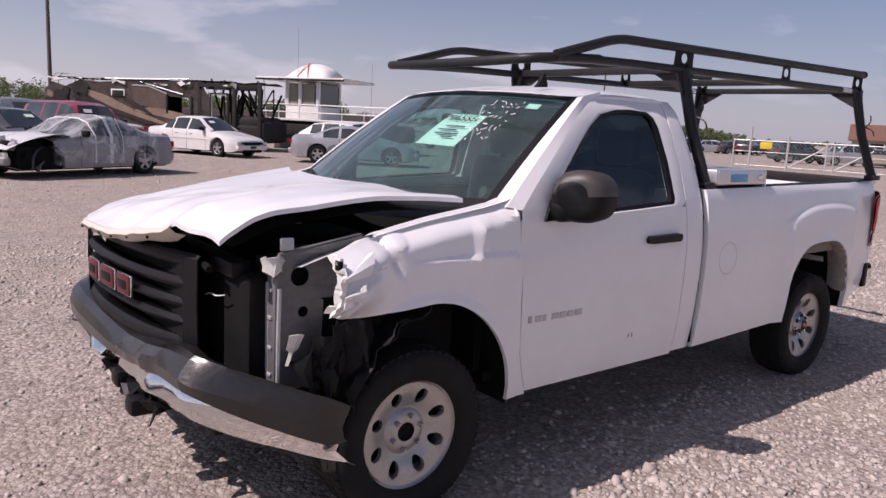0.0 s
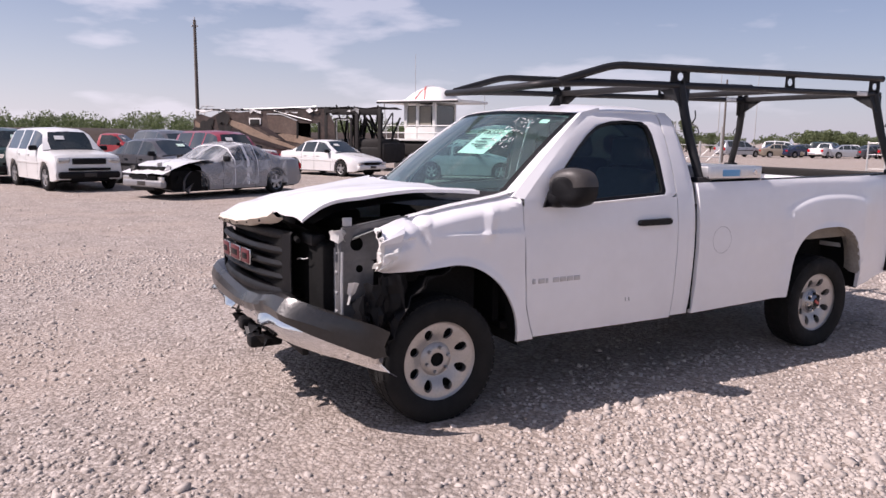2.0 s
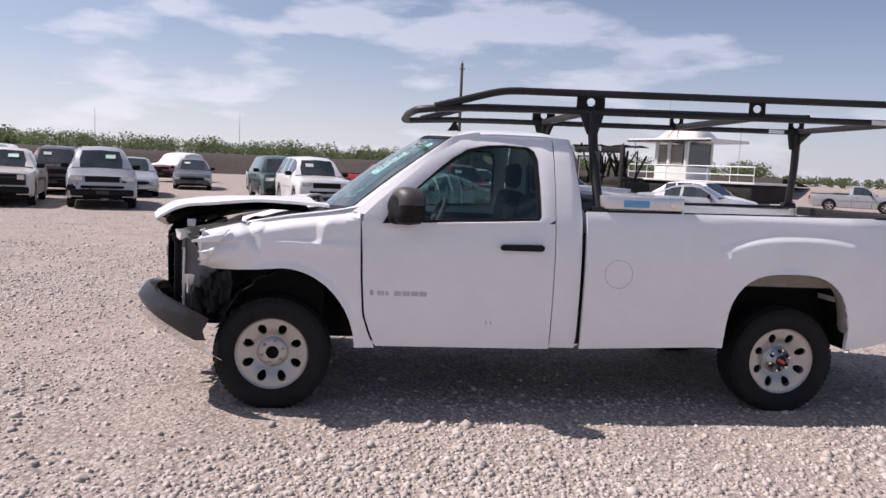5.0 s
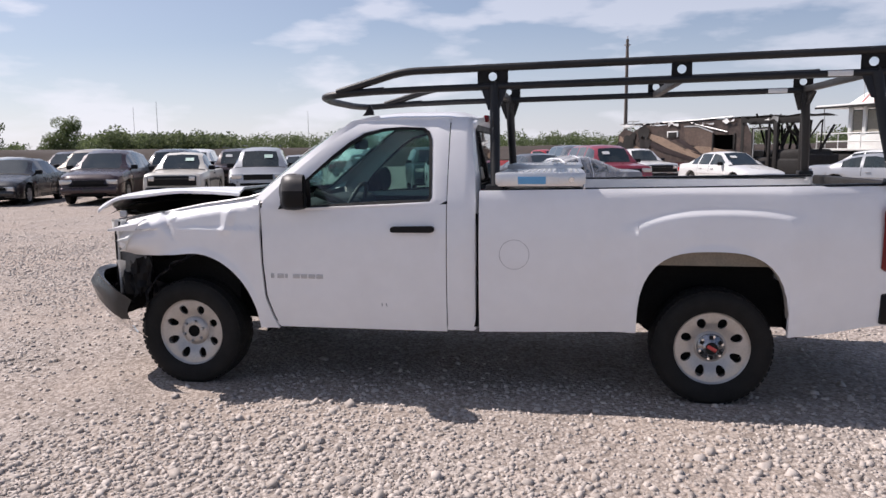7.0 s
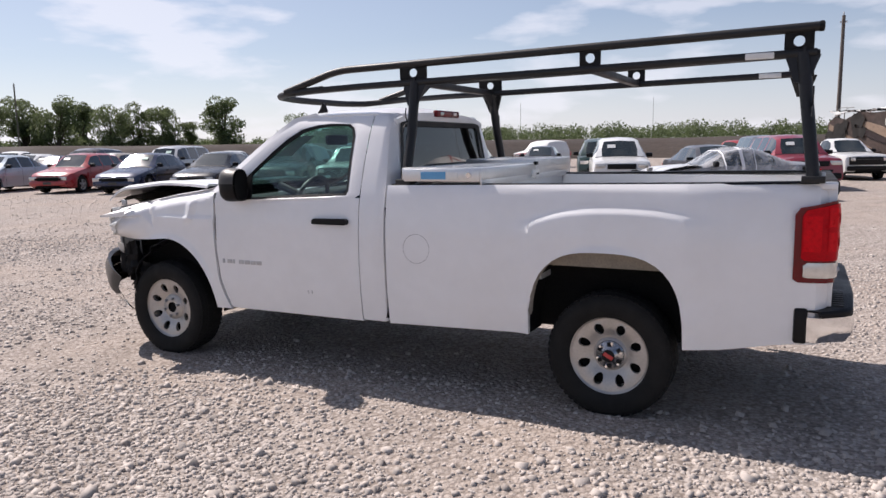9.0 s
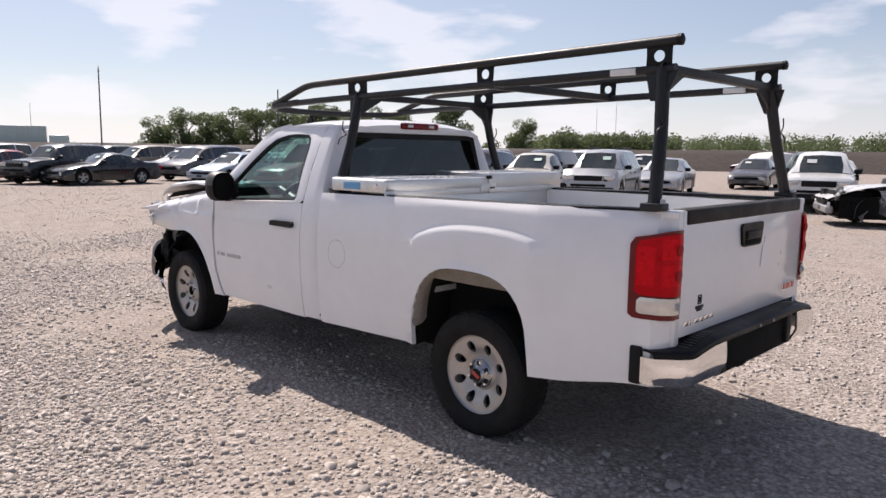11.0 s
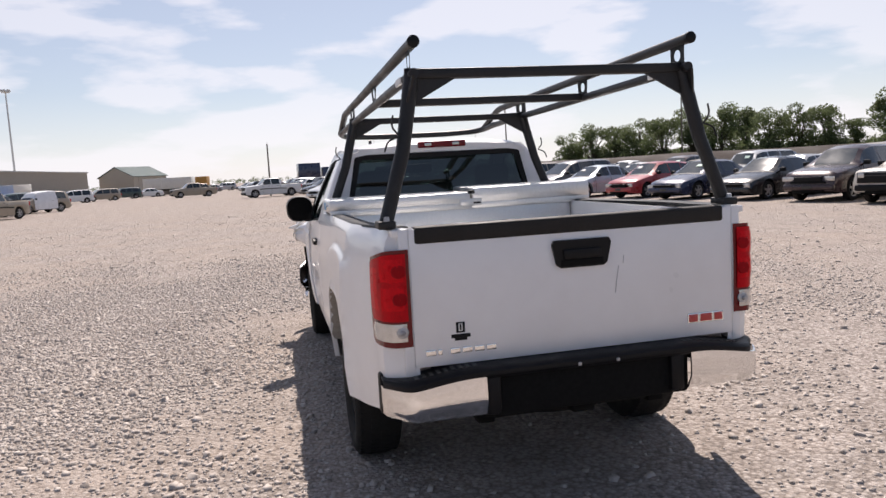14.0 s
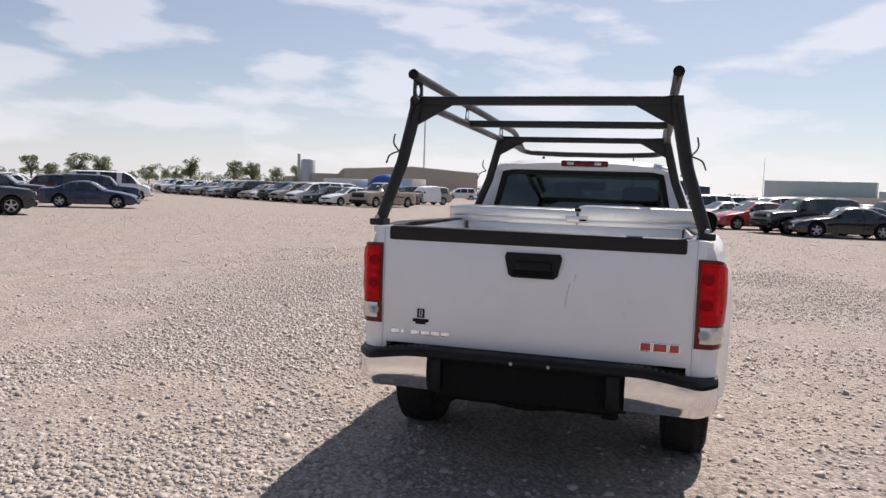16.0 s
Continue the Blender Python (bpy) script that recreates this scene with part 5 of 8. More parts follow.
liner_rows = []
for u in span(0, 1, 14):
    a0 = math.pi * (0.10 + 0.40 * u)
    cx_, cz_ = 0.105 - 0.46 * math.cos(a0), 0.40 + 0.475 * math.sin(a0)
    liner_rows.append([(cx_ + 0.015 * rng.uniform(-1, 1), -0.86 - 0.13 * v + 0.02 * rng.uniform(-1, 1), cz_ + 0.02 * rng.uniform(-1, 1) - 0.05 * v * (1 - u)) for v in (0, 0.35, 0.7, 1)])
part("torn_liner", sheet(liner_rows, lambda p: p + Vector((0.004, 0, -0.004))), BLACK_PLASTIC, truck, "torn black arch liner")
hang = []
for u in span(0, 1, 12):
    hang.append([(-0.44 + 0.20 * u + 0.012 * rng.uniform(-1, 1), -0.915 - 0.03 * math.sin(7 * u) - 0.05 * u + 0.015 * rng.uniform(-1, 1), 0.60 + (0.82 + 0.04 * u - 0.60) * v + (0.02 * rng.uniform(-1, 1) if v in (0, 1) else 0)) for v in (0, 0.2, 0.4, 0.6, 0.8, 1)])
part("torn_liner", sheet(hang, lambda p: p + Vector((0, 0.006, 0))), BLACK_PLASTIC, truck, "torn black arch liner", 20)
# bonnet: lifted, bowed and folded back at the front corner
def bonnet_pt(u, v):
    """u from front 0 to rear 1, v from passenger side +1 to driver's side -1"""
    y = 0.80 * v
    left_ = smooth(0.2, -1.0, v)
    xf = lerp_table([(-1, -0.735), (-0.86, -0.775), (-0.64, -0.80), (-0.4, -0.845), (0, -0.90), (0.6, -0.875), (1, -0.78)], v)
    xr = 0.325 - 0.20 * (1 - v * v)
    zf = lerp_table([(-1, 1.185), (-0.85, 1.195), (-0.66, 1.215), (-0.60, 1.18), (-0.3, 1.135), (0.2, 1.11), (0.65, 1.085), (1, 1.06)], v)
    x = xf + (xr - xf) * u
    rear = 1.288 - 0.02 * (1 - v * v)
    z = zf + (rear - zf) * u ** (0.95 - 0.50 * left_) + 0.040 * math.sin(math.pi * min(1, u * 1.0)) * (0.35 + 0.65 * left_)
    z += 0.028 * smooth(0.75, 0.45, abs(v)) * smooth(0.0, 0.4, u)
    z -= 0.030 * smooth(0.12, 0.0, u)
    z += crumple(x, y, 0, 0.016, 5.5, 4.0) * smooth(0.9, 0.1, u)
    z += 0.016 * ridged(x * 0.6 + y * 0.35, y, 2.6, 1.0) * smooth(0.6, 0.0, u)
    if v < -0.97:
        z -= 0.012
    return (x, y, z)


rows = [[bonnet_pt(u, v) for v in span(-1, 1, 44)] for u in span(0, 1, 34)]
hood = part("bonnet", sheet(rows, lambda p: p - Vector((0, 0, 0.018))), WHITE, truck, "buckled white bonnet", 30)
lip_rows = []
for v in span(-0.64, 0.98, 26):
    a = Vector(bonnet_pt(0.0, v))
    lip_rows.append([a + Vector((0.004, 0, -0.004)), a + Vector((-0.012, 0, -0.022 + crumple(a.x, a.y, 0, 0.012, 9))), a + Vector((0.012, 0, -0.048 + crumple(a.x, a.y, 1, 0.012, 7))), a + Vector((0.05, 0, -0.055))])
lip = part("bonnet_lip", sheet(lip_rows, lambda p: p + Vector((0.004, 0, 0.003))), mat("cream_sealed_edge", (0.62, 0.55, 0.46), 0.5, var=0.15, scale=12, dust=0.2), hood, "wrinkled cream-edged bonnet lip")
for v in (-0.45, -0.25, -0.08, 0.12, 0.35, 0.6, 0.8):
    a = bonnet_pt(0.0, v)
    part("lip_bolt", lathe([(0.001, -0.004), (0.006, -0.004), (0.007, 0.004)], 8, "x", (a[0] - 0.004, a[1], a[2] - 0.033)), DARK, lip)
# black sheet hung below the bonnet in place of the shade there
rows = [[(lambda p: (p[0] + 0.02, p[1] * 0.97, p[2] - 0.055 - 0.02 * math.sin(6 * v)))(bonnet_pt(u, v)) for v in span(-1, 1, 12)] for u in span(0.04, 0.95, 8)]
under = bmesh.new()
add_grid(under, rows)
part("bonnet_shade_sheet", under, DARK, hood)

# engine bay behind the grille, mostly plain black boxes
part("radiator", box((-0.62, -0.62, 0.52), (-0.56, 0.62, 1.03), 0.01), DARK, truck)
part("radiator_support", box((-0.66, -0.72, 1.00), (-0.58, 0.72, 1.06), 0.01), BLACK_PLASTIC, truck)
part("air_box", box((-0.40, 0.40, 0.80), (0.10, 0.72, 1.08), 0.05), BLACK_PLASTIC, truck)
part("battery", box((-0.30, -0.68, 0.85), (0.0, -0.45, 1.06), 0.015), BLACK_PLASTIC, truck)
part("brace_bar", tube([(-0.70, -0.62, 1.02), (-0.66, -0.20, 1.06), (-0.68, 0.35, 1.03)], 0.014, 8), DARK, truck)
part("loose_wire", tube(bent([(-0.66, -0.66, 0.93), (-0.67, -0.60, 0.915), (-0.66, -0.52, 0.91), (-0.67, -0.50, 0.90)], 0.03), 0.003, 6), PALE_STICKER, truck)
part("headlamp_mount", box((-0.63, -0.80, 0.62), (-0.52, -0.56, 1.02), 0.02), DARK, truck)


# grille: a curved frame with four bars, knocked askew
def grille_x(y):
    return lerp_table([(-0.56, -0.715), (-0.40, -0.760), (-0.20, -0.800), (0.05, -0.828), (0.30, -0.842), (0.48, -0.838), (0.60, -0.822), (0.68, -0.785)], y)


def bar_of(y0, y1, z0, z1, depth=0.05, out=0.0, sag=0.0, n=16):
    """A bar that follows the grille's curve, with rounded front edges."""
    rows = []
    for y in span(y0, y1, n):
        x, dz = grille_x(y) - out, -sag * (1 - ((y - 0.06) / 0.60) ** 2)
        b = min(0.014, (z1 - z0) * 0.3)
        rows.append([(x + depth, y, z0 + dz), (x + 0.012, y, z0 + dz), (x, y, z0 + b + dz), (x - 0.004, y, (z0 + z1) / 2 + dz), (x, y, z1 - b + dz), (x + 0.012, y, z1 + dz), (x + depth, y, z1 + dz)])
    return sheet(rows, lambda p: p + Vector((0.006, 0, 0)))


grille = part("grille", bar_of(-0.53, 0.665, 1.005, 1.062, 0.07), BLACK_PLASTIC, truck, "black plastic grille")
part("grille_surround", bar_of(-0.53, 0.665, 0.672, 0.735, 0.07, 0.0, 0.02), BLACK_PLASTIC, grille)
for y0, y1 in ((-0.555, -0.475), (0.60, 0.675)):
    part("grille_surround", bar_of(y0, y1, 0.69, 1.06, 0.08, 0.006, 0.0, 5), BLACK_PLASTIC, grille)
for z, h in ((0.945, 0.044), (0.868, 0.040), (0.795, 0.038)):
    part("grille_bar", bar_of(-0.48, 0.615, z - h / 2, z + h / 2, 0.05, 0.004, 0.012), BLACK_PLASTIC, grille)
part("grille_mesh", box((-0.745, -0.47, 0.68), (-0.738, 0.62, 1.04)), DARK, grille)
for y0, w in ((0.385, 0.160), (0.210, 0.185), (0.010, 0.150)):
    yc = y0 - w / 2
    yaw = math.atan2(grille_x(y0 - w) - grille_x(y0), w)
    m = Matrix.Translation((grille_x(yc) - 0.030, yc, 0.868)) @ Matrix.Rotation(yaw, 4, "Z")
    part("badge_letter_chrome", box((-0.004, -w / 2 + 0.006, -0.046), (0.010, w / 2 - 0.006, 0.046), 0.005, m), CHROME, grille, "chrome-edged badge shape")
    part("badge_letter", box((-0.009, -w / 2 + 0.012, -0.041), (0.0, w / 2 - 0.012, 0.041), 0.005, m), mat("dark_red_enamel", (0.10, 0.014, 0.018), 0.4) if "dark_red_enamel" not in bpy.data.materials else bpy.data.materials["dark_red_enamel"], grille, "red badge shape")
    part("badge_slot", box((-0.012, -w / 2 + 0.040, -0.018), (-0.002, w / 2 - 0.034, 0.018), 0.003, m), BLACK_PLASTIC, grille)

# front bumper: plastic cover over chrome, pulled down at the driver's side
B_ST = [(1.00, -0.60, 0.70, 0.585, 0.48), (0.92, -0.78, 0.705, 0.555, 0.455), (0.78, -0.875, 0.705, 0.545, 0.445), (0.60, -0.885, 0.69, 0.535, 0.44), (0.35, -0.875, 0.665, 0.525, 0.455), (0.13, -0.865, 0.648, 0.525, 0.47), (-0.05, -0.860, 0.645, 0.535, 0.465), (-0.30, -0.862, 0.672, 0.575, 0.465), (-0.46, -0.870, 0.705, 0.605, 0.475), (-0.62, -0.868, 0.735, 0.615, 0.485), (-0.74, -0.845, 0.730, 0.61, 0.475), (-0.84, -0.775, 0.712, 0.575, 0.45), (-0.92, -0.695, 0.69, 0.54, 0.425), (-0.98, -0.610, 0.66, 0.505, 0.40), (-1.03, -0.53, 0.63, 0.47, 0.37), (-1.055, -0.46, 0.605, 0.445, 0.345), (-1.06, -0.40, 0.57, 0.455, 0.315)]


def bumper_at(y, k):
    ys = sorted((a[0], a[k]) for a in B_ST)
    return lerp_table(ys, y)


cover_rows, chrome_rows = [], []
for y in sorted(set(span(1.0, -0.30, 22) + [-0.36, -0.43, -0.455, -0.52, -0.60, -0.68, -0.735, -0.77, -0.80, -0.85, -0.90, -0.94, -0.98, -1.01, -1.035, -1.05, -1.06]), reverse=True):
    x, zt, zm, low = (bumper_at(y, k) for k in (1, 2, 3, 4))
    wob = crumple(0, y, 0, 0.022, 5, 9.0) * smooth(0.4, -0.3, y)
    back = 0.13 - 0.075 * smooth(-0.5, -0.95, y)
    fold = 0.014 * math.exp(-((y + 0.46) / 0.05) ** 2) - 0.02 * math.exp(-((y + 0.80) / 0.06) ** 2)
    cover_rows.append([(x + back, y, zt + 0.004), (x + back * 0.55, y, zt + 0.016), (x + 0.03, y, zt + 0.004), (x + 0.004 + wob, y, zt - 0.028), (x - 0.010 + wob + fold, y, (zt + zm) / 2), (x + wob, y, zm + 0.012), (x + 0.025, y, zm)])
    push = 0.04 * smooth(-0.45, -0.9, y)
    tuck = smooth(-0.80, -1.05, y)
    bulge = 0.012 + 0.012 * math.sin(y * 9) + 0.016 * crumple(0, y, 0, 1.0, 11, 2.0)
    chrome_rows.append([(x + 0.012, y, zm + 0.010), (x - bulge * 0.5 + wob, y + 0.02 * tuck, zm - 0.012), (x - bulge + 0.2 * push + wob, y + 0.05 * tuck, zm * 0.6 + low * 0.4), (x + 0.026 + push * 0.4 + wob, y + 0.04 * tuck, zm * 0.25 + low * 0.75), (x + 0.062 + push, y + 0.06 * tuck, low)])
fb = part("front_bumper", sheet(cover_rows, lambda p: p + Vector((0.008, 0, -0.004))), mat("scuffed_bumper_plastic", (0.011, 0.011, 0.012), 0.30, var=0.6, scale=5, dust=0.02, spec=0.5, coat=0.25, bump=0.0008, bscale=60), truck, "scuffed dark plastic bumper cover, bent down", 13)
gap_rows = [r for r in chrome_rows if r[0][1] > 0.12]
part("chrome_lower", sheet(gap_rows, lambda p: p + Vector((0.008, 0, 0))), CHROME, fb, "dented chrome bumper bar")
gap_rows = [r for r in chrome_rows if r[0][1] < 0.03]
part("chrome_lower", sheet(gap_rows, lambda p: p + Vector((0.008, 0, 0))), CHROME, fb, "dented chrome bumper bar")
part("bumper_beam", box((-0.78, -0.60, 0.46), (-0.70, 0.80, 0.60), 0.02), DARK, fb)
for y0, z0 in ((0.085, 0.43), (-0.12, 0.37)):
    part("tow_bracket", box((-0.86, y0 - 0.05, z0 - 0.05), (-0.66, y0 + 0.05, z0 + 0.03), 0.02), BLACK_PLASTIC, fb)
for k in range(7):
    y0, rows = -0.35 + 0.12 * k, []
    for i in range(4):
        rows.append([(-0.80 + 0.05 * rng.uniform(-1, 1), y0 + 0.11 * i / 3 + 0.02 * rng.uniform(-1, 1), 0.44 - 0.07 * v + 0.018 * rng.uniform(-1, 1)) for v in (0, 0.5, 1)])
    part("broken_trim", sheet(rows, lambda p: p + Vector((0.006, 0, 0))), BLACK_PLASTIC, fb)
part("air_dam", box((-0.70, -0.66, 0.39), (-0.66, 0.75, 0.47), 0.01), BLACK_PLASTIC, fb)


# ---- ladder rack and tool box ----
rack = thing("ladder_rack", "black tubular steel ladder rack mounted on the truck bed", "ladder rack", pose(0, 0, 0))
RY, TUBE = 0.655, 0.0245


def rail_z(x, low):
    return (1.955 if low else 2.072) + 0.0145 * (x - 2.0) + (0.0 if x > 1.4 else -0.02 * (1.4 - x))


for s_ in (-1, 1):
    y = s_ * RY
    part("top_rail", tube(bent([(0.98, y, 1.938), (1.43, y, 2.064), (4.385, y, rail_z(4.385, False) + 0.012)], 0.10, 6), TUBE, 14), RACK, rack)
    part("lower_rail", tube([(0.985, y, 1.932), (1.6, y, rail_z(1.6, True)), (4.36, y, rail_z(4.36, True))], TUBE * 0.92, 14), RACK, rack)
    part("rail_cap", lathe([(0.001, 0.006), (0.018, 0.005), (0.027, 0.0), (0.027, -0.02)], 14, "x", (4.385, y, rail_z(4.385, False) + 0.012)), BLACK_PLASTIC, rack)
    for x0, w in ((2.02, 0.098), (3.185, 0.062), (4.275, 0.070)):
        zb, zt = rail_z(x0, True), rail_z(x0, False)
        bm = plate_with_hole(x0 - w, x0 + w, zb - 0.02, zt + 0.012, x0, (zb + zt) / 2 + 0.004, 0.027, y - 0.006, 24)
        bmesh.ops.solidify(bm, geom=bm.faces, thickness=0.012)
        part("hole_plate", bm, RACK, rack)
    for xt, xb, yb, zb in ((2.03, 2.055, 0.862, 1.315), (4.295, 4.372, 0.822, 1.345)):
        zt = rail_z(xt, True)
        post = part("post", tube([(xt, y, zt), (xt * 0.5 + xb * 0.5, s_ * (RY * 0.5 + yb * 0.5 - 0.02), zt * 0.5 + zb * 0.5), (xb, s_ * yb, zb)], [0.034, 0.032, 0.031], 12, flat=1.0), RACK, rack)
        part("gusset", prism([(xt - 0.085, y, zt - 0.01), (xt + 0.085, y, zt - 0.01), (xt + 0.035, s_ * (RY + 0.035), zt - 0.15), (xt - 0.035, s_ * (RY + 0.035), zt - 0.15)], (0, s_ * 0.012, 0)), RACK, post)
        foot = part("foot", box((xb - 0.055, s_ * yb - 0.038, zb - 0.012), (xb + 0.055, s_ * yb + 0.038, zb + 0.022), 0.006), RACK, post)
        part("foot_bolt", lathe([(0.001, 0.02), (0.012, 0.018), (0.014, 0.0)], 6, "z", (xb + 0.042, s_ * yb, zb + 0.022)), STEEL, foot)
        part("tie_hook", tube(bent([(xb - 0.02, s_ * (yb - 0.09), zb + 0.38), (xb - 0.02, s_ * (yb - 0.055), zb + 0.42), (xb - 0.02, s_ * (yb - 0.065), zb + 0.47)], 0.03), 0.0045, 6), RACK, post)
        part("tie_hook", tube(bent([(xb - 0.02, s_ * (yb - 0.09), zb + 0.38), (xb - 0.02, s_ * (yb - 0.035), zb + 0.36), (xb - 0.02, s_ * (yb - 0.02), zb + 0.315)], 0.03), 0.0045, 6), RACK, post)
        part("cross_gusset", prism([(xt, s_ * (RY + 0.03), zt + 0.03), (xt, s_ * (RY - 0.22), zt + 0.022), (xt, s_ * (RY - 0.22), zt - 0.005), (xt, s_ * (RY + 0.055), zt - 0.155)], (0.012, 0, 0)), RACK, rack)
    part("rail_label", box((4.02, y * 1.0 - 0.026, rail_z(4.08, True) - 0.016), (4.16, y + 0.026, rail_z(4.08, True) + 0.016), 0.004, Matrix.Rotation(0.0, 4, "Y")), PALE_STICKER, rack, "worn pale maker's label")
# nose loop joining both sides
part("nose_bar", tube(bent([(1.30, -RY, 1.945), (1.00, -RY, 1.928), (0.865, -RY + 0.06, 1.915), (0.826, -0.30, 1.905), (0.826, 0.30, 1.905), (0.865, RY - 0.06, 1.915), (1.00, RY, 1.928), (1.30, RY, 1.945)], 0.12, 6), TUBE, 14), RACK, rack)
for x0 in (2.02, 3.185, 4.295):
    part("cross_bar", box((x0 - 0.024, -RY, rail_z(x0, True) - 0.018), (x0 + 0.024, RY, rail_z(x0, True) + 0.026), 0.006), RACK, rack)

tool_box = thing("tool_box", "aluminium diamond-plate crossover tool box across the truck bed", "tool box", pose(0, 0, 0))
body = part("box_body", box((2.09, -0.775, 0.98), (2.585, 0.79, 1.335), 0.008), ALU, tool_box)
for s_ in (-1, 1):
    part("box_wing", box((2.075, min(s_ * 0.76, s_ * 0.925), 1.328), (2.595, max(s_ * 0.76, s_ * 0.925), 1.405), 0.006), ALU, tool_box)
part("end_label", box((2.20, -0.9285, 1.342), (2.37, -0.9245, 1.388), 0.001), BLUE_STICKER, tool_box, "faded blue label")
part("end_label", box((2.38, -0.9285, 1.345), (2.45, -0.9245, 1.385), 0.001), PALE_STICKER, tool_box)
part("end_lock", lathe([(0.001, -0.010), (0.016, -0.010), (0.020, 0.0)], 14, "y", (2.525, -0.9245, 1.368)), CHROME, tool_box)
for y0, y1, dz in ((-0.92, 0.045, 0.0), (0.06, 0.93, 0.030)):
    lid = part("lid", box((2.06, y0, 1.337), (2.61, y1, 1.412 + dz), 0.010), ALU, tool_box)
    part("front_skirt", box((2.596, y0, 1.300), (2.6065, y1, 1.345), 0.002), ALU, lid)
    tread = bmesh.new()
    n = int((y1 - y0 - 0.06) / 0.034)
    for i in range(n):
        yy = y0 + 0.03 + 0.034 * i
        for k in range(15):
            x0 = 2.085 + 0.034 * k
            a = 0.78 if (i + k) % 2 else -0.78
            m = Matrix.Translation((x0, yy + (0.017 if k % 2 else 0), 1.412 + dz)) @ Matrix.Rotation(a, 4, "Z")
            add_box(tread, (-0.012, -0.003, -0.001), (0.012, 0.003, 0.0022), 0.0, m)
        for k in range(3 if dz else 0):
            m = Matrix.Translation((2.61, yy, 1.372 + dz * 0.7 + 0.017 * k)) @ Matrix.Rotation(0.78 if (i + k) % 2 else -0.78, 4, "X")
            add_box(tread, (-0.001, -0.009, -0.003), (0.0016, 0.009, 0.003), 0.0, m)
    tagged(part("raised_pattern", tread, ALU, lid), kind="stuff")
part("maker_plate", box((2.606, -0.034, 1.318), (2.613, 0.128, 1.368), 0.002), PALE_STICKER, tool_box, "framed maker's plate")
part("plate_field", box((2.6125, -0.024, 1.326), (2.615, 0.062, 1.361), 0.001), ALU, tool_box)
part("plate_print", box((2.6125, 0.066, 1.331), (2.615, 0.118, 1.344), 0.001), BLACK_PLASTIC, tool_box)
part("lid_latch", box((2.60, 0.03, 1.40), (2.625, 0.075, 1.425), 0.005), BLACK_PLASTIC, tool_box)


# ---- parked and wrecked cars of the yard ----
def paint(name, c, rough=0.3, metal=0.0, dust=0.10):
    return mat(name + "_car_paint", c, rough, metal, var=0.06, scale=1.5, coat=0.6, dust=dust)


PAINT = {
    "white": paint("white", (0.72, 0.72, 0.71)), "silver": paint("silver", (0.42, 0.43, 0.45), 0.3, 0.4), "black": paint("black", (0.010, 0.010, 0.012), 0.25, dust=0.04),
    "maroon": paint("maroon", (0.030, 0.012, 0.016), 0.28, 0.2), "red": paint("red", (0.36, 0.022, 0.025), 0.3), "blue": paint("blue", (0.012, 0.020, 0.060), 0.28, 0.2, dust=0.05),
    "green": paint("green", (0.018, 0.048, 0.045), 0.3, 0.1), "grey": paint("grey", (0.085, 0.085, 0.095), 0.3, 0.3), "tan": paint("tan", (0.30, 0.25, 0.19), 0.35, 0.2),
    "paleblue": paint("paleblue", (0.36, 0.42, 0.48), 0.3, 0.4), "cream": paint("cream", (0.66, 0.62, 0.55)), "darkred": paint("darkred", (0.25, 0.025, 0.045), 0.3, 0.1),
}
CAR_GLASS = mat("car_window_glass", (0.022, 0.030, 0.031), 0.06, var=0.35, scale=2, coat=0.7, spec=0.6, dust=0.05)
CAR_WHEEL = mat("alloy_wheel", (0.45, 0.45, 0.46), 0.35, metal=0.7, var=0.15, dust=0.3)

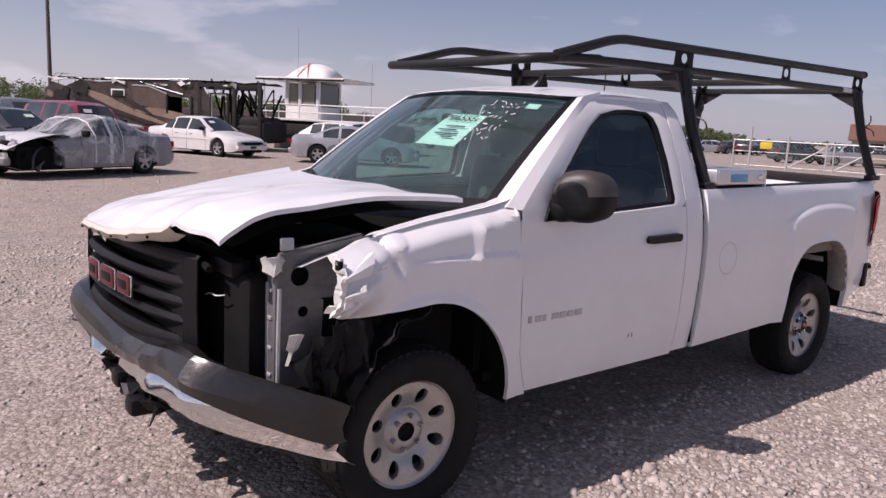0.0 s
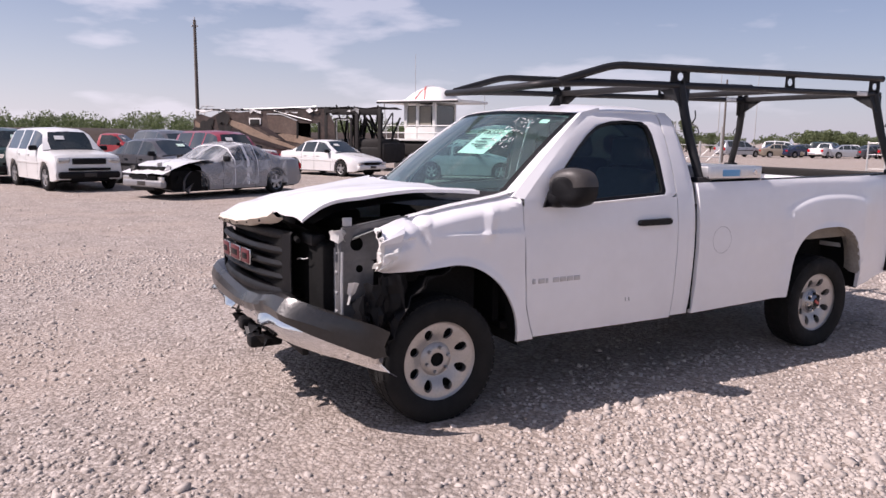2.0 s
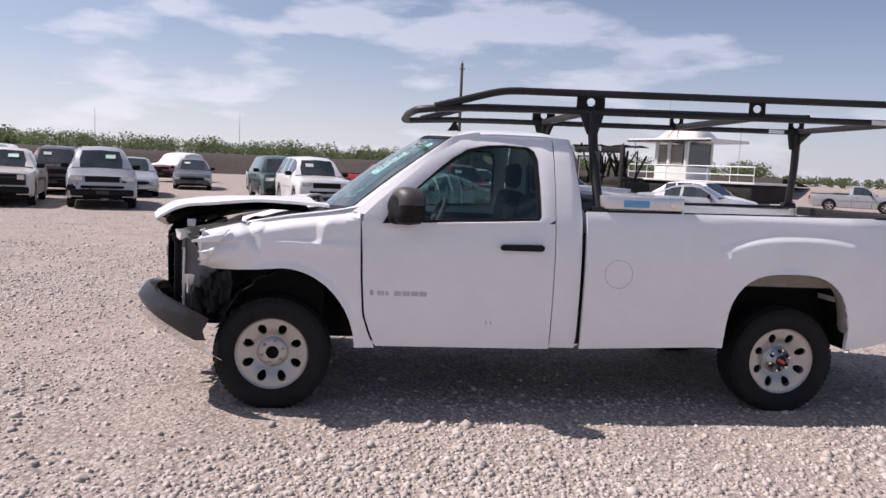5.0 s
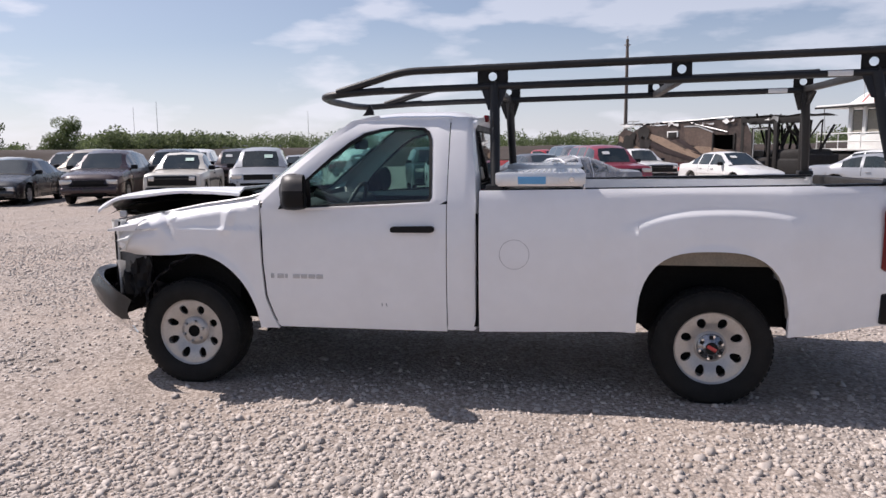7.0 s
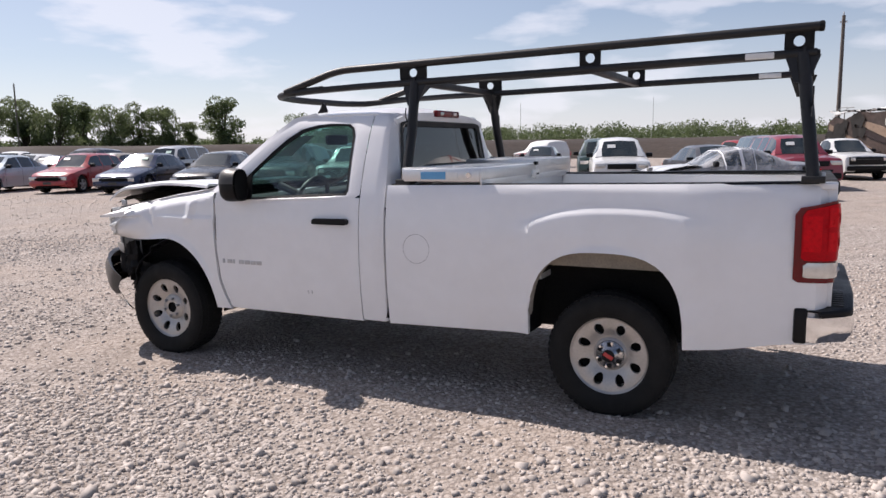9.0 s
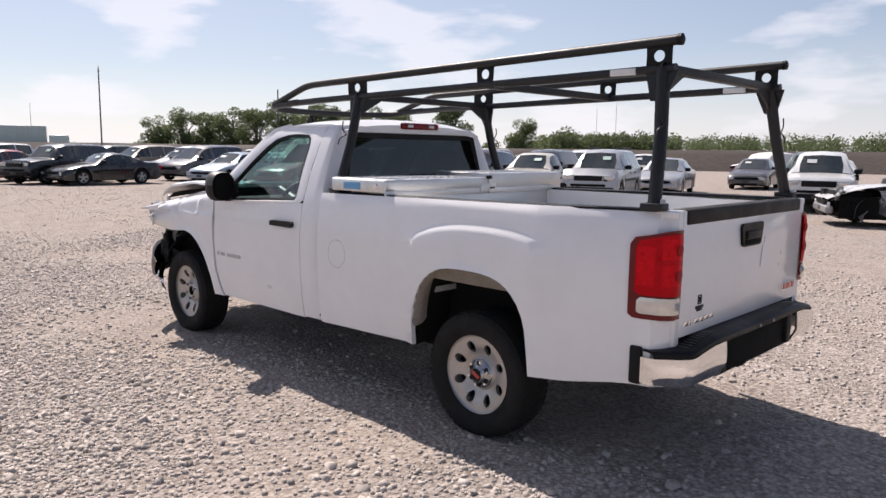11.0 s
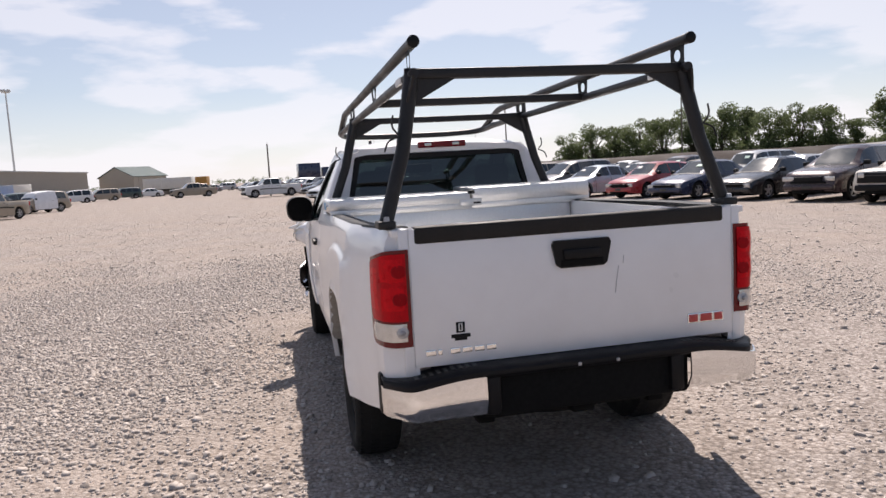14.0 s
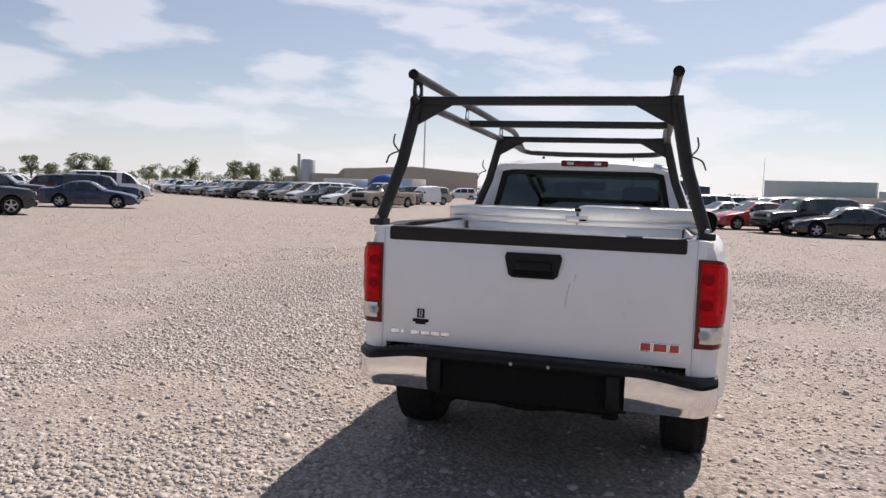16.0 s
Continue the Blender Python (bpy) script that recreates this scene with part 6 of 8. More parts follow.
STYLES = {
    "sedan": dict(L=4.65, W=1.76, front=0.92, base=2.70, R=0.315, belt=0.94, ws=(0.295, 0.435), rw=(0.71, 0.835), side=[(0.335, 0.515), (0.53, 0.675), (0.69, 0.775)],
                  top=[(0, 0.50), (0.012, 0.62), (0.05, 0.72), (0.15, 0.82), (0.275, 0.92), (0.295, 0.95), (0.435, 1.38), (0.52, 1.43), (0.64, 1.42), (0.71, 1.37), (0.835, 1.02), (0.86, 1.0), (0.965, 0.97), (0.99, 0.90), (1, 0.70)]),
    "coupe": dict(L=4.55, W=1.80, front=0.92, base=2.62, R=0.32, belt=0.92, ws=(0.34, 0.47), rw=(0.69, 0.83), side=[(0.39, 0.60), (0.62, 0.74)],
                  top=[(0, 0.48), (0.012, 0.60), (0.06, 0.70), (0.18, 0.82), (0.32, 0.90), (0.34, 0.93), (0.47, 1.30), (0.54, 1.35), (0.63, 1.33), (0.69, 1.28), (0.83, 1.0), (0.86, 0.98), (0.97, 0.96), (0.99, 0.90), (1, 0.70)]),
    "hatch": dict(L=4.25, W=1.70, front=0.85, base=2.60, R=0.31, belt=0.96, ws=(0.285, 0.42), rw=(0.83, 0.955), side=[(0.33, 0.52), (0.535, 0.70), (0.715, 0.83)],
                  top=[(0, 0.52), (0.012, 0.66), (0.05, 0.76), (0.16, 0.86), (0.265, 0.94), (0.285, 0.97), (0.42, 1.40), (0.52, 1.46), (0.70, 1.45), (0.83, 1.39), (0.955, 1.02), (0.985, 0.96), (1, 0.70)]),
    "suv": dict(L=4.70, W=1.80, front=0.88, base=2.80, R=0.36, belt=1.10, ws=(0.275, 0.365), rw=(0.945, 0.985), side=[(0.32, 0.50), (0.52, 0.68), (0.70, 0.90)],
                top=[(0, 0.66), (0.010, 0.90), (0.03, 0.99), (0.14, 1.05), (0.255, 1.09), (0.275, 1.11), (0.365, 1.60), (0.45, 1.69), (0.60, 1.72), (0.88, 1.70), (0.945, 1.62), (0.985, 1.12), (0.99, 1.05), (1, 0.70)]),
    "crossover": dict(L=4.70, W=1.86, front=0.92, base=2.78, R=0.36, belt=1.08, ws=(0.265, 0.40), rw=(0.885, 0.975), side=[(0.315, 0.52), (0.54, 0.71), (0.73, 0.86)],
                      top=[(0, 0.58), (0.012, 0.78), (0.04, 0.90), (0.14, 1.00), (0.245, 1.07), (0.265, 1.09), (0.40, 1.57), (0.50, 1.67), (0.66, 1.67), (0.885, 1.58), (0.975, 1.12), (0.99, 1.0), (1, 0.70)]),
    "minivan": dict(L=4.85, W=1.92, front=0.92, base=2.95, R=0.335, belt=1.05, ws=(0.20, 0.37), rw=(0.93, 0.985), side=[(0.285, 0.46), (0.475, 0.68), (0.70, 0.90)],
                    top=[(0, 0.55), (0.012, 0.74), (0.05, 0.86), (0.18, 1.02), (0.20, 1.05), (0.37, 1.60), (0.47, 1.71), (0.65, 1.75), (0.88, 1.73), (0.93, 1.66), (0.985, 1.08), (0.99, 1.0), (1, 0.68)]),
    "van": dict(L=5.4, W=1.98, front=0.85, base=3.5, R=0.36, belt=1.18, ws=(0.135, 0.26), rw=(0.975, 0.99), side=[(0.20, 0.36), (0.42, 0.62), (0.66, 0.90)],
                top=[(0, 0.60), (0.012, 0.86), (0.04, 1.00), (0.12, 1.15), (0.135, 1.18), (0.26, 1.82), (0.33, 1.98), (0.6, 2.03), (0.94, 2.0), (0.975, 1.93), (0.99, 1.22), (1, 0.68)]),
    "pickup": dict(L=4.95, W=1.76, front=0.88, base=2.95, R=0.345, belt=1.04, ws=(0.285, 0.385), rw=(0.545, 0.562), side=[(0.335, 0.525)],
                   top=[(0, 0.70), (0.008, 0.90), (0.025, 0.965), (0.15, 1.0), (0.265, 1.03), (0.285, 1.06), (0.385, 1.50), (0.43, 1.57), (0.52, 1.57), (0.545, 1.52), (0.562, 1.06), (0.567, 1.03), (0.992, 1.03), (1, 0.80)]),
    "fullpickup": dict(L=5.6, W=1.98, front=0.95, base=3.55, R=0.385, belt=1.22, ws=(0.275, 0.365), rw=(0.62, 0.637), side=[(0.32, 0.45), (0.465, 0.605)],
                       top=[(0, 0.70), (0.010, 0.98), (0.03, 1.10), (0.15, 1.17), (0.255, 1.21), (0.275, 1.24), (0.365, 1.76), (0.41, 1.84), (0.59, 1.84), (0.62, 1.78), (0.637, 1.24), (0.642, 1.20), (0.992, 1.20), (1, 0.90)]),
}


def car_wheel(parent, x, y, R, sgn, rim_mat, far=False):
    w = new("wheel")
    w.empty_display_size = 0.1
    w.parent = parent
    w.matrix_basis = pose(x, y, R, 0, 0, 0 if sgn < 0 else 180)
    part("tyre", lathe([(R * 0.62, -0.085), (R * 0.72, -0.10), (R * 0.9, -0.10), (R * 0.98, -0.08), (R, 0), (R * 0.98, 0.08), (R * 0.85, 0.10), (R * 0.62, 0.09)], 16 if far else 24), RUBBER, w)
    disc = bmesh.new()
    add_lathe(disc, [(R * 0.64, -0.092), (R * 0.60, -0.085), (R * 0.58, -0.06), (R * 0.57, 0.05)], 14 if far else 22)
    n = 5
    for k in range(n):
        m = Matrix.Rotation(2 * math.pi * k / n, 4, "Y")
        add_box(disc, (-0.035, -0.085, 0.02), (0.035, -0.062, R * 0.59), 0.0, m)
    add_lathe(disc, [(0.001, -0.095), (0.05, -0.092), (0.06, -0.06)], 8 if far else 12)
    part("rim", disc, rim_mat, w)
    if not far:
        part("brake", lathe([(0.001, -0.03), (R * 0.57, -0.028)], 18), DARK, w)
    return w


def make_car(style, paint_mat, label, category, m, grp="", missing=(), name="car", dark_front=False, crushed=0.0, seed=0, roof_rack=False, cut=0.0, far=False):
    st = STYLES[style]
    L, W, R, belt = st["L"], st["W"], st["R"], st["belt"]
    root = thing(name, label, category, m, grp)
    xf = L / 2  # front at +x
    axle = [xf - st["front"], xf - st["front"] - st["base"]]
    clear = 0.20 if R < 0.33 else 0.27
    aR = R + 0.055
    fr = {0.0, 0.006, 0.02, 1.0, 0.994}
    fr.update(p for p, _ in st["top"])
    for a, b in st["side"] + [st["ws"], st["rw"]]:
        fr.update((a, b))
    for ax in axle:
        for k in range(11):
            fr.add((xf - (ax + aR * math.cos(math.pi * k / 10))) / L)
    fl = sorted(f for f in fr if 0 <= f <= 1)
    dense = [fl[0]]
    for f in fl[1:]:
        while f - dense[-1] > 0.045:
            dense.append(dense[-1] + 0.04)
        if f - dense[-1] > 1e-4:
            dense.append(f)
    rnd = random.Random(seed)

    def section(f):
        x = xf - L * f
        T = lerp_table(st["top"], f)
        if crushed:
            T += crushed * smooth(0.30, 0.0, f) * noise.noise(Vector((f * 20, seed, 0))) * 0.6
        nose = 1 - (0.045 if style in ("pickup", "suv", "fullpickup", "van") else 0.13) * smooth(0.09, 0.0, f) ** 1.5 - 0.09 * smooth(0.92, 1.0, f) ** 1.5
        hw = W / 2 * nose
        zb = clear + 0.06 * smooth(0.06, 0.0, f) + 0.08 * smooth(0.95, 1.0, f)
        for ax in axle:
            d = abs(x - ax)
            if d < aR:
                zb = max(zb, R + math.sqrt(max(0.0, aR * aR - d * d)))
        g = smooth(0.0, 0.30, T - belt)
        b = min(belt, T - 0.05)
        wt = hw * (0.86 - 0.17 * smooth(0.0, 0.5, T - belt))
        mid = max(zb + 0.03, (0.56 * b + 0.44 * clear))
        pts = [(hw - 0.10, zb), (hw - 0.015, zb + 0.012), (hw, mid), (hw - 0.006, max(mid + 0.02, b - 0.14)), (hw - 0.045, b)]
        hood = [(hw - 0.12, T - 0.022), (hw * 0.62, T + 0.004), (0.0, T + 0.018)]
        green = [(wt, T - 0.075), (wt - 0.13, T - 0.012), (0.0, T + 0.014)]
        for p, q in zip(hood, green):
            pts.append((p[0] + (q[0] - p[0]) * g, p[1] + (q[1] - p[1]) * g))
        out = []
        for y, z in pts:
            dx = 0.05 * smooth(0.06, 0.0, f) * (y / hw) ** 2 * -1 + 0.05 * smooth(0.96, 1.0, f) * (y / hw) ** 2
            out.append((x + dx, y, max(z, zb)))
        return out

    secs = [section(f) for f in dense]
    body = bmesh.new()
    panes = collections.defaultdict(list)
    lid = {}

    def inside(f, iv, e=1e-4):
        return iv[0] - e <= f <= iv[1] + e

    for sgn in (-1, 1):
        grid = [[body.verts.new((x, sgn * y, z)) for x, y, z in s] for s in secs]
        for i in range(len(secs) - 1):
            fa, fb = dense[i], dense[i + 1]
            for j in range(7):
                quad = (grid[i][j], grid[i + 1][j], grid[i + 1][j + 1], grid[i][j + 1])
                key = None
                if j == 4:
                    for q, iv in enumerate(st["side"]):
                        if inside(fa, iv) and inside(fb, iv):
                            key = ("side_window", sgn, q)
                if j >= 5 and inside(fa, st["ws"]) and inside(fb, st["ws"]) and j == 6:
                    key = ("windscreen", 0, 0)
                if j == 6 and inside(fa, st["rw"]) and inside(fb, st["rw"]):
                    key = ("rear_window", 0, 0)
                if fb <= cut and j > 0:
                    continue
                if key:
                    panes[key].append([v.co.copy() for v in quad])
                else:
                    try:
                        body.faces.new(quad)
                    except ValueError:
                        pass
        if sgn < 0:
            keep = grid
    bmesh.ops.remove_doubles(body, verts=body.verts, dist=0.0006)
    # close nose and tail
    for s in (secs[0], secs[-1]) if not cut else (secs[-1],):
        try:
            loop = [body.verts.new((x, -y, z)) for x, y, z in s] + [body.verts.new((x, y, z)) for x, y, z in reversed(s[:-1])]
            body.faces.new(loop)
        except ValueError:
            pass
    bmesh.ops.remove_doubles(body, verts=body.verts, dist=0.0006)
    part("body", body, paint_mat, root, angle=32)
    for (nm, _, _), quads in panes.items():
        pb = bmesh.new()
        for q in quads:
            vs = [pb.verts.new(p) for p in q]
            try:
                pb.faces.new(vs)
            except ValueError:
                pass
        bmesh.ops.remove_doubles(pb, verts=pb.verts, dist=0.0006)
        if nm in missing:
            pb.free()
            continue
        part(nm, pb, CAR_GLASS, root)
    part("underside", box((-L / 2 + 0.25, -W / 2 + 0.12, clear - 0.02), (L / 2 - 0.25, W / 2 - 0.12, belt - 0.25)), DARK, root)
    if not far:
        part("bench_seat", box((-0.25 * L, -W * 0.36, belt - 0.3), (0.08 * L, W * 0.36, belt + 0.06), 0.05), SEAT, root)
    for ax in axle:
        for sgn in (-1, 1):
            if cut and ax > 0 and sgn > 0:
                continue
            car_wheel(root, ax, sgn * (W / 2 - 0.115), R, sgn, CAR_WHEEL if style not in ("pickup", "van") else RIM, far)
    # shut lines, cowl and side trim that follow the body's skin
    def skin(f, j0, j1, half, out, sgn, nm, mt):
        rows = []
        for ff in (f - half / L, f + half / L):
            sc = section(ff)
            rows.append([(x, sgn * (y + out), z + (out if j > 4 else 0)) for j, (x, y, z) in enumerate(sc) if j0 <= j <= j1])
        sb = bmesh.new()
        add_grid(sb, rows)
        part(nm, sb, mt, root)

    if not far:
        shuts = [st["side"][0][0] - 0.015] + [iv[1] + 0.008 for iv in st["side"][:2 if style not in ("pickup", "coupe") else 1]]
        for sgn in (-1, 1):
            for f in shuts:
                skin(f, 1, 4, 0.006, 0.003, sgn, "door_seam", DARK)
            tb = bmesh.new()
            lo_f, hi_f = (xf - axle[0] + aR + 0.02) / L, (xf - axle[1] - aR - 0.02) / L
            rows = []
            for f in span(lo_f, hi_f, 10):
                sc = section(f)
                x, y, z = sc[2]
                rows.append([(x, sgn * (y + 0.004), z - 0.03), (x, sgn * (y + 0.016), z), (x, sgn * (y + 0.006), z + 0.05)])
            add_grid(tb, rows)
            part("side_moulding", tb, BLACK_PLASTIC if seed % 2 else paint_mat, root)
    cb = bmesh.new()
    rows = []
    for f in (st["ws"][0] - 0.022, st["ws"][0] - 0.004):
        sc = section(f)
        rows.append([(x, y * s_, z + 0.006) for s_, order in ((-1, sc[5:]), (1, sc[5:][::-1])) for x, y, z in order])
    add_grid(cb, rows)
    part("cowl", cb, BLACK_PLASTIC, root)
    # front end
    T0 = lerp_table(st["top"], 0.03)
    gz = T0 - 0.14
    wide = W * 0.24 if style not in ("pickup", "fullpickup") else W * 0.30
    if cut:
        part("bare_engine", box((xf - 0.95, -W * 0.36, 0.32), (xf - 0.15, W * 0.36, 0.78), 0.08, seg=3), DARK, root)
    boxy = style in ("pickup", "fullpickup")
    full = W * 0.40 if style == "pickup" else wide
    part("grille", box((xf - 0.06, -full, gz - (0.24 if boxy else 0.11)), (xf + 0.012, full, gz + 0.05), 0.012), BLACK_PLASTIC, root)
    if boxy:
        part("grille_bar", box((xf, -full * 0.98, gz - 0.05), (xf + 0.024, full * 0.98, gz - 0.02), 0.004), GREY_PLASTIC, root)
    part("front_bumper", box((xf - 0.12, -W * 0.44, clear + 0.09), (xf + 0.045, W * 0.44, clear + 0.27), 0.05, seg=3), paint_mat if style not in ("pickup", "suv", "fullpickup") else BLACK_PLASTIC, root)
    if not far:
        part("lower_intake", box((xf - 0.05, -W * 0.27, clear + 0.03), (xf + 0.03, W * 0.27, clear + 0.10), 0.01), DARK, root)
    if not boxy:
        part("bumper_slot", box((xf - 0.05, -W * 0.30, clear + 0.30), (xf + 0.02, W * 0.30, clear + 0.37), 0.008), DARK, root)
        part("number_plate", box((xf + 0.02, -0.16, clear + 0.14), (xf + 0.05, 0.16, clear + 0.24), 0.003), GREY_PLASTIC, root)
    for sgn in (-1, 1):
        y0, y1 = sorted((sgn * (wide + 0.03), sgn * (W / 2 - 0.10)))
        lamp_m = Matrix.Translation((xf - 0.03, (y0 + y1) / 2, gz)) @ Matrix.Rotation(-sgn * 0.22, 4, "Z")
        hw_ = (y1 - y0) / 2
        if style == "pickup":
            lamp_m = Matrix.Translation((xf + 0.012, sgn * W * 0.335, gz - 0.02))
            hw_ = 0.09
        part("headlamp", box((-0.05, -hw_, -0.075), (0.014, hw_, 0.06), 0.015, lamp_m), CLEAR_LENS, root)
        tz = min(belt - 0.12, lerp_table(st["top"], 0.985) - 0.16)
        tall = 0.10 if style in ("sedan", "coupe", "hatch") else 0.20
        y0, y1 = sorted((sgn * (W / 2 - 0.32), sgn * (W / 2 - 0.085)))
        part("tail_lamp", box((-xf - 0.012, y0, tz - tall), (-xf + 0.08, y1, tz + 0.05), 0.015), RED_LENS, root)
        mx = xf - L * (st["ws"][0] + 0.055)
        y0, y1 = sorted((sgn * (W / 2 - 0.06), sgn * (W / 2 + 0.15)))
        part("wing_mirror", box((mx - 0.05, y0, belt - 0.02), (mx + 0.06, y1, belt + 0.12), 0.035), BLACK_PLASTIC, root)
        for q, iv in enumerate(st["side"][:0 if far else 2 if style not in ("pickup", "coupe") else 1]):
            hx = xf - L * (iv[1] - 0.02)
            y0, y1 = sorted((sgn * (W / 2 - 0.02), sgn * (W / 2 + 0.022)))
            part("door_handle", box((hx, y0, belt - 0.16), (hx + 0.15, y1, belt - 0.125), 0.008), BLACK_PLASTIC if seed % 2 else paint_mat, root)
    part("rear_bumper", box((-xf - 0.045, -W * 0.44, clear + 0.12), (-xf + 0.12, W * 0.44, clear + 0.32), 0.05, seg=3), paint_mat if style not in ("pickup", "fullpickup") else CHROME, root)
    if style in ("pickup", "fullpickup"):
        f0 = st["rw"][1] + 0.02
        top = lerp_table(st["top"], 0.9)
        # flat black slab on the closed bed, standing for a shaded well
        part("bed_well_shade", box((-xf + 0.08, -W / 2 + 0.16, top - 0.02), (xf - L * f0, W / 2 - 0.16, top + 0.022)), DARK, root)
    if roof_rack:
        T = lerp_table(st["top"], 0.6)
        for sgn in (-1, 1):
            part("roof_rail", tube([(xf - L * 0.45, sgn * W * 0.32, T + 0.03), (xf - L * 0.5, sgn * W * 0.32, T + 0.06), (xf - L * 0.82, sgn * W * 0.32, T + 0.06), (xf - L * 0.88, sgn * W * 0.32, T + 0.02)], 0.018, 8), BLACK_PLASTIC, root)
    # sale slip on the windscreen
    a, b = st["ws"]
    f = a + (b - a) * 0.62
    tz = lerp_table(st["top"], f)
    if seed % 3 != 1:
        slope = math.atan2(lerp_table(st["top"], b) - lerp_table(st["top"], a), (b - a) * L)
        ms = Matrix.Translation((xf - L * f + 0.01, W * 0.14 * (1 if seed % 2 else -1), tz + 0.022)) @ Matrix.Rotation(slope, 4, "Y")
        part("sale_slip", box((-0.07, -0.13, -0.001), (0.07, 0.13, 0.003), 0.0, ms), PAPER if seed % 2 else PALE_STICKER, root)
    if dark_front:
        for k in range(22 if cut else 9):
            rows = []
            cx, cy, cz = xf - 0.05 - (1.0 if cut else 0.25) * rnd.random(), W * 0.46 * rnd.uniform(-1, 1), 0.25 + 0.5 * rnd.random()
            for i in range(4):
                rows.append([(cx + 0.10 * rnd.uniform(-1, 1) + 0.06, cy + 0.22 * (i / 3 - 0.5) + 0.03 * rnd.uniform(-1, 1), cz + 0.22 * (v - 0.5) + 0.03 * rnd.uniform(-1, 1)) for v in (0, 0.5, 1)])
            part("torn_panel", sheet(rows, lambda p: p + Vector((-0.01, 0, 0.002))), (DARK, BLACK_PLASTIC, paint_mat)[k % 3], root)
    return root


def at_front_axle(style, x, y, heading):
    """Pose of a car whose front axle stands over (x, y)."""
    st = STYLES[style]
    d = st["L"] / 2 - st["front"]
    h = radians(heading)
    return pose(x - d * math.cos(h), y - d * math.sin(h), 0, 0, 0, heading)


WRAP = bpy.data.materials.new("plastic_film")
WRAP.use_nodes = True
_n, _l = WRAP.node_tree.nodes, WRAP.node_tree.links
_n.clear()
_o, _mx, _tr, _pr = _n.new("ShaderNodeOutputMaterial"), _n.new("ShaderNodeMixShader"), _n.new("ShaderNodeBsdfTransparent"), _n.new("ShaderNodeBsdfPrincipled")
_no, _tc, _mr = _n.new("ShaderNodeTexNoise"), _n.new("ShaderNodeTexCoord"), _n.new("ShaderNodeMapRange")
_no.inputs["Scale"].default_value, _no.inputs["Detail"].default_value, _no.inputs["Distortion"].default_value = 2.2, 5, 1.2
_l.new(_tc.outputs["Object"], _no.inputs["Vector"])
_mr.inputs[1].default_value, _mr.inputs[2].default_value, _mr.inputs[3].default_value, _mr.inputs[4].default_value = 0.40, 0.70, 0.06, 0.66
_l.new(_no.outputs["Fac"], _mr.inputs[0])
_pr.inputs["Base Color"].default_value = (0.74, 0.75, 0.76, 1)
_pr.inputs["Roughness"].default_value = 0.22
_l.new(_mr.outputs[0], _mx.inputs[0])
_l.new(_tr.outputs[0], _mx.inputs[1])
_l.new(_pr.outputs[0], _mx.inputs[2])
_l.new(_mx.outputs[0], _o.inputs[0])


def wrap_over(root, style, f0, f1, mt=None, label="loose clear plastic film"):
    """Plastic film drawn over part of a car from sill to sill."""
    st = STYLES[style]
    L, W = st["L"], st["W"]
    rows = []
    for f in span(f0, f1, 26):
        x = L / 2 - L * f
        T = lerp_table(st["top"], f) + 0.035
        g = smooth(0.0, 0.3, T - st["belt"])
        wt = W / 2 * (0.86 - 0.15 * g)
        prof = [(-W / 2 - 0.03, 0.30), (-W / 2 - 0.04, 0.60), (-W / 2 - 0.02, min(st["belt"], T - 0.04)), (-wt - 0.03, T - 0.06), (-wt * 0.6, T), (0, T + 0.02), (wt * 0.6, T), (wt + 0.03, T - 0.06), (W / 2 + 0.02, min(st["belt"], T - 0.04)), (W / 2 + 0.04, 0.60), (W / 2 + 0.03, 0.30)]
        rows.append([(x + 0.02 * noise.noise(Vector((f * 30, k, 1))), y * (1 + 0.03 * noise.noise(Vector((f * 25, k * 1.3, 5)))), z + 0.03 * noise.noise(Vector((f * 22, k * 0.9, 9)))) for k, (y, z) in enumerate(prof)])
    bm = bmesh.new()
    add_grid(bm, rows)
    return part("plastic_wrap", bm, mt or WRAP, root, label)


ROW = "cars parked in rows"
H = -72
wrapped = make_car("coupe", paint("dull_silver", (0.24, 0.24, 0.25), 0.4, 0.2), "silver coupe, front torn off, wrapped in plastic film", "car", pose(2.35, 15.8, 0, 0, 0, 207), ROW, dark_front=True, crushed=0.5, seed=4, cut=0.24)
wrap_over(wrapped, "coupe", 0.22, 0.86)
BAND = mat("white_wrapping_band", (0.78, 0.78, 0.79), 0.35, var=0.1)
for f, w_ in ((0.54, 0.06), (0.45, 0.022), (0.62, 0.016)):
    st = STYLES["coupe"]
    wrap_over(wrapped, "coupe", f, f + w_ / 3, BAND, "white wrapping band")
fold = bmesh.new()
add_grid(fold, [[(2.3 - 1.5 * u, y, 0.62 + 0.30 * u + 0.10 * math.sin(3 * u) + 0.05 * noise.noise(Vector((u * 4, y * 3, 0)))) for y in span(-0.85, 0.85, 8)] for u in span(0, 1, 8)])
part("loose_bonnet", fold, PAINT["white"], wrapped, "bent pale bonnet")

make_car("sedan", PAINT["white"], "white four-door sedan parked on the gravel", "car", pose(8.8, 24.6, 0, 0, 0, -66), ROW, seed=2)
make_car("coupe", PAINT["silver"], "silver two-door coupe parked by the houseboat", "car", pose(12.6, 19.9, 0, 0, 0, -38), ROW, seed=4)
make_car("hatch", PAINT["white"], "white hatchback parked behind the silver coupe", "car", pose(14.2, 23.0, 0, 0, 0, -60), ROW, seed=1)
make_car("suv", PAINT["white"], "white boxy sport utility with grey bumpers", "car", at_front_axle("suv", -0.9, 18.5, -74), ROW, seed=6)
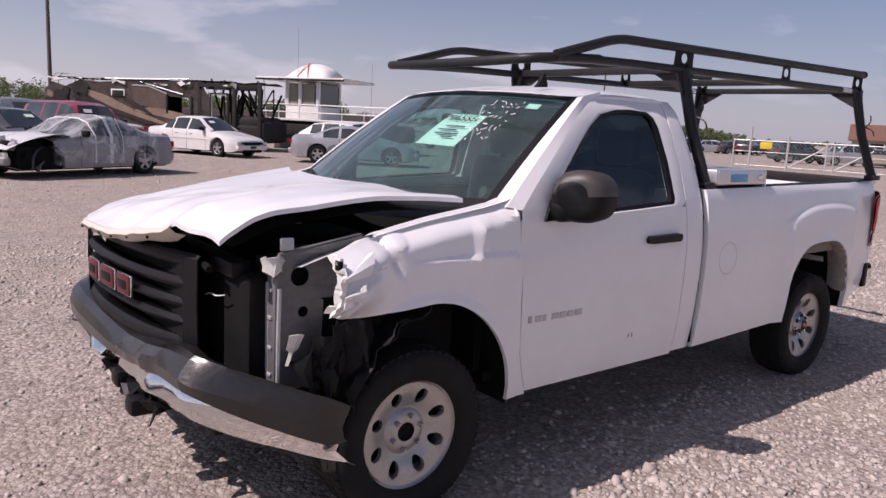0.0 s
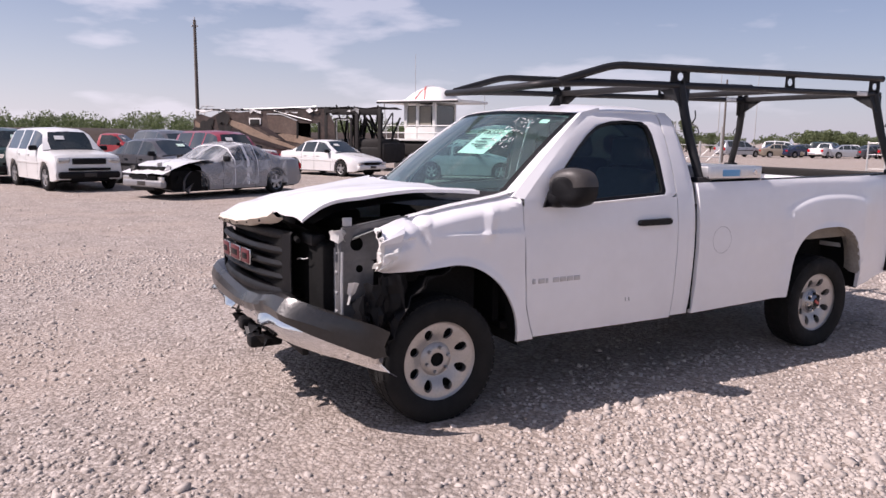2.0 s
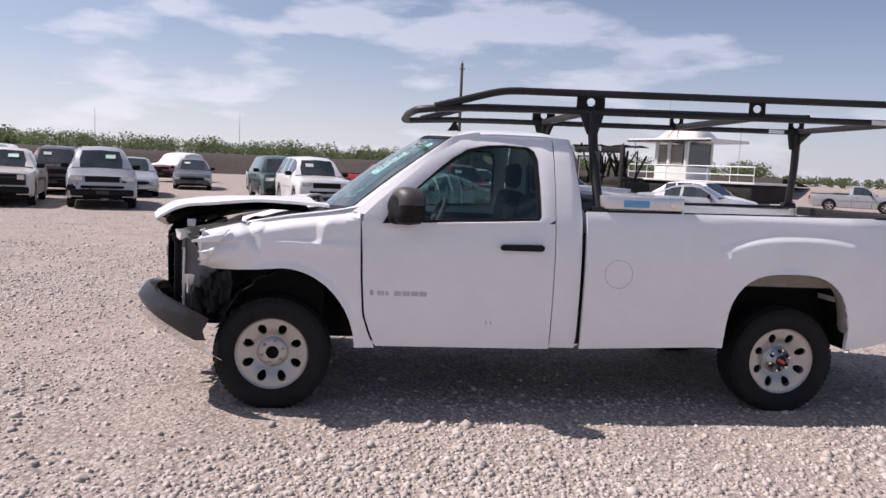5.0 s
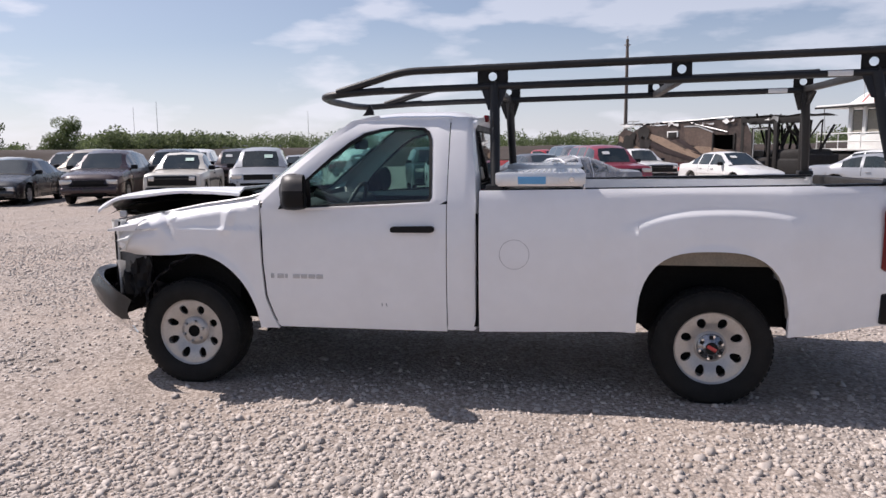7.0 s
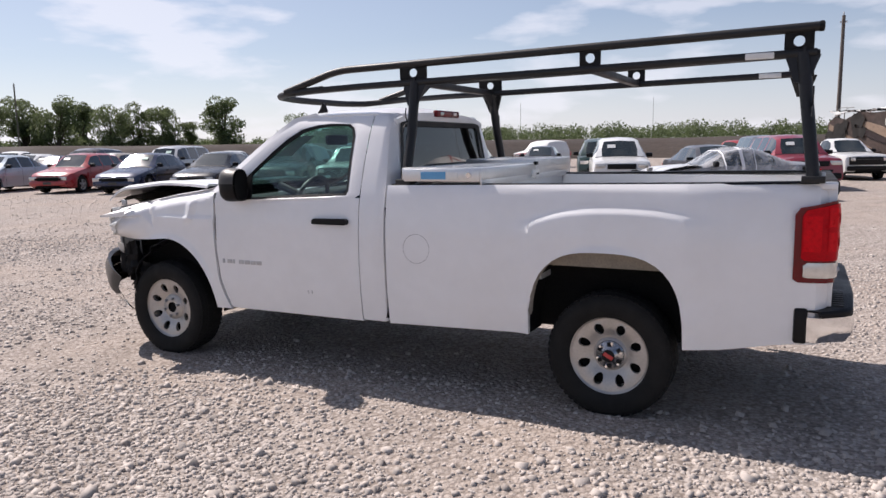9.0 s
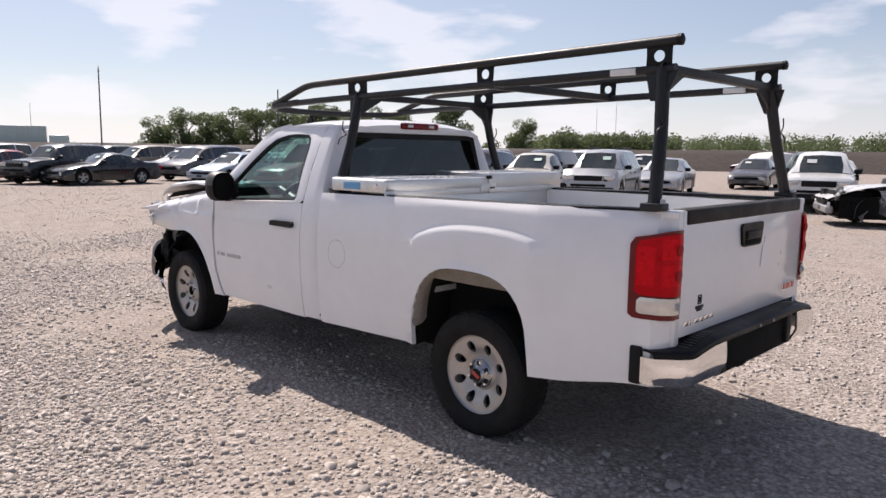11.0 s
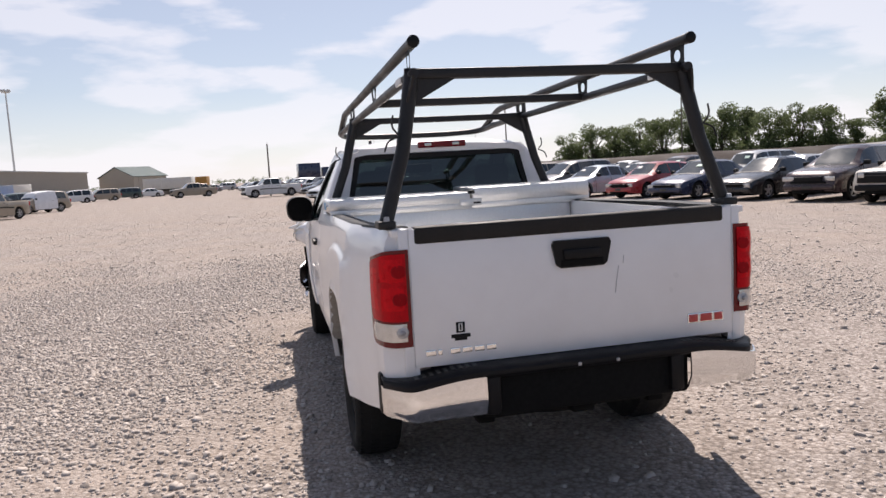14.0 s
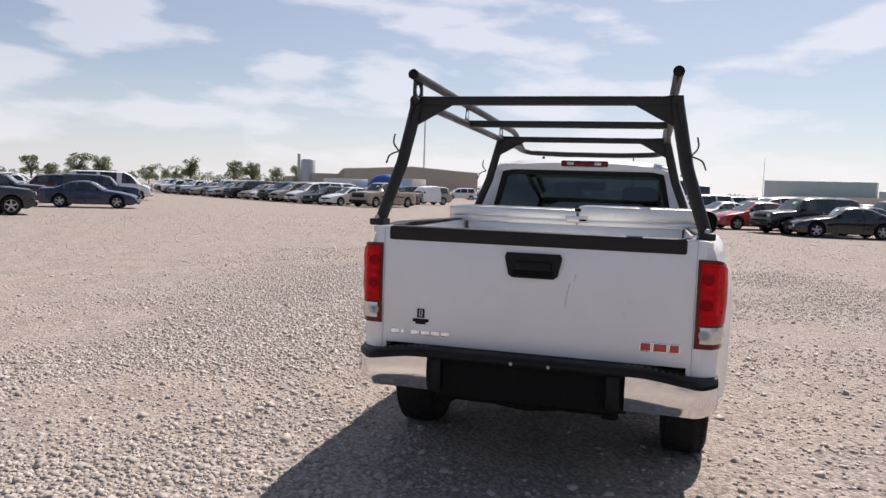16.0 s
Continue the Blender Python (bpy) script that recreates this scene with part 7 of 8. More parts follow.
make_car("suv", PAINT["green"], "dark green sport utility with tan lower trim", "car", pose(-2.95, 24.1, 0, 0, 0, -74), ROW, seed=5, crushed=0.2)
make_car("sedan", PAINT["white"], "white sedan with damaged front corner", "car", pose(-4.4, 32.0, 0, 0, 0, -76), ROW, seed=8, dark_front=True)
make_car("sedan", PAINT["grey"], "dark grey sedan parked beside a wrapped wreck", "car", pose(1.6, 20.3, 0, 0, 0, -62), ROW, seed=9)
make_car("minivan", PAINT["grey"], "dark grey minivan parked in the back row", "car", pose(3.0, 27.5, 0, 0, 0, -74), ROW, seed=11)
make_car("suv", PAINT["darkred"], "dark red sport utility parked beside the motorhome", "car", pose(3.9, 22.2, 0, 0, 0, -72), ROW, seed=12)
make_car("pickup", PAINT["white"], "white pickup truck beside the burnt motorhome", "pickup truck", at_front_axle("pickup", 6.2, 27.5, -68), ROW, seed=13)
make_car("pickup", PAINT["red"], "bright red pickup at the back of the yard", "pickup truck", pose(1.2, 34.0, 0, 0, 0, -30), ROW, seed=14)

make_car("crossover", PAINT["maroon"], "dark maroon crossover with sale slip", "car", at_front_axle("crossover", -12.0, 15.5, H), ROW, seed=7)
make_car("pickup", PAINT["cream"], "cream-white compact pickup with black grille", "pickup truck", at_front_axle("pickup", -9.4, 15.7, H), ROW, seed=15)
make_car("suv", PAINT["silver"], "silver sport utility with smashed front corner", "car", at_front_axle("suv", -6.9, 16.2, H + 2), ROW, seed=17, dark_front=True, crushed=0.25, roof_rack=True)
make_car("suv", PAINT["maroon"], "dark red sport utility with roof rails", "car", at_front_axle("suv", -10.6, 22.2, H), ROW, seed=18, roof_rack=True)
make_car("sedan", PAINT["silver"], "silver sedan in the second row", "car", at_front_axle("sedan", -8.0, 22.6, H), ROW, seed=19)
make_car("sedan", PAINT["grey"], "grey sedan with a wrapped car behind it", "car", at_front_axle("sedan", -7.7, 30.6, -78), ROW, seed=20)
wrk = make_car("suv", PAINT["darkred"], "red car draped in white plastic film", "car", pose(-10.9, 41.0, 0, 0, 0, -100), ROW, seed=21)
wrap_over(wrk, "suv", 0.02, 0.9, PALE_STICKER, "bulging white plastic sheet")
make_car("sedan", PAINT["black"], "black sedan with sale slip in the row", "car", at_front_axle("sedan", -14.9, 14.8, H), ROW, seed=16)
make_car("sedan", PAINT["blue"], "dark blue sedan parked nose out", "car", at_front_axle("sedan", -17.8, 14.0, H), ROW, seed=23)
make_car("hatch", PAINT["red"], "red five-door hatchback parked nose out", "car", at_front_axle("hatch", -20.8, 13.6, H), ROW, seed=24)
make_car("sedan", PAINT["paleblue"], "pale blue-silver sedan parked nose out", "car", at_front_axle("sedan", -24.2, 12.4, H), ROW, seed=26)
make_car("coupe", PAINT["black"], "black sedan standing side-on to the aisle", "car", pose(-26.9, 8.6, 0, 0, 0, -82), ROW, seed=27)
make_car("minivan", PAINT["grey"], "charcoal minivan in the second row", "car", at_front_axle("minivan", -28.6, 13.0, H), ROW, seed=28)
make_car("suv", PAINT["black"], "black sport utility in the far row", "car", at_front_axle("suv", -28.4, 6.2, -66), ROW, seed=29)
make_car("sedan", PAINT["red"], "red sedan in the far row", "car", at_front_axle("sedan", -31.2, 4.4, -66), ROW, seed=30)
make_car("coupe", PAINT["silver"], "silver coupe in the far row", "car", at_front_axle("coupe", -37.0, 3.3, -64), ROW, seed=31)
make_car("minivan", PAINT["white"], "white minivan at the end of the row", "car", at_front_axle("minivan", -42.0, 2.2, -64), ROW, seed=32)
make_car("fullpickup", PAINT["white"], "white pickup with utility bed, side-on", "pickup truck", pose(-66.5, -1.2, 0, 0, 0, -75), ROW, seed=33)
make_car("fullpickup", PAINT["tan"], "tan crew-cab pickup far down the aisle", "pickup truck", pose(-92.0, -11.0, 0, 0, 0, -70), ROW, seed=34)
make_car("fullpickup", PAINT["tan"], "dusty tan pickup at the row's end", "pickup truck", at_front_axle("fullpickup", -42.5, -19.6, -22), ROW, seed=35)
w2 = make_car("suv", PAINT["tan"], "tan sport utility with torn white wrapping", "car", pose(-57.5, -19.6, 0, 0, 0, -40), ROW, seed=36, dark_front=True)
wrap_over(w2, "suv", 0.30, 0.72, BAND, "torn white plastic sheet")
make_car("suv", PAINT["black"], "black sport utility with silver trim, side-on", "car", at_front_axle("suv", -14.6, -23.4, 148), ROW, seed=37)
make_car("coupe", PAINT["blue"], "dark navy coupe parked side-on", "car", pose(-23.0, -26.9, 0, 0, 0, 122), ROW, seed=38)
make_car("pickup", PAINT["black"], "black pickup behind the navy coupe", "pickup truck", pose(-24.5, -34.5, 0, 0, 0, 128), ROW, seed=39)
make_car("suv", PAINT["blue"], "dark blue sport utility in the row", "car", pose(-29.5, -32.0, 0, 0, 0, 125), ROW, seed=40)
make_car("van", PAINT["white"], "white passenger van with roof rack", "van", at_front_axle("van", -37.2, -35.2, 124), ROW, seed=42, roof_rack=True)
# silver minivan and others beyond the truck bed
make_car("minivan", PAINT["silver"], "silver minivan by the far fence", "car", pose(63.9, 49.4, 0, 0, 0, -12), ROW, seed=43)
make_car("pickup", PAINT["silver"], "silver pickup near the fence", "pickup truck", pose(30.0, 36.0, 0, 0, 0, -35), ROW, seed=44)
make_car("crossover", PAINT["red"], "bright red wrecked crossover near the fence", "car", pose(35.2, 36.0, 0, 0, 0, -28), ROW, seed=45, dark_front=True, crushed=0.6)

# longer rows farther off: each copied from a pattern car of its kind
PATTERN = []
for stl, col, lab in (("sedan", "white", "white sedan in a long row of cars"), ("suv", "silver", "silver sport utility in a long row"), ("sedan", "grey", "dark grey sedan in a long row"), ("minivan", "tan", "tan minivan in a long row"), ("pickup", "white", "white pickup in a long row"), ("hatch", "black", "black hatchback in a long row"), ("sedan", "tan", "tan sedan in a long row"), ("crossover", "maroon", "maroon crossover in a long row"), ("suv", "green", "dark green sport utility in a long row"), ("sedan", "silver", "silver sedan in a long row"), ("minivan", "white", "white minivan in a long row"), ("suv", "black", "black sport utility in a long row"), ("coupe", "blue", "dark blue coupe in a long row")):
    PATTERN.append((stl, col, lab))
LONG = "cars in the long far rows"
spots = []
for k in range(16):
    u = k / 15
    spots.append((-44.5 - 20 * u, -22.0 - 29 * u, -34))
for k in range(14):
    u = k / 13
    spots.append((-50.5 - 22 * u, -20.5 - 29 * u, 146))
for k in range(13):
    u = k / 12
    spots.append((-64.5 - 34 * u, -51.0 - 27 * u, -42))
for k in range(12):
    u = k / 11
    spots.append((-60 - 30 * u, -22.5 - 36 * u, -38))
for k in range(12):
    u = k / 11
    spots.append((-36 - 26 * u, -40 - 16 * u, 128))
for k in range(10):
    u = k / 9
    spots.append((-27 - 24 * u, -40 - 20 * u, 128))
for k in range(8):
    spots.append((-27 - 3.0 * k, 19.5 - 0.9 * k, H))
for k in range(10):
    spots.append((-13.2 - 3.0 * k, 21.6 - 0.5 * k + 0.4 * math.sin(k * 2.3), H))
for k in range(7):
    spots.append((-33 - 4.5 * k, 11.0 - 1.2 * k, -66))
for k in range(8):
    spots.append((-50 - 4.0 * k, 8.5 - 0.9 * k, -66))
for k in range(9):
    spots.append((-84 - 6.5 * k, 2.5 - 1.0 * k, -70))
for k in range(9):
    spots.append((-98 - 7.0 * k, -27 + 2.0 * k, -60))
for k in range(8):
    spots.append((67.5 + 2.0 * k, 47.5 - 1.35 * k, -35 + 25 * (k % 3)))
for k in range(7):
    spots.append((76.0 + 2.4 * k, 53.0 - 1.5 * k, -60))
for k in range(9):
    spots.append((57.5 + 2.2 * k, 25.0 - 1.9 * k, (-30, 150, 20)[k % 3]))
for k in range(6):
    spots.append((-12 - 3.1 * k, 28.2 - 0.4 * k, H))
made = {}
rs = random.Random(21)
for k, (x, y, h) in enumerate(spots):
    q = (k * 5 + k // 3) % len(PATTERN)
    stl, col, lab = PATTERN[q]
    m = pose(x + rs.uniform(-0.3, 0.3), y + rs.uniform(-0.4, 0.4), 0, 0, 0, h + rs.uniform(-4, 4))
    if q not in made:
        made[q] = make_car(stl, PAINT[col], lab, "car" if stl != "pickup" else "pickup truck", m, LONG, seed=50 + q, far=True)
    else:
        copy_thing(made[q], m)


# ---- motorhome, houseboat, poles, buildings, fence ----
BURNT = mat("charred_panel", (0.018, 0.016, 0.015), 0.9, var=0.6, scale=3, bump=0.01, bscale=12)
RV_BROWN = mat("brown_rv_panel", (0.055, 0.036, 0.029), 0.5, var=0.85, scale=0.9, dust=0.08)
RV_TAN = mat("tan_rv_stripe", (0.27, 0.19, 0.135), 0.5, var=0.4, scale=1.1, dust=0.05)
RV_LIGHT = mat("faded_brown_rv_panel", (0.115, 0.078, 0.060), 0.5, var=0.4, scale=1.4, dust=0.06)
RV_DARK = mat("dark_rv_stripe", (0.035, 0.022, 0.02), 0.45, var=0.3, scale=2)
RV_RED = mat("dark_red_rv_skirt", (0.07, 0.018, 0.018), 0.5, var=0.3, scale=2)
BOAT_WHITE = mat("white_fibreglass", (0.72, 0.72, 0.70), 0.4, var=0.08, scale=1.5, dust=0.15)
TARP_RED = mat("red_tarp_stripe", (0.45, 0.08, 0.07), 0.6, var=0.2)
WOOD_POLE = mat("weathered_pole", (0.13, 0.11, 0.095), 0.85, var=0.3, scale=4, bump=0.004, bscale=20)
GALV = mat("galvanised_steel", (0.50, 0.50, 0.49), 0.5, metal=0.5, var=0.12, scale=5)
SHED_TAN = mat("tan_metal_cladding", (0.40, 0.36, 0.30), 0.55, var=0.06, scale=0.4)
SHED_ROOF = mat("green_grey_roof", (0.17, 0.205, 0.20), 0.85, spec=0.15, var=0.06, scale=0.4)
SHED_PALE = mat("pale_metal_roof", (0.62, 0.62, 0.60), 0.5, var=0.06, scale=0.4)
TRAILER = mat("white_trailer_side", (0.62, 0.63, 0.64), 0.45, var=0.06, scale=0.6, dust=0.15)
BLUE_TARP = mat("blue_tarp", (0.02, 0.09, 0.32), 0.6, var=0.25, scale=1.5)

rv = thing("motorhome", "burnt-out brown and tan motorhome, roof collapsed", "motorhome", pose(9.24, 32.4, 0, 0, 0, -51))
# its own axes: +x to the front, camera side is -y
RVL = 9.8
part("body", box((-RVL / 2, -1.15, 0.75), (RVL / 2 - 1.9, 1.15, 1.45), 0.03), RV_BROWN, rv)


def rv_strip(name, pts, mt, lab="", y=-1.17):
    return part(name, prism([(x, y, z) for x, z in pts], (0, -0.02 if y < 0 else 0.02, 0)), mt, rv, lab)


rv_strip("side_panel", [(-4.75, 0.9), (-4.80, 2.30), (-4.35, 2.62), (-3.7, 2.45), (-2.9, 2.78), (-1.9, 2.70), (-0.3, 2.84), (1.5, 2.86), (1.5, 0.9)], RV_BROWN, "scorched brown side panel")
rv_strip("side_panel", [(1.5, 0.9), (1.5, 1.52), (2.7, 1.50), (2.7, 0.9)], RV_BROWN, "scorched brown side panel")
rv_strip("side_panel", [(1.5, 2.20), (1.5, 2.86), (2.7, 2.88), (2.7, 2.16)], RV_BROWN, "scorched brown side panel")
rv_strip("side_panel", [(2.7, 0.9), (2.7, 2.88), (3.15, 2.88), (3.55, 2.2), (3.60, 0.9)], RV_BROWN, "scorched brown side panel")
rv_strip("slide_out", [(-0.1, 1.75), (-0.25, 2.62), (0.6, 2.60), (1.48, 2.30), (1.48, 1.62)], RV_LIGHT, "paler brown slide-out panel", -1.20)
rv_strip("trim_edge", [(-0.25, 2.60), (-0.20, 2.66), (0.6, 2.64), (1.52, 2.34), (1.52, 2.28), (0.6, 2.58)], GALV, "bright bent trim edge", -1.225)
rv_strip("swoosh", [(-3.0, 2.30), (-2.2, 1.95), (-0.9, 1.45), (1.2, 0.95), (1.45, 1.02), (-0.2, 1.55), (-1.6, 2.12), (-2.8, 2.42)], RV_TAN, "tan swoosh stripe", -1.195)
rv_strip("swoosh", [(-0.3, 1.50), (1.1, 1.30), (3.5, 0.92), (3.5, 1.12), (2.2, 1.48), (0.8, 1.72)], RV_TAN, "tan swoosh stripe", -1.195)
rv_strip("swoosh", [(-4.7, 2.02), (-3.9, 1.60), (-2.2, 1.05), (-2.0, 1.12), (-3.6, 1.78), (-4.65, 2.26)], RV_TAN, "tan swoosh stripe", -1.195)
rv_strip("swoosh", [(-3.4, 2.05), (-1.7, 1.45), (0.6, 0.92), (1.0, 0.96), (-1.3, 1.60), (-2.6, 2.02)], RV_DARK, "dark swoosh stripe", -1.215)
rv_strip("swoosh", [(-0.8, 2.05), (0.1, 1.55), (0.9, 1.30), (0.4, 1.62), (-0.3, 2.0)], RV_DARK, "dark swoosh stripe", -1.215)
rv_strip("swoosh", [(-4.7, 1.35), (-1.5, 0.92), (-1.5, 1.02), (-4.7, 1.60)], RV_DARK, "dark swoosh stripe", -1.215)
rv_strip("skirt", [(-4.6, 0.35), (3.5, 0.35), (3.5, 0.92), (-4.6, 0.92)], RV_RED, "dark red skirt panel", -1.16)
for x in (-0.95,):
    part("window_frame", box((x - 0.35, -1.24, 2.12), (x + 0.35, -1.2, 2.42), 0.01), BOAT_WHITE, rv)
    part("window_pane", box((x - 0.28, -1.246, 2.10), (x + 0.28, -1.238, 2.36), 0.004), BURNT, rv)
for lo, hi in (((1.46, 1.46), (1.54, 2.24)), ((2.66, 1.46), (2.74, 2.24)), ((3.60, 0.55), (3.70, 2.42)), ((4.42, 0.55), (4.52, 2.42)), ((3.60, 2.36), (4.52, 2.44))):
    part("opening_frame", box((lo[0], -1.24, lo[1]), (hi[0], -1.14, hi[1]), 0.01), BURNT, rv)
part("door_edge", tube([(3.72, -1.25, 0.6), (3.74, -1.26, 2.36), (4.40, -1.26, 2.36)], 0.022, 6), GALV, rv)
roof_bm = bmesh.new()
add_grid(roof_bm, [[(x, y, 2.78 + 0.10 * noise.noise(Vector((x * 0.9, y, 0))) + 0.10 + 0.06 * smooth(-1, 4, x)) for y in span(-1.2, 1.2, 6)] for x in span(-4.8, 6.0, 34)])
bmesh.ops.solidify(roof_bm, geom=roof_bm.faces, thickness=0.08)
part("roof", roof_bm, BURNT, rv, "sagging charred roof")
part("roof_edge", tube([(-4.4, -1.22, 2.66), (-3.6, -1.22, 2.80), (-2.8, -1.2, 2.82)], 0.035, 6), BOAT_WHITE, rv)
part("roof_edge", tube([(0.2, -1.22, 2.78), (1.4, -1.22, 2.50), (2.3, -1.22, 2.30)], 0.03, 6), GALV, rv)
part("roof_edge", tube([(-1.6, -1.22, 2.86), (0.5, -1.22, 2.90), (2.6, -1.2, 2.98)], 0.03, 6), GALV, rv)
rr = random.Random(4)
for k in range(9):
    x, z = -4.5 + 3.2 * rr.random() ** 1.6, 1.5 + 1.1 * rr.random()
    rows = [[(x + 0.75 * (i / 4 - 0.5) + 0.12 * rr.uniform(-1, 1), -1.225 - 0.05 * rr.random(), z + 0.5 * (v - 0.5) + 0.12 * rr.uniform(-1, 1)) for v in (0, 0.5, 1)] for i in range(5)]
    part("scorched_sheet", sheet(rows, lambda p: p + Vector((0, 0.01, 0))), BURNT, rv)
for k in range(9):
    x = -4.7 + 1.1 * k + 0.4 * rr.random()
    rows = [[(x + 0.22 * i, -1.23 - 0.06 * rr.random(), 2.72 + 0.10 * v + 0.10 * rr.uniform(-1, 1)) for v in (0, 1)] for i in range(4)]
    part("roof_tatter", sheet(rows, lambda p: p + Vector((0, 0.01, 0))), (BOAT_WHITE, BURNT, GALV)[k % 3], rv)
for k in range(26):
    x = 3.6 + 2.3 * rr.random()
    a = (x, rr.uniform(-1.15, 1.1), 0.4 + 0.5 * rr.random())
    b = (x + rr.uniform(-0.5, 0.5), rr.uniform(-1.15, 1.1), 2.2 + 0.9 * rr.random())
    part("burnt_stud", tube([a, ((a[0] + b[0]) / 2 + rr.uniform(-0.2, 0.2), (a[1] + b[1]) / 2, (a[2] + b[2]) / 2), b], 0.035 + 0.03 * rr.random(), 6), BURNT, rv)
for x in (3.1, 4.75, 5.95):
    part("burnt_pillar", box((x - 0.09, -1.2, 0.4), (x + 0.09, -1.08, 2.95), 0.02), BURNT, rv)
part("charred_floor", box((2.8, -1.15, 0.35), (6.1, 1.15, 1.15), 0.15, seg=3), BURNT, rv)
part("dash_wreck", box((4.6, -1.1, 0.9), (6.0, 1.1, 1.5), 0.2, seg=3), BURNT, rv)
part("front_cap", box((5.9, -1.15, 0.4), (6.2, 1.15, 1.3), 0.1, seg=3), BURNT, rv)
part("interior_wall", box((-4.5, 0.9, 0.9), (0.9, 0.95, 2.6)), BURNT, rv)
# dark band put in as the shade under the front roof
part("roof_shade", box((3.4, -1.18, 2.58), (6.0, -1.10, 2.86), 0.03), BURNT, rv, "dark front roof band, charred and standing for shade")
for x in (-2.6, 3.2):
    car_wheel(rv, x, -0.98, 0.45, -1, CAR_WHEEL)
    car_wheel(rv, x, 0.98, 0.45, 1, CAR_WHEEL)
part("ladder", tube(bent([(-4.85, -0.6, 0.9), (-4.9, -0.6, 2.8), (-4.7, -0.6, 3.05), (-4.3, -0.6, 3.05)], 0.1), 0.025, 6), GALV, rv)
part("ladder", tube(bent([(-4.85, -0.2, 0.9), (-4.9, -0.2, 2.8), (-4.7, -0.2, 3.05), (-4.3, -0.2, 3.05)], 0.1), 0.025, 6), GALV, rv)

boat = thing("houseboat", "white houseboat on blocks with upper deck and tarp on the roof", "boat", pose(16.7, 30.1, 0, 0, 0, -62))
part("hull", box((-3.0, -1.9, 0.55), (5.6, 1.9, 1.35), 0.25, seg=3), BURNT, boat, "dark hull on blocks")
for x in (-2.2, 1.5, 4.5):
    part("block", box((x - 0.2, -1.2, 0), (x + 0.2, 1.2, 0.6), 0.02), GALV, boat)
part("deck", box((-3.1, -2.0, 1.35), (5.7, 2.0, 1.45), 0.03), BOAT_WHITE, boat)
part("cabin_wall", box((-1.6, -1.2, 1.45), (0.7, 1.2, 2.05), 0.03), BOAT_WHITE, boat)
for x in (-1.52, -0.62, 0.62):
    for y in (-1.13, 1.13):
        part("cabin_post", box((x - 0.11, y - 0.08, 2.0), (x + 0.11, y + 0.08, 3.25), 0.015), BOAT_WHITE, boat)
CURTAIN = mat("faded_curtain", (0.26, 0.24, 0.20), 0.9, var=0.3, scale=12)
for x0, x1 in ((-1.41, -0.73), (-0.51, 0.51)):
    part("cabin_window", box((x0, -1.10, 2.06), (x1, -1.07, 3.1)), CAR_GLASS, boat)
    part("curtain", box((x0 + 0.05, -1.122, 2.1), (x0 + (x1 - x0) * 0.85, -1.104, 3.05)), CURTAIN, boat)
part("cabin_window", box((0.64, -1.05, 2.06), (0.66, 1.05, 3.1)), CAR_GLASS, boat)
part("cabin_window", box((-1.60, -1.05, 2.06), (-1.57, 1.05, 3.1)), CAR_GLASS, boat)
part("back_wall", box((-1.5, 1.02, 2.0), (0.6, 1.05, 3.2)), BOAT_WHITE, boat)
part("flat_roof", box((-3.3, -1.8, 3.22), (2.7, 1.8, 3.36), 0.04), BOAT_WHITE, boat)
part("roof_fascia", box((-3.32, -1.85, 3.20), (2.72, -1.79, 3.29), 0.01), BURNT, boat)
tb = bmesh.new()
add_grid(tb, [[(-1.7 + 2.9 * u, 1.25 * v, 3.36 + 0.72 * (1 - abs(v) ** 2.5) * math.sin(math.pi * min(1, max(0, u))) ** 0.45 * (1 + 0.1 * noise.noise(Vector((u * 5, v * 4, 2))))) for v in span(-1, 1, 10)] for u in span(0, 1, 16)])
tp = part("roof_tarp", tb, BOAT_WHITE, boat, "white tarp with red crossed stripes")
for sx in (1, -1):
    sb = bmesh.new()
    rows = []
    for k in range(12):
        u, v = 0.30 + 0.25 * (k / 11 if sx > 0 else 1 - k / 11), -1 + 1.0 * k / 11
        z = lambda uu: 3.372 + 0.72 * (1 - abs(v) ** 2.5) * math.sin(math.pi * uu) ** 0.45 * (1 + 0.1 * noise.noise(Vector((uu * 5, v * 4, 2))))
        rows.append([(-1.7 + 2.9 * u, 1.25 * v, z(u) + 0.03), (-1.7 + 2.9 * (u + 0.03), 1.25 * v, z(u + 0.03) + 0.03)])
    add_grid(sb, rows)
    part("tarp_stripe", sb, TARP_RED, tp)
for z in (1.75, 2.1):
    part("deck_rail", tube([(-3.0, -1.9, z), (5.6, -1.9, z)], 0.03, 6), BOAT_WHITE, boat)
for k in range(7):
    part("rail_post", tube([(-3.0 + 1.43 * k, -1.9, 1.4), (-3.0 + 1.43 * k, -1.9, 2.1)], 0.028, 6), BOAT_WHITE, boat)
part("deck_ladder", tube([(-2.7, -1.6, 1.45), (-2.9, -1.6, 3.3)], 0.03, 6), GALV, boat)
part("whip_aerial", tube([(-0.9, -1.0, 3.36), (-0.92, -1.0, 5.6)], 0.018, 5), GALV, boat)
part("whip_aerial", tube([(4.4, -1.6, 1.5), (4.4, -1.6, 4.0)], 0.018, 5), GALV, boat)


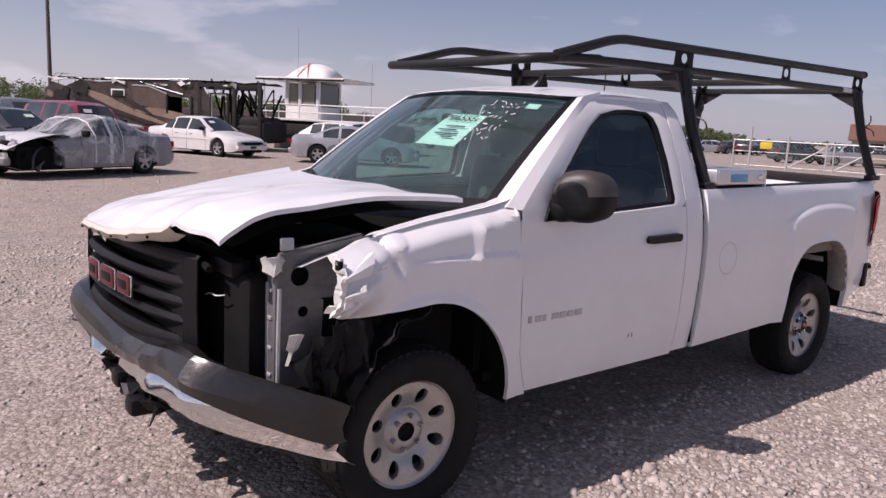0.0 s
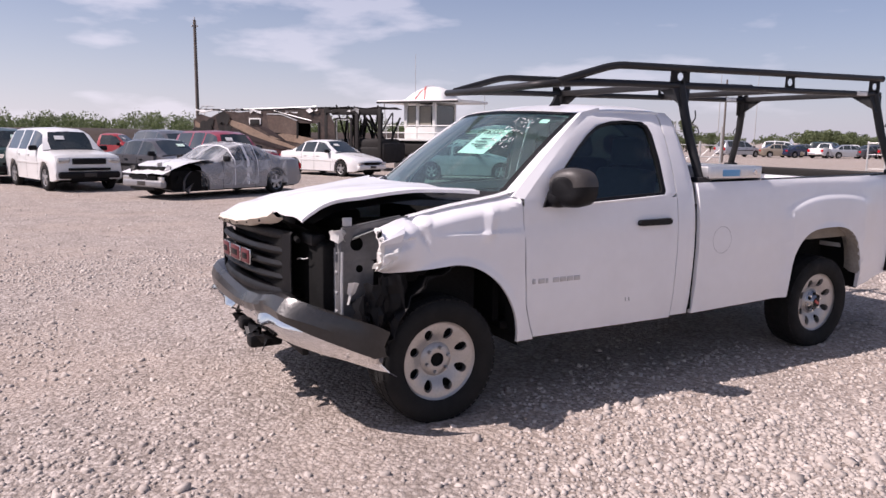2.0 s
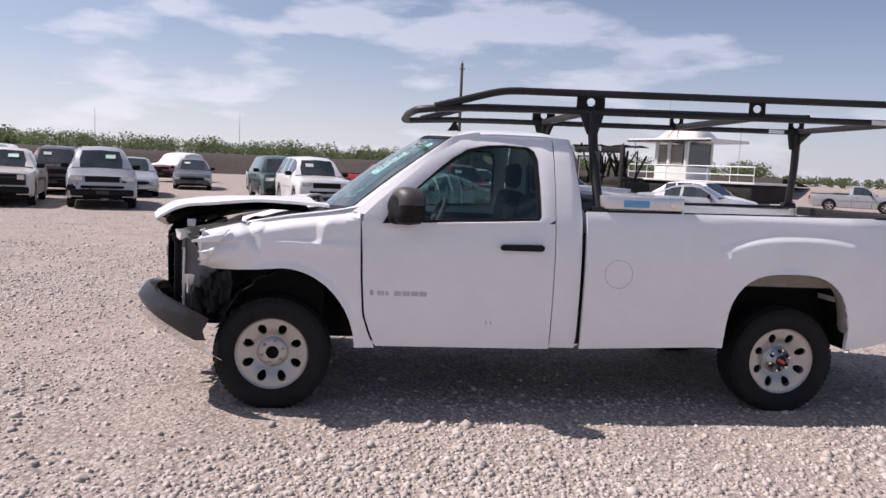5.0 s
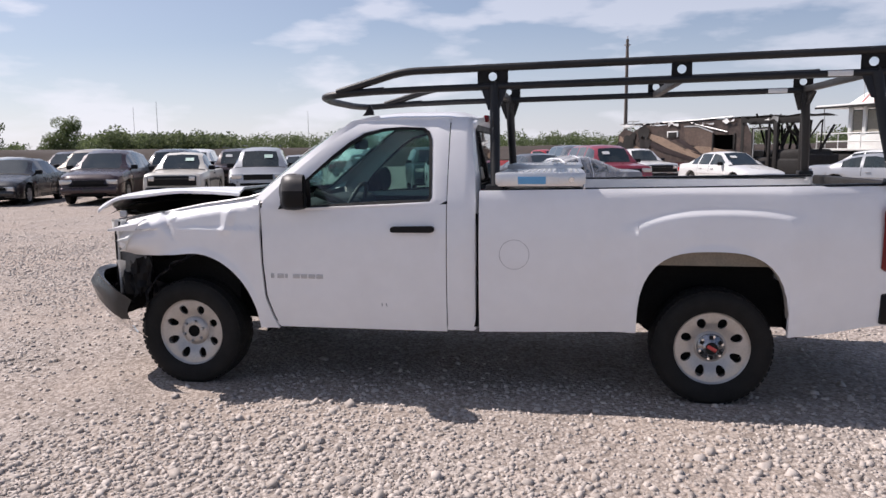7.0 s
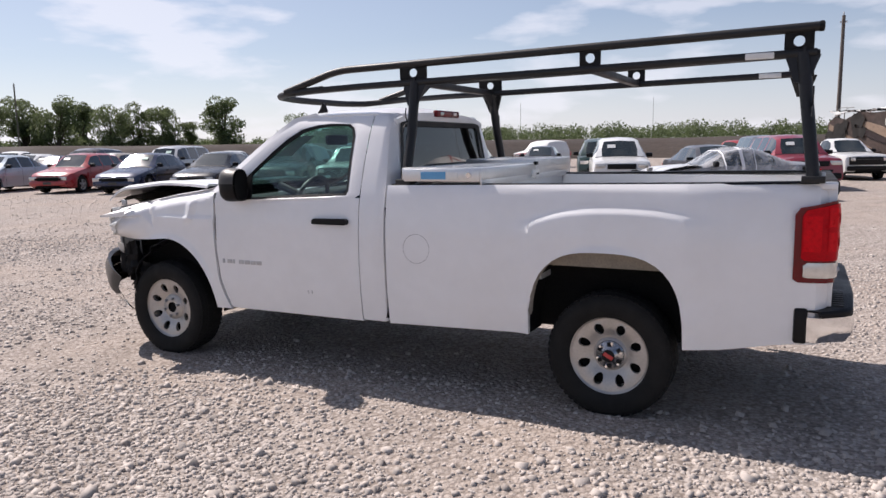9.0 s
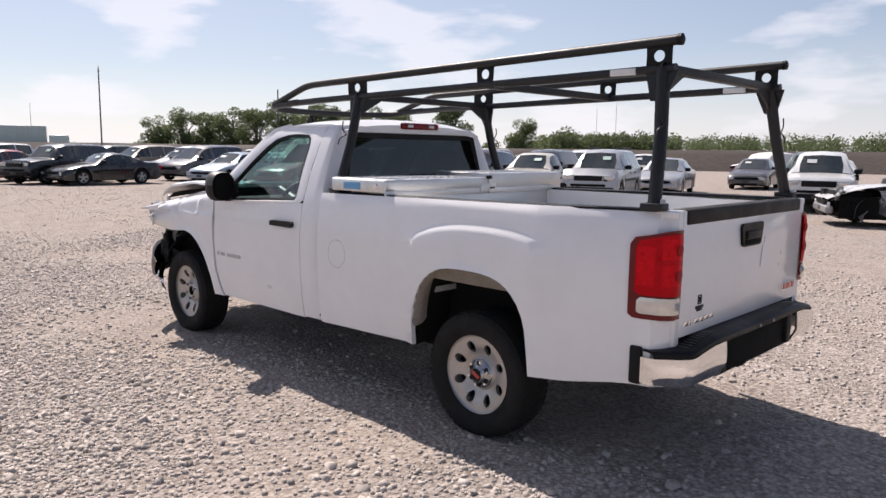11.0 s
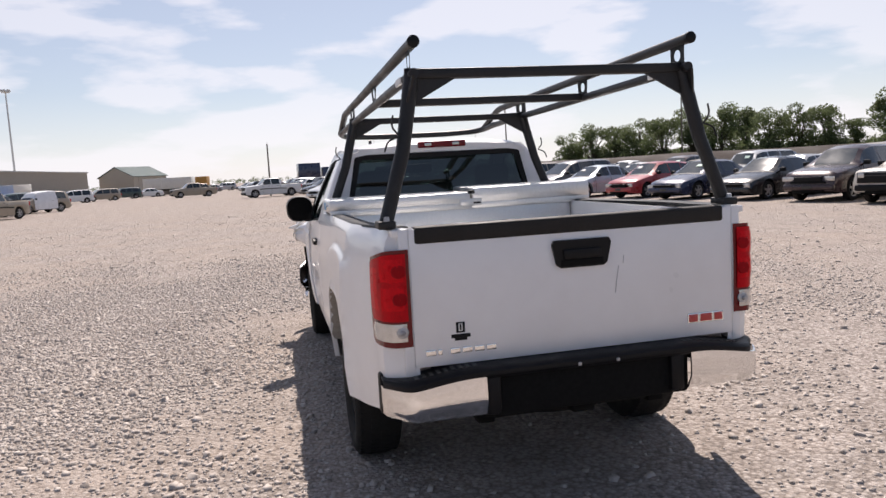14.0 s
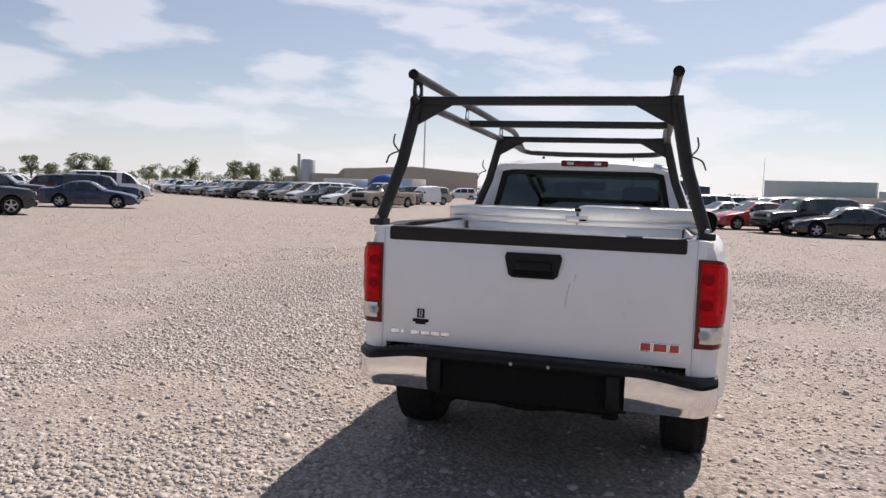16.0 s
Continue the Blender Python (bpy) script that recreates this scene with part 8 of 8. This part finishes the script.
def pole(x, y, h, r=0.11, lab="weathered wooden utility pole", arm=True):
    p = thing("utility_pole", lab, "pole", pose(x, y, 0))
    part("shaft", tube([(0, 0, 0), (0, 0, h * 0.5), (0, 0, h)], [r, r * 0.85, r * 0.7], 10), WOOD_POLE, p)
    if arm:
        part("insulator", tube([(0.0, 0, h - 0.02), (0.0, 0, h + 0.16)], 0.03, 6), GALV, p)
        part("bracket", box((-0.16, -0.03, h - 0.35), (0.16, 0.03, h - 0.27), 0.01), GALV, p)
    return p


pole(5.75, 36.6, 7.5)
pole(-58.6, 20.6, 8.2, 0.07)
pole(-70.0, -1.3, 5.3, 0.10)
pole(-80, 52.0, 9.5, 0.12)


def mast(x, y, h):
    p = thing("light_mast", "tall slender steel floodlight mast", "mast", pose(x, y, 0))
    part("shaft", tube([(0, 0, 0), (0, 0, h)], [0.28, 0.16], 8), GALV, p)
    part("platform", tube([(0, 0, h - 0.2), (0, 0, h + 0.1)], 0.9, 10), GALV, p)
    for k in range(6):
        a = 2 * math.pi * k / 6
        part("floodlight", box((-0.25, -0.2, 0), (0.25, 0.2, 0.5), 0.03, Matrix.Translation((0.9 * math.cos(a), 0.9 * math.sin(a), h + 0.05))), GALV, p)
    return p


mast(-192, -62, 26.5)
for az, d, h in ((110, 300, 18), (121, 280, 20), (100, 320, 20), (172, 330, 19), (164, 320, 18), (38, 240, 22), (122.5, 330, 21), (40.5, 200, 20)):
    a = radians(az)
    p = thing("radio_mast", "thin distant radio mast", "mast", pose(2 + d * math.cos(a), d * math.sin(a), 0))
    part("shaft", tube([(0, 0, 0), (0, 0, h)], [0.16, 0.07], 6), GALV, p)


def shed(name, x, y, rz, lx, ly, wall_h, ridge, wall_m, roof_m, lab):
    s = thing(name, lab, "building", pose(x, y, 0, 0, 0, rz))
    part("wall", box((-lx / 2, -ly / 2, 0), (lx / 2, ly / 2, wall_h)), wall_m, s)
    roof = bmesh.new()
    e = 0.3
    sec = [(-ly / 2 - e, wall_h - 0.1), (0, ridge), (ly / 2 + e, wall_h - 0.1), (ly / 2 + e, wall_h - 0.25), (0, ridge - 0.2), (-ly / 2 - e, wall_h - 0.25)]
    a = [roof.verts.new((-lx / 2 - e, p, q)) for p, q in sec]
    b = [roof.verts.new((lx / 2 + e, p, q)) for p, q in sec]
    roof.faces.new(a)
    roof.faces.new(b[::-1])
    for k in range(6):
        roof.faces.new((a[k], a[(k + 1) % 6], b[(k + 1) % 6], b[k]))
    part("roof", roof, roof_m, s)
    gab = bmesh.new()
    for xx in (-lx / 2, lx / 2):
        gab.faces.new([gab.verts.new(p) for p in ((xx, -ly / 2, wall_h), (xx, ly / 2, wall_h), (xx, 0, ridge - 0.15))])
    part("gable", gab, wall_m, s)
    for k in range(int(lx / 3)):
        for sy in (-1, 1):
            part("cladding_rib", box((-lx / 2 + 1.5 + 3 * k - 0.06, sy * ly / 2 - 0.05, 0.1), (-lx / 2 + 1.5 + 3 * k + 0.06, sy * ly / 2 + 0.05, wall_h - 0.3)), wall_m, s)
    part("roller_door", box((-2, -ly / 2 - 0.06, 0), (2, -ly / 2 + 0.02, wall_h * 0.75)), roof_m, s)
    return s


shed("warehouse", -176, -64, 25, 62, 30, 5.4, 6.3, SHED_TAN, SHED_PALE, "long low tan metal warehouse with pale roof")
shed("barn", -179.5, -32.9, 145, 10.5, 10.5, 4.4, 6.7, SHED_TAN, SHED_ROOF, "tan metal barn with grey-green gable roof")
silo = thing("grain_silo", "pale cylindrical grain silo beside a grey shed", "silo", pose(-171.5, -88, 0))
part("bin", lathe([(1.9, 0), (1.9, 7.9), (1.7, 8.2), (0.4, 8.4), (0.01, 8.45)], 24, "z"), GALV, silo)
part("leg_tower", box((0.2, -2.8, 0), (0.9, -2.1, 9.6), 0.05), GALV, silo)
part("side_shed", box((-2, 2.5, 0), (3, 14, 4.6), 0.05), SHED_TAN, silo)
part("side_shed", box((-1, -5.5, 0), (3, -2.9, 3.6), 0.05), SHED_TAN, silo)


def semi(x, y, rz, length, h, lab, m=TRAILER, cab=None):
    t = thing("semi_trailer", lab, "trailer", pose(x, y, 0, 0, 0, rz))
    part("box_body", box((-length / 2, -1.28, 1.15), (length / 2, 1.28, h), 0.04), m, t)
    for k in range(int(length / 1.2)):
        part("side_post", box((-length / 2 + 0.6 + 1.2 * k, -1.305, 1.2), (-length / 2 + 0.68 + 1.2 * k, -1.27, h - 0.05)), m, t)
    part("landing_leg", box((length / 2 - 3, -1.0, 0), (length / 2 - 2.8, 1.0, 1.15)), DARK, t)
    for k in (0.8, 2.0):
        for s_ in (-1, 1):
            car_wheel(t, -length / 2 + k + 0.5, s_ * 1.05, 0.5, s_, RIM)
    if cab:
        part("cab", box((length / 2 + 0.3, -1.2, 0.9), (length / 2 + 2.6, 1.2, 3.1), 0.2, seg=3), cab, t)
        part("cab_window", box((length / 2 + 2.55, -1.0, 2.0), (length / 2 + 2.63, 1.0, 2.8), 0.05), CAR_GLASS, t)
        for s_ in (-1, 1):
            car_wheel(t, length / 2 + 1.4, s_ * 1.05, 0.5, s_, RIM)
    return t


semi(-101, 22.5, 70, 13.5, 4.2, "white semi trailer with tractor at the yard's edge", TRAILER, PAINT["white"])
semi(-97.8, 4.1, 95, 3.0, 3.7, "dark blue truck box among the far rows", PAINT["blue"], PAINT["blue"])
semi(-125, -18, 80, 8, 3.0, "cream camper trailer far off", PAINT["cream"])
semi(-70.5, -26.0, 70, 3.6, 2.5, "cream camper trailer behind the row", PAINT["cream"])
semi(-67.2, -32.0, 66, 4.4, 2.3, "white camper trailer behind the row", PAINT["white"])
semi(-150, -17, 80, 7, 3.2, "yellow-orange truck box far off", mat("orange_box", (0.45, 0.22, 0.04), 0.5))
tarp = thing("tarp_heap", "bright blue tarp over a boat", "tarp", pose(-66.3, -27.0, 0, 0, 0, 70))
tb = bmesh.new()
add_grid(tb, [[(2.6 * u, 1.3 * v, 2.5 * (1 - abs(v) ** 3) * (1 - abs(u) ** 3) + 0.4) for v in span(-1, 1, 8)] for u in span(-1, 1, 10)])
part("tarp_sheet", tb, BLUE_TARP, tarp)
part("support", box((-2.2, -1.1, 0), (2.2, 1.1, 0.9), 0.1), BOAT_WHITE, tarp)

boat.scale = (0.84, 0.84, 1.04)

# pipe-rail fence with pale gate panels at the far side of the yard
fence = thing("pipe_fence", "galvanised pipe fence with tall posts and pale sheet gates", "fence", pose(0, 0, 0))
F0, F1 = Vector((35.4, 40.2, 0)), Vector((42.4, 33.4, 0))
GATE = mat("pale_gate_sheet", (0.52, 0.53, 0.54), 0.5, var=0.2, scale=1.5, dust=0.3)
for u, h in ((0.0, 2.2), (0.14, 2.2), (0.33, 2.95), (0.50, 1.9), (0.66, 2.9), (0.85, 1.6), (1.0, 2.7)):
    p = F0.lerp(F1, u)
    part("post", tube([p, p + Vector((0, 0, h))], 0.075, 8), GALV, fence)
for u0, u1, z in ((0.0, 0.78, 2.42), (0.0, 0.98, 1.36), (0.45, 1.0, 0.5)):
    part("rail", tube([F0.lerp(F1, u0) + Vector((0, 0, z)), F0.lerp(F1, u1) + Vector((0, 0, z - 0.05))], 0.045, 6), GALV, fence)
fd = (F1 - F0).normalized()
fm = Matrix.Translation(F0) @ Matrix.Rotation(math.atan2(fd.y, fd.x), 4, "Z")
for x0, x1 in ((4.3, 5.35), (5.5, 6.9)):
    for z0, z1 in ((0.35, 0.72), (0.80, 1.20)):
        part("gate_panel", box((x0, -0.03, z0), (x1, 0.03, z1), 0.01, fm), GATE, fence)
for x0 in (7.2, 8.0, 8.8):
    part("brace", tube([fm @ Vector((x0, 0, 0.1)), fm @ Vector((x0 + 0.9, 0, 1.0))], 0.04, 6), GALV, fence)
pole(43.9, 34.5, 6.2, 0.09, "slim grey pole at the far fence", False)

# chain-link fence with braces and a yellow sign, and the house beyond it
YELLOW = mat("yellow_sign_sheet", (0.62, 0.46, 0.03), 0.5, var=0.1)
link = thing("chain_link_fence", "galvanised chain-link fence with braced posts and yellow sign", "fence", pose(0, 0, 0))
L0, L1 = Vector((41.0, 21.5, 0)), Vector((43.5, 8.5, 0))
for u, h in ((0.0, 1.72), (0.075, 2.45), (0.24, 1.95), (0.40, 1.6), (0.43, 1.6), (0.66, 1.85), (1.0, 1.7)):
    p = L0.lerp(L1, u)
    part("post", tube([p, p + Vector((0.02, 0.03, h))], 0.07 if h > 1.8 else 0.05, 8), GALV, link)
for z in (0.12, 0.95, 1.62):
    part("rail", tube([L0 + Vector((0, 0, z)), L1 + Vector((0, 0, z))], 0.03 if z > 1.5 else 0.016, 6), GALV, link)
for u0, u1 in ((0.25, 0.39), (0.44, 0.58)):
    part("brace", tube([L0.lerp(L1, u0) + Vector((0, 0, 0.15)), L0.lerp(L1, u1) + Vector((0, 0, 1.35))], 0.04, 6), GALV, link)
lm = Matrix.Translation(L0.lerp(L1, 0.145)) @ Matrix.Rotation(math.atan2(L1.y - L0.y, L1.x - L0.x), 4, "Z")
part("sign", box((-0.35, -0.05, 1.15), (0.35, -0.02, 1.55), 0.01, lm), YELLOW, link, "plain yellow sign")
wires = bmesh.new()
span_len = (L1 - L0).length
dirn = (L1 - L0).normalized()
for k in range(int(span_len / 0.22)):
    for sg in (-1, 1):
        a = L0 + dirn * (0.22 * k) + Vector((0, 0, 0.12 if sg > 0 else 1.6))
        b = L0 + dirn * min(span_len, 0.22 * k + 1.48) + Vector((0, 0, 1.6 if sg > 0 else 0.12))
        add_tube(wires, [a, b], 0.004, 3, False)
tagged(part("netting", wires, GALV, link), kind="stuff")
house = thing("house", "tan house with brown gable roof beyond the fence", "house", pose(113.0, 37.5, 0, 0, 0, 112))
part("wall", box((-6.5, -4.5, 0), (6.5, 4.5, 2.7), 0.02), SHED_TAN, house)
rb = bmesh.new()
sec = [(-5.1, 2.55), (0, 4.7), (5.1, 2.55), (5.1, 2.35), (0, 4.45), (-5.1, 2.35)]
ea, eb = [rb.verts.new((-7, p, q)) for p, q in sec], [rb.verts.new((7, p, q)) for p, q in sec]
rb.faces.new(ea)
rb.faces.new(eb[::-1])
for k in range(6):
    rb.faces.new((ea[k], ea[(k + 1) % 6], eb[(k + 1) % 6], eb[k]))
part("roof", rb, mat("brown_shingle_roof", (0.16, 0.085, 0.06), 0.85, var=0.2, scale=2), house, "red-brown shingle roof")
for x in (-6.5, 6.5):
    gb = bmesh.new()
    gb.faces.new([gb.verts.new(p) for p in ((x, -4.5, 2.7), (x, 4.5, 2.7), (x, 0, 4.5))])
    part("gable", gb, SHED_TAN, house)
for x, w_ in ((-4.0, 1.2), (-0.6, 1.0), (3.4, 1.6)):
    for sy in (-1, 1):
        wnd = part("window", box((x - w_ / 2 - 0.1, sy * 4.52 - 0.04, 0.9), (x + w_ / 2 + 0.1, sy * 4.52 + 0.04, 2.2), 0.01), BOAT_WHITE, house)
        part("pane", box((x - w_ / 2, sy * 4.57 - 0.02, 1.0), (x + w_ / 2, sy * 4.57 + 0.02, 2.1)), CAR_GLASS, wnd)

# ---- the field's edge: earth bank and woods ----
EARTH = mat("brown_earth_bank", (0.042, 0.030, 0.024), 0.95, var=0.35, scale=0.25, bump=0.05, bscale=2)
GRASS = mat("field_grass", (0.10, 0.13, 0.045), 0.95, var=0.3, scale=0.3)
bank = bmesh.new()
rows = []
for k in range(80):
    az = radians(58 + 112 * k / 79)
    dist = 70 + 8 * noise.noise(Vector((k * 0.07, 0, 0)))
    c = Vector((2 + dist * math.cos(az), dist * math.sin(az), 0))
    out = Vector((math.cos(az), math.sin(az), 0))
    hgt = 2.0 + 0.12 * noise.noise(Vector((k * 0.2, 2, 0)))
    rows.append([c, c + out * 3 + Vector((0, 0, hgt * 0.75)), c + out * 5 + Vector((0, 0, hgt)), c + out * 9 + Vector((0, 0, hgt))])
add_grid(bank, rows)
tagged(part("earth_bank", bank, EARTH), "dark brown earth bank along the yard's edge", "bank", kind="structure")
fld = bmesh.new()
add_grid(fld, [[r[3] + Vector((0, 0, 0.004)), Vector((r[3].x * 1.5, r[3].y * 1.5, 1.9)), Vector((r[3].x * 4, r[3].y * 4, 0.3))] for r in rows])
tagged(part("field", fld, GRASS), "green field behind the earth bank", "field", kind="structure")



def leaf_mat(name, lo, hi, scale):
    """Leaves that glow a little when lit from behind."""
    m = mat(name, lo, 0.6, var=0.35, scale=scale, island=0.5, tint2=hi, spec=0.3)
    n, l = m.node_tree.nodes, m.node_tree.links
    b = n["Principled BSDF"]
    src = b.inputs["Base Color"].links[0].from_socket
    tr, mx = n.new("ShaderNodeBsdfTranslucent"), n.new("ShaderNodeMixShader")
    l.new(src, tr.inputs[0])
    mx.inputs[0].default_value = 0.45
    l.new(b.outputs[0], mx.inputs[1])
    l.new(tr.outputs[0], mx.inputs[2])
    l.new(mx.outputs[0], n["Material Output"].inputs[0])
    return m


LEAF = leaf_mat("tree_leaves", (0.072, 0.098, 0.046), (0.165, 0.195, 0.095), 0.5)
LEAF_FAR = leaf_mat("far_wood_leaves", (0.085, 0.115, 0.056), (0.155, 0.185, 0.090), 0.12)
BARK = mat("tree_bark", (0.085, 0.07, 0.055), 0.9, var=0.3, scale=3, bump=0.02, bscale=8)


def leaf_mesh(name, centres, radii_, per, size, seed, mt):
    """Many small leaf sprays round a set of clumps."""
    rs_ = np.random.RandomState(seed)
    cs = np.repeat(np.array(centres), per, 0)
    rr_ = np.repeat(np.array(radii_), per, 0)
    n_ = len(cs)
    d_ = rs_.normal(size=(n_, 3))
    d_ /= np.linalg.norm(d_, axis=1)[:, None]
    rad = rs_.uniform(0.25, 1.0, n_) ** 0.5 * rs_.choice([1, 1, 1, 1.07], n_)
    p = cs + d_ * rr_ * rad[:, None]
    sz = size * rs_.uniform(0.5, 1.4, n_)
    u = rs_.normal(size=(n_, 3))
    u /= np.linalg.norm(u, axis=1)[:, None]
    w = np.cross(u, rs_.normal(size=(n_, 3)))
    w /= np.linalg.norm(w, axis=1)[:, None]
    quad = np.stack([p - u * sz[:, None], p - w * sz[:, None] * 0.6, p + u * sz[:, None], p + w * sz[:, None] * 0.6], 1)
    me = bpy.data.meshes.new(name)
    me.vertices.add(4 * n_)
    me.vertices.foreach_set("co", quad.reshape(-1).astype(np.float32))
    me.loops.add(4 * n_)
    me.loops.foreach_set("vertex_index", np.arange(4 * n_, dtype=np.int32))
    me.polygons.add(n_)
    me.polygons.foreach_set("loop_start", np.arange(0, 4 * n_, 4, dtype=np.int32))
    me.update(calc_edges=True)
    me.materials.append(mt)
    return new(name, me)


def tree(x, y, h, spread, seed, lab="broad green field tree behind the bank", tall=False, leaves=290):
    r_ = random.Random(seed)
    t = thing("tree", lab, "tree", pose(x, y, 0), "trees beyond the yard")
    base = h * (0.07 if not tall else 0.30)
    trunk = bmesh.new()
    add_tube(trunk, [(0, 0, 0), (0.1 * h * r_.uniform(-0.1, 0.1), 0, base), (0.15 * r_.uniform(-1, 1), 0.1, h * 0.75)], [h * 0.03, h * 0.022, h * 0.008], 8)
    cs, rs2 = [], []
    for k in range(24):
        a, q = 2 * math.pi * r_.random(), r_.random() ** 0.5
        z = base + (h - base) * (0.12 + 0.80 * r_.random())
        lim = spread * (1.0 - 0.75 * abs((z - base) / (h - base) - 0.40) ** 1.4)
        c = (lim * q * math.cos(a) * 0.8, lim * q * math.sin(a) * 0.8, z)
        cs.append(c)
        rad = h * r_.uniform(0.095, 0.165)
        rs2.append((rad * 1.15, rad * 1.15, rad * 0.85))
        add_tube(trunk, [(0, 0, base * 0.9 + 0.3 * (z - base) * r_.random()), (c[0] * 0.5, c[1] * 0.5, z * 0.75 + base * 0.2), c], [h * 0.012, h * 0.008, h * 0.003], 5)
    part("trunk", trunk, BARK, t)
    crown = leaf_mesh("crown", cs, rs2, leaves, h * (0.0175 if leaves > 200 else 0.024), seed, LEAF if leaves > 200 else LEAF_FAR)
    crown.parent = t
    return t


def by_az(az, d):
    return 2 + d * math.cos(radians(az)), d * math.sin(radians(az))


TREES = [(151.0, 118, 8.4, 3.6), (149.2, 112, 8.0, 3.2), (147.0, 116, 9.4, 3.8), (145.0, 112, 8.8, 3.6), (143.2, 120, 8.8, 3.2), (141.5, 108, 7.6, 3.0), (139.6, 112, 8.4, 3.4), (137.6, 108, 7.6, 2.8), (133.6, 104, 9.0, 3.2), (128.0, 120, 7.0, 3.0), (152.8, 122, 7.6, 3.2), (154.6, 126, 8.2, 3.6), (156.5, 130, 7.0, 3.0), (135.9, 112, 5.6, 2.2)]
for k, (az, d, h, sp) in enumerate(TREES):
    x, y = by_az(az, d)
    tree(x, y, h, sp, 100 + k)
for k, (az, d, h, sp) in enumerate(((-133.7, 190, 7.0, 3.0), (-136.7, 200, 8.5, 4.2), (-138.2, 205, 8.0, 3.0), (-141.4, 200, 6.5, 4.5), (-144.3, 195, 8.6, 2.6), (-143.2, 200, 6.0, 4.0), (-147.5, 200, 8.2, 2.8), (-148.9, 205, 8.8, 3.2), (-150.7, 205, 6.8, 2.6), (-152.4, 200, 7.4, 3.0), (-131.0, 190, 6.0, 3.0), (-134.9, 185, 5.5, 2.0))):
    x, y = by_az(az, d)
    tree(x, y, h * 0.88, sp, 140 + k, "distant field tree with a bare lower trunk", True, 90)
for k, (az, d, h, sp) in enumerate(((51.0, 118, 3.4, 2.3), (48.7, 118, 4.4, 2.1), (46.9, 116, 5.3, 2.0), (44.7, 118, 4.5, 2.0), (43.3, 116, 4.7, 1.9), (41.6, 122, 3.0, 1.4))):
    tree(-1.2 + d * math.cos(radians(az)), -5.0 + d * math.sin(radians(az)), h, sp, 170 + k, "small round tree beyond the fence", False, 160)


def woods(name, az0, az1, d0, d1, h0, h1, n_, per, seed, lab):
    rs_ = np.random.RandomState(seed)
    az = np.radians(rs_.uniform(az0, az1, n_))
    d_ = rs_.uniform(d0, d1, n_)
    wave = np.array([noise.noise(Vector((a * 14, seed, 0))) for a in az])
    h_ = (h0 + (h1 - h0) * rs_.uniform(0, 1, n_)) * (1 + 0.28 * wave)
    c = np.stack([2 + d_ * np.cos(az), d_ * np.sin(az), h_ * rs_.uniform(0.35, 0.8, n_) + 0.8], 1)
    r_ = np.stack([h_ * 0.38, h_ * 0.38, h_ * 0.36], 1)
    return tagged(leaf_mesh(name, c, r_, per, 0.22, seed, LEAF_FAR), lab, "woods", kind="stuff")


woods("far_woods", 60, 128, 150, 190, 3.7, 5.1, 900, 95, 1, "low green woods along the field's far edge")
woods("far_woods", 116, 126, 125, 140, 3.5, 4.5, 150, 170, 2, "thicker clump of green woods on the bank")
woods("far_woods", 126, 158, 150, 175, 2.0, 3.2, 260, 80, 3, "low scrub between the field trees")
woods("far_woods", 29, 60, 170, 210, 1.8, 2.9, 300, 75, 4, "low woods beyond the far fence")
woods("far_woods", 30.6, 34.5, 138, 150, 2.0, 3.0, 60, 160, 7, "green thicket behind the parked cars")
woods("far_woods", 5, 29, 240, 280, 1.0, 1.9, 200, 60, 8, "thin low tree line beyond the fence")
woods("far_woods", -165, -120, 230, 260, 2.2, 3.6, 320, 60, 5, "hazy low tree line beyond the sheds")
woods("far_woods", 158, 196, 420, 480, 2.0, 3.4, 380, 50, 6, "thin tree line on the horizon")
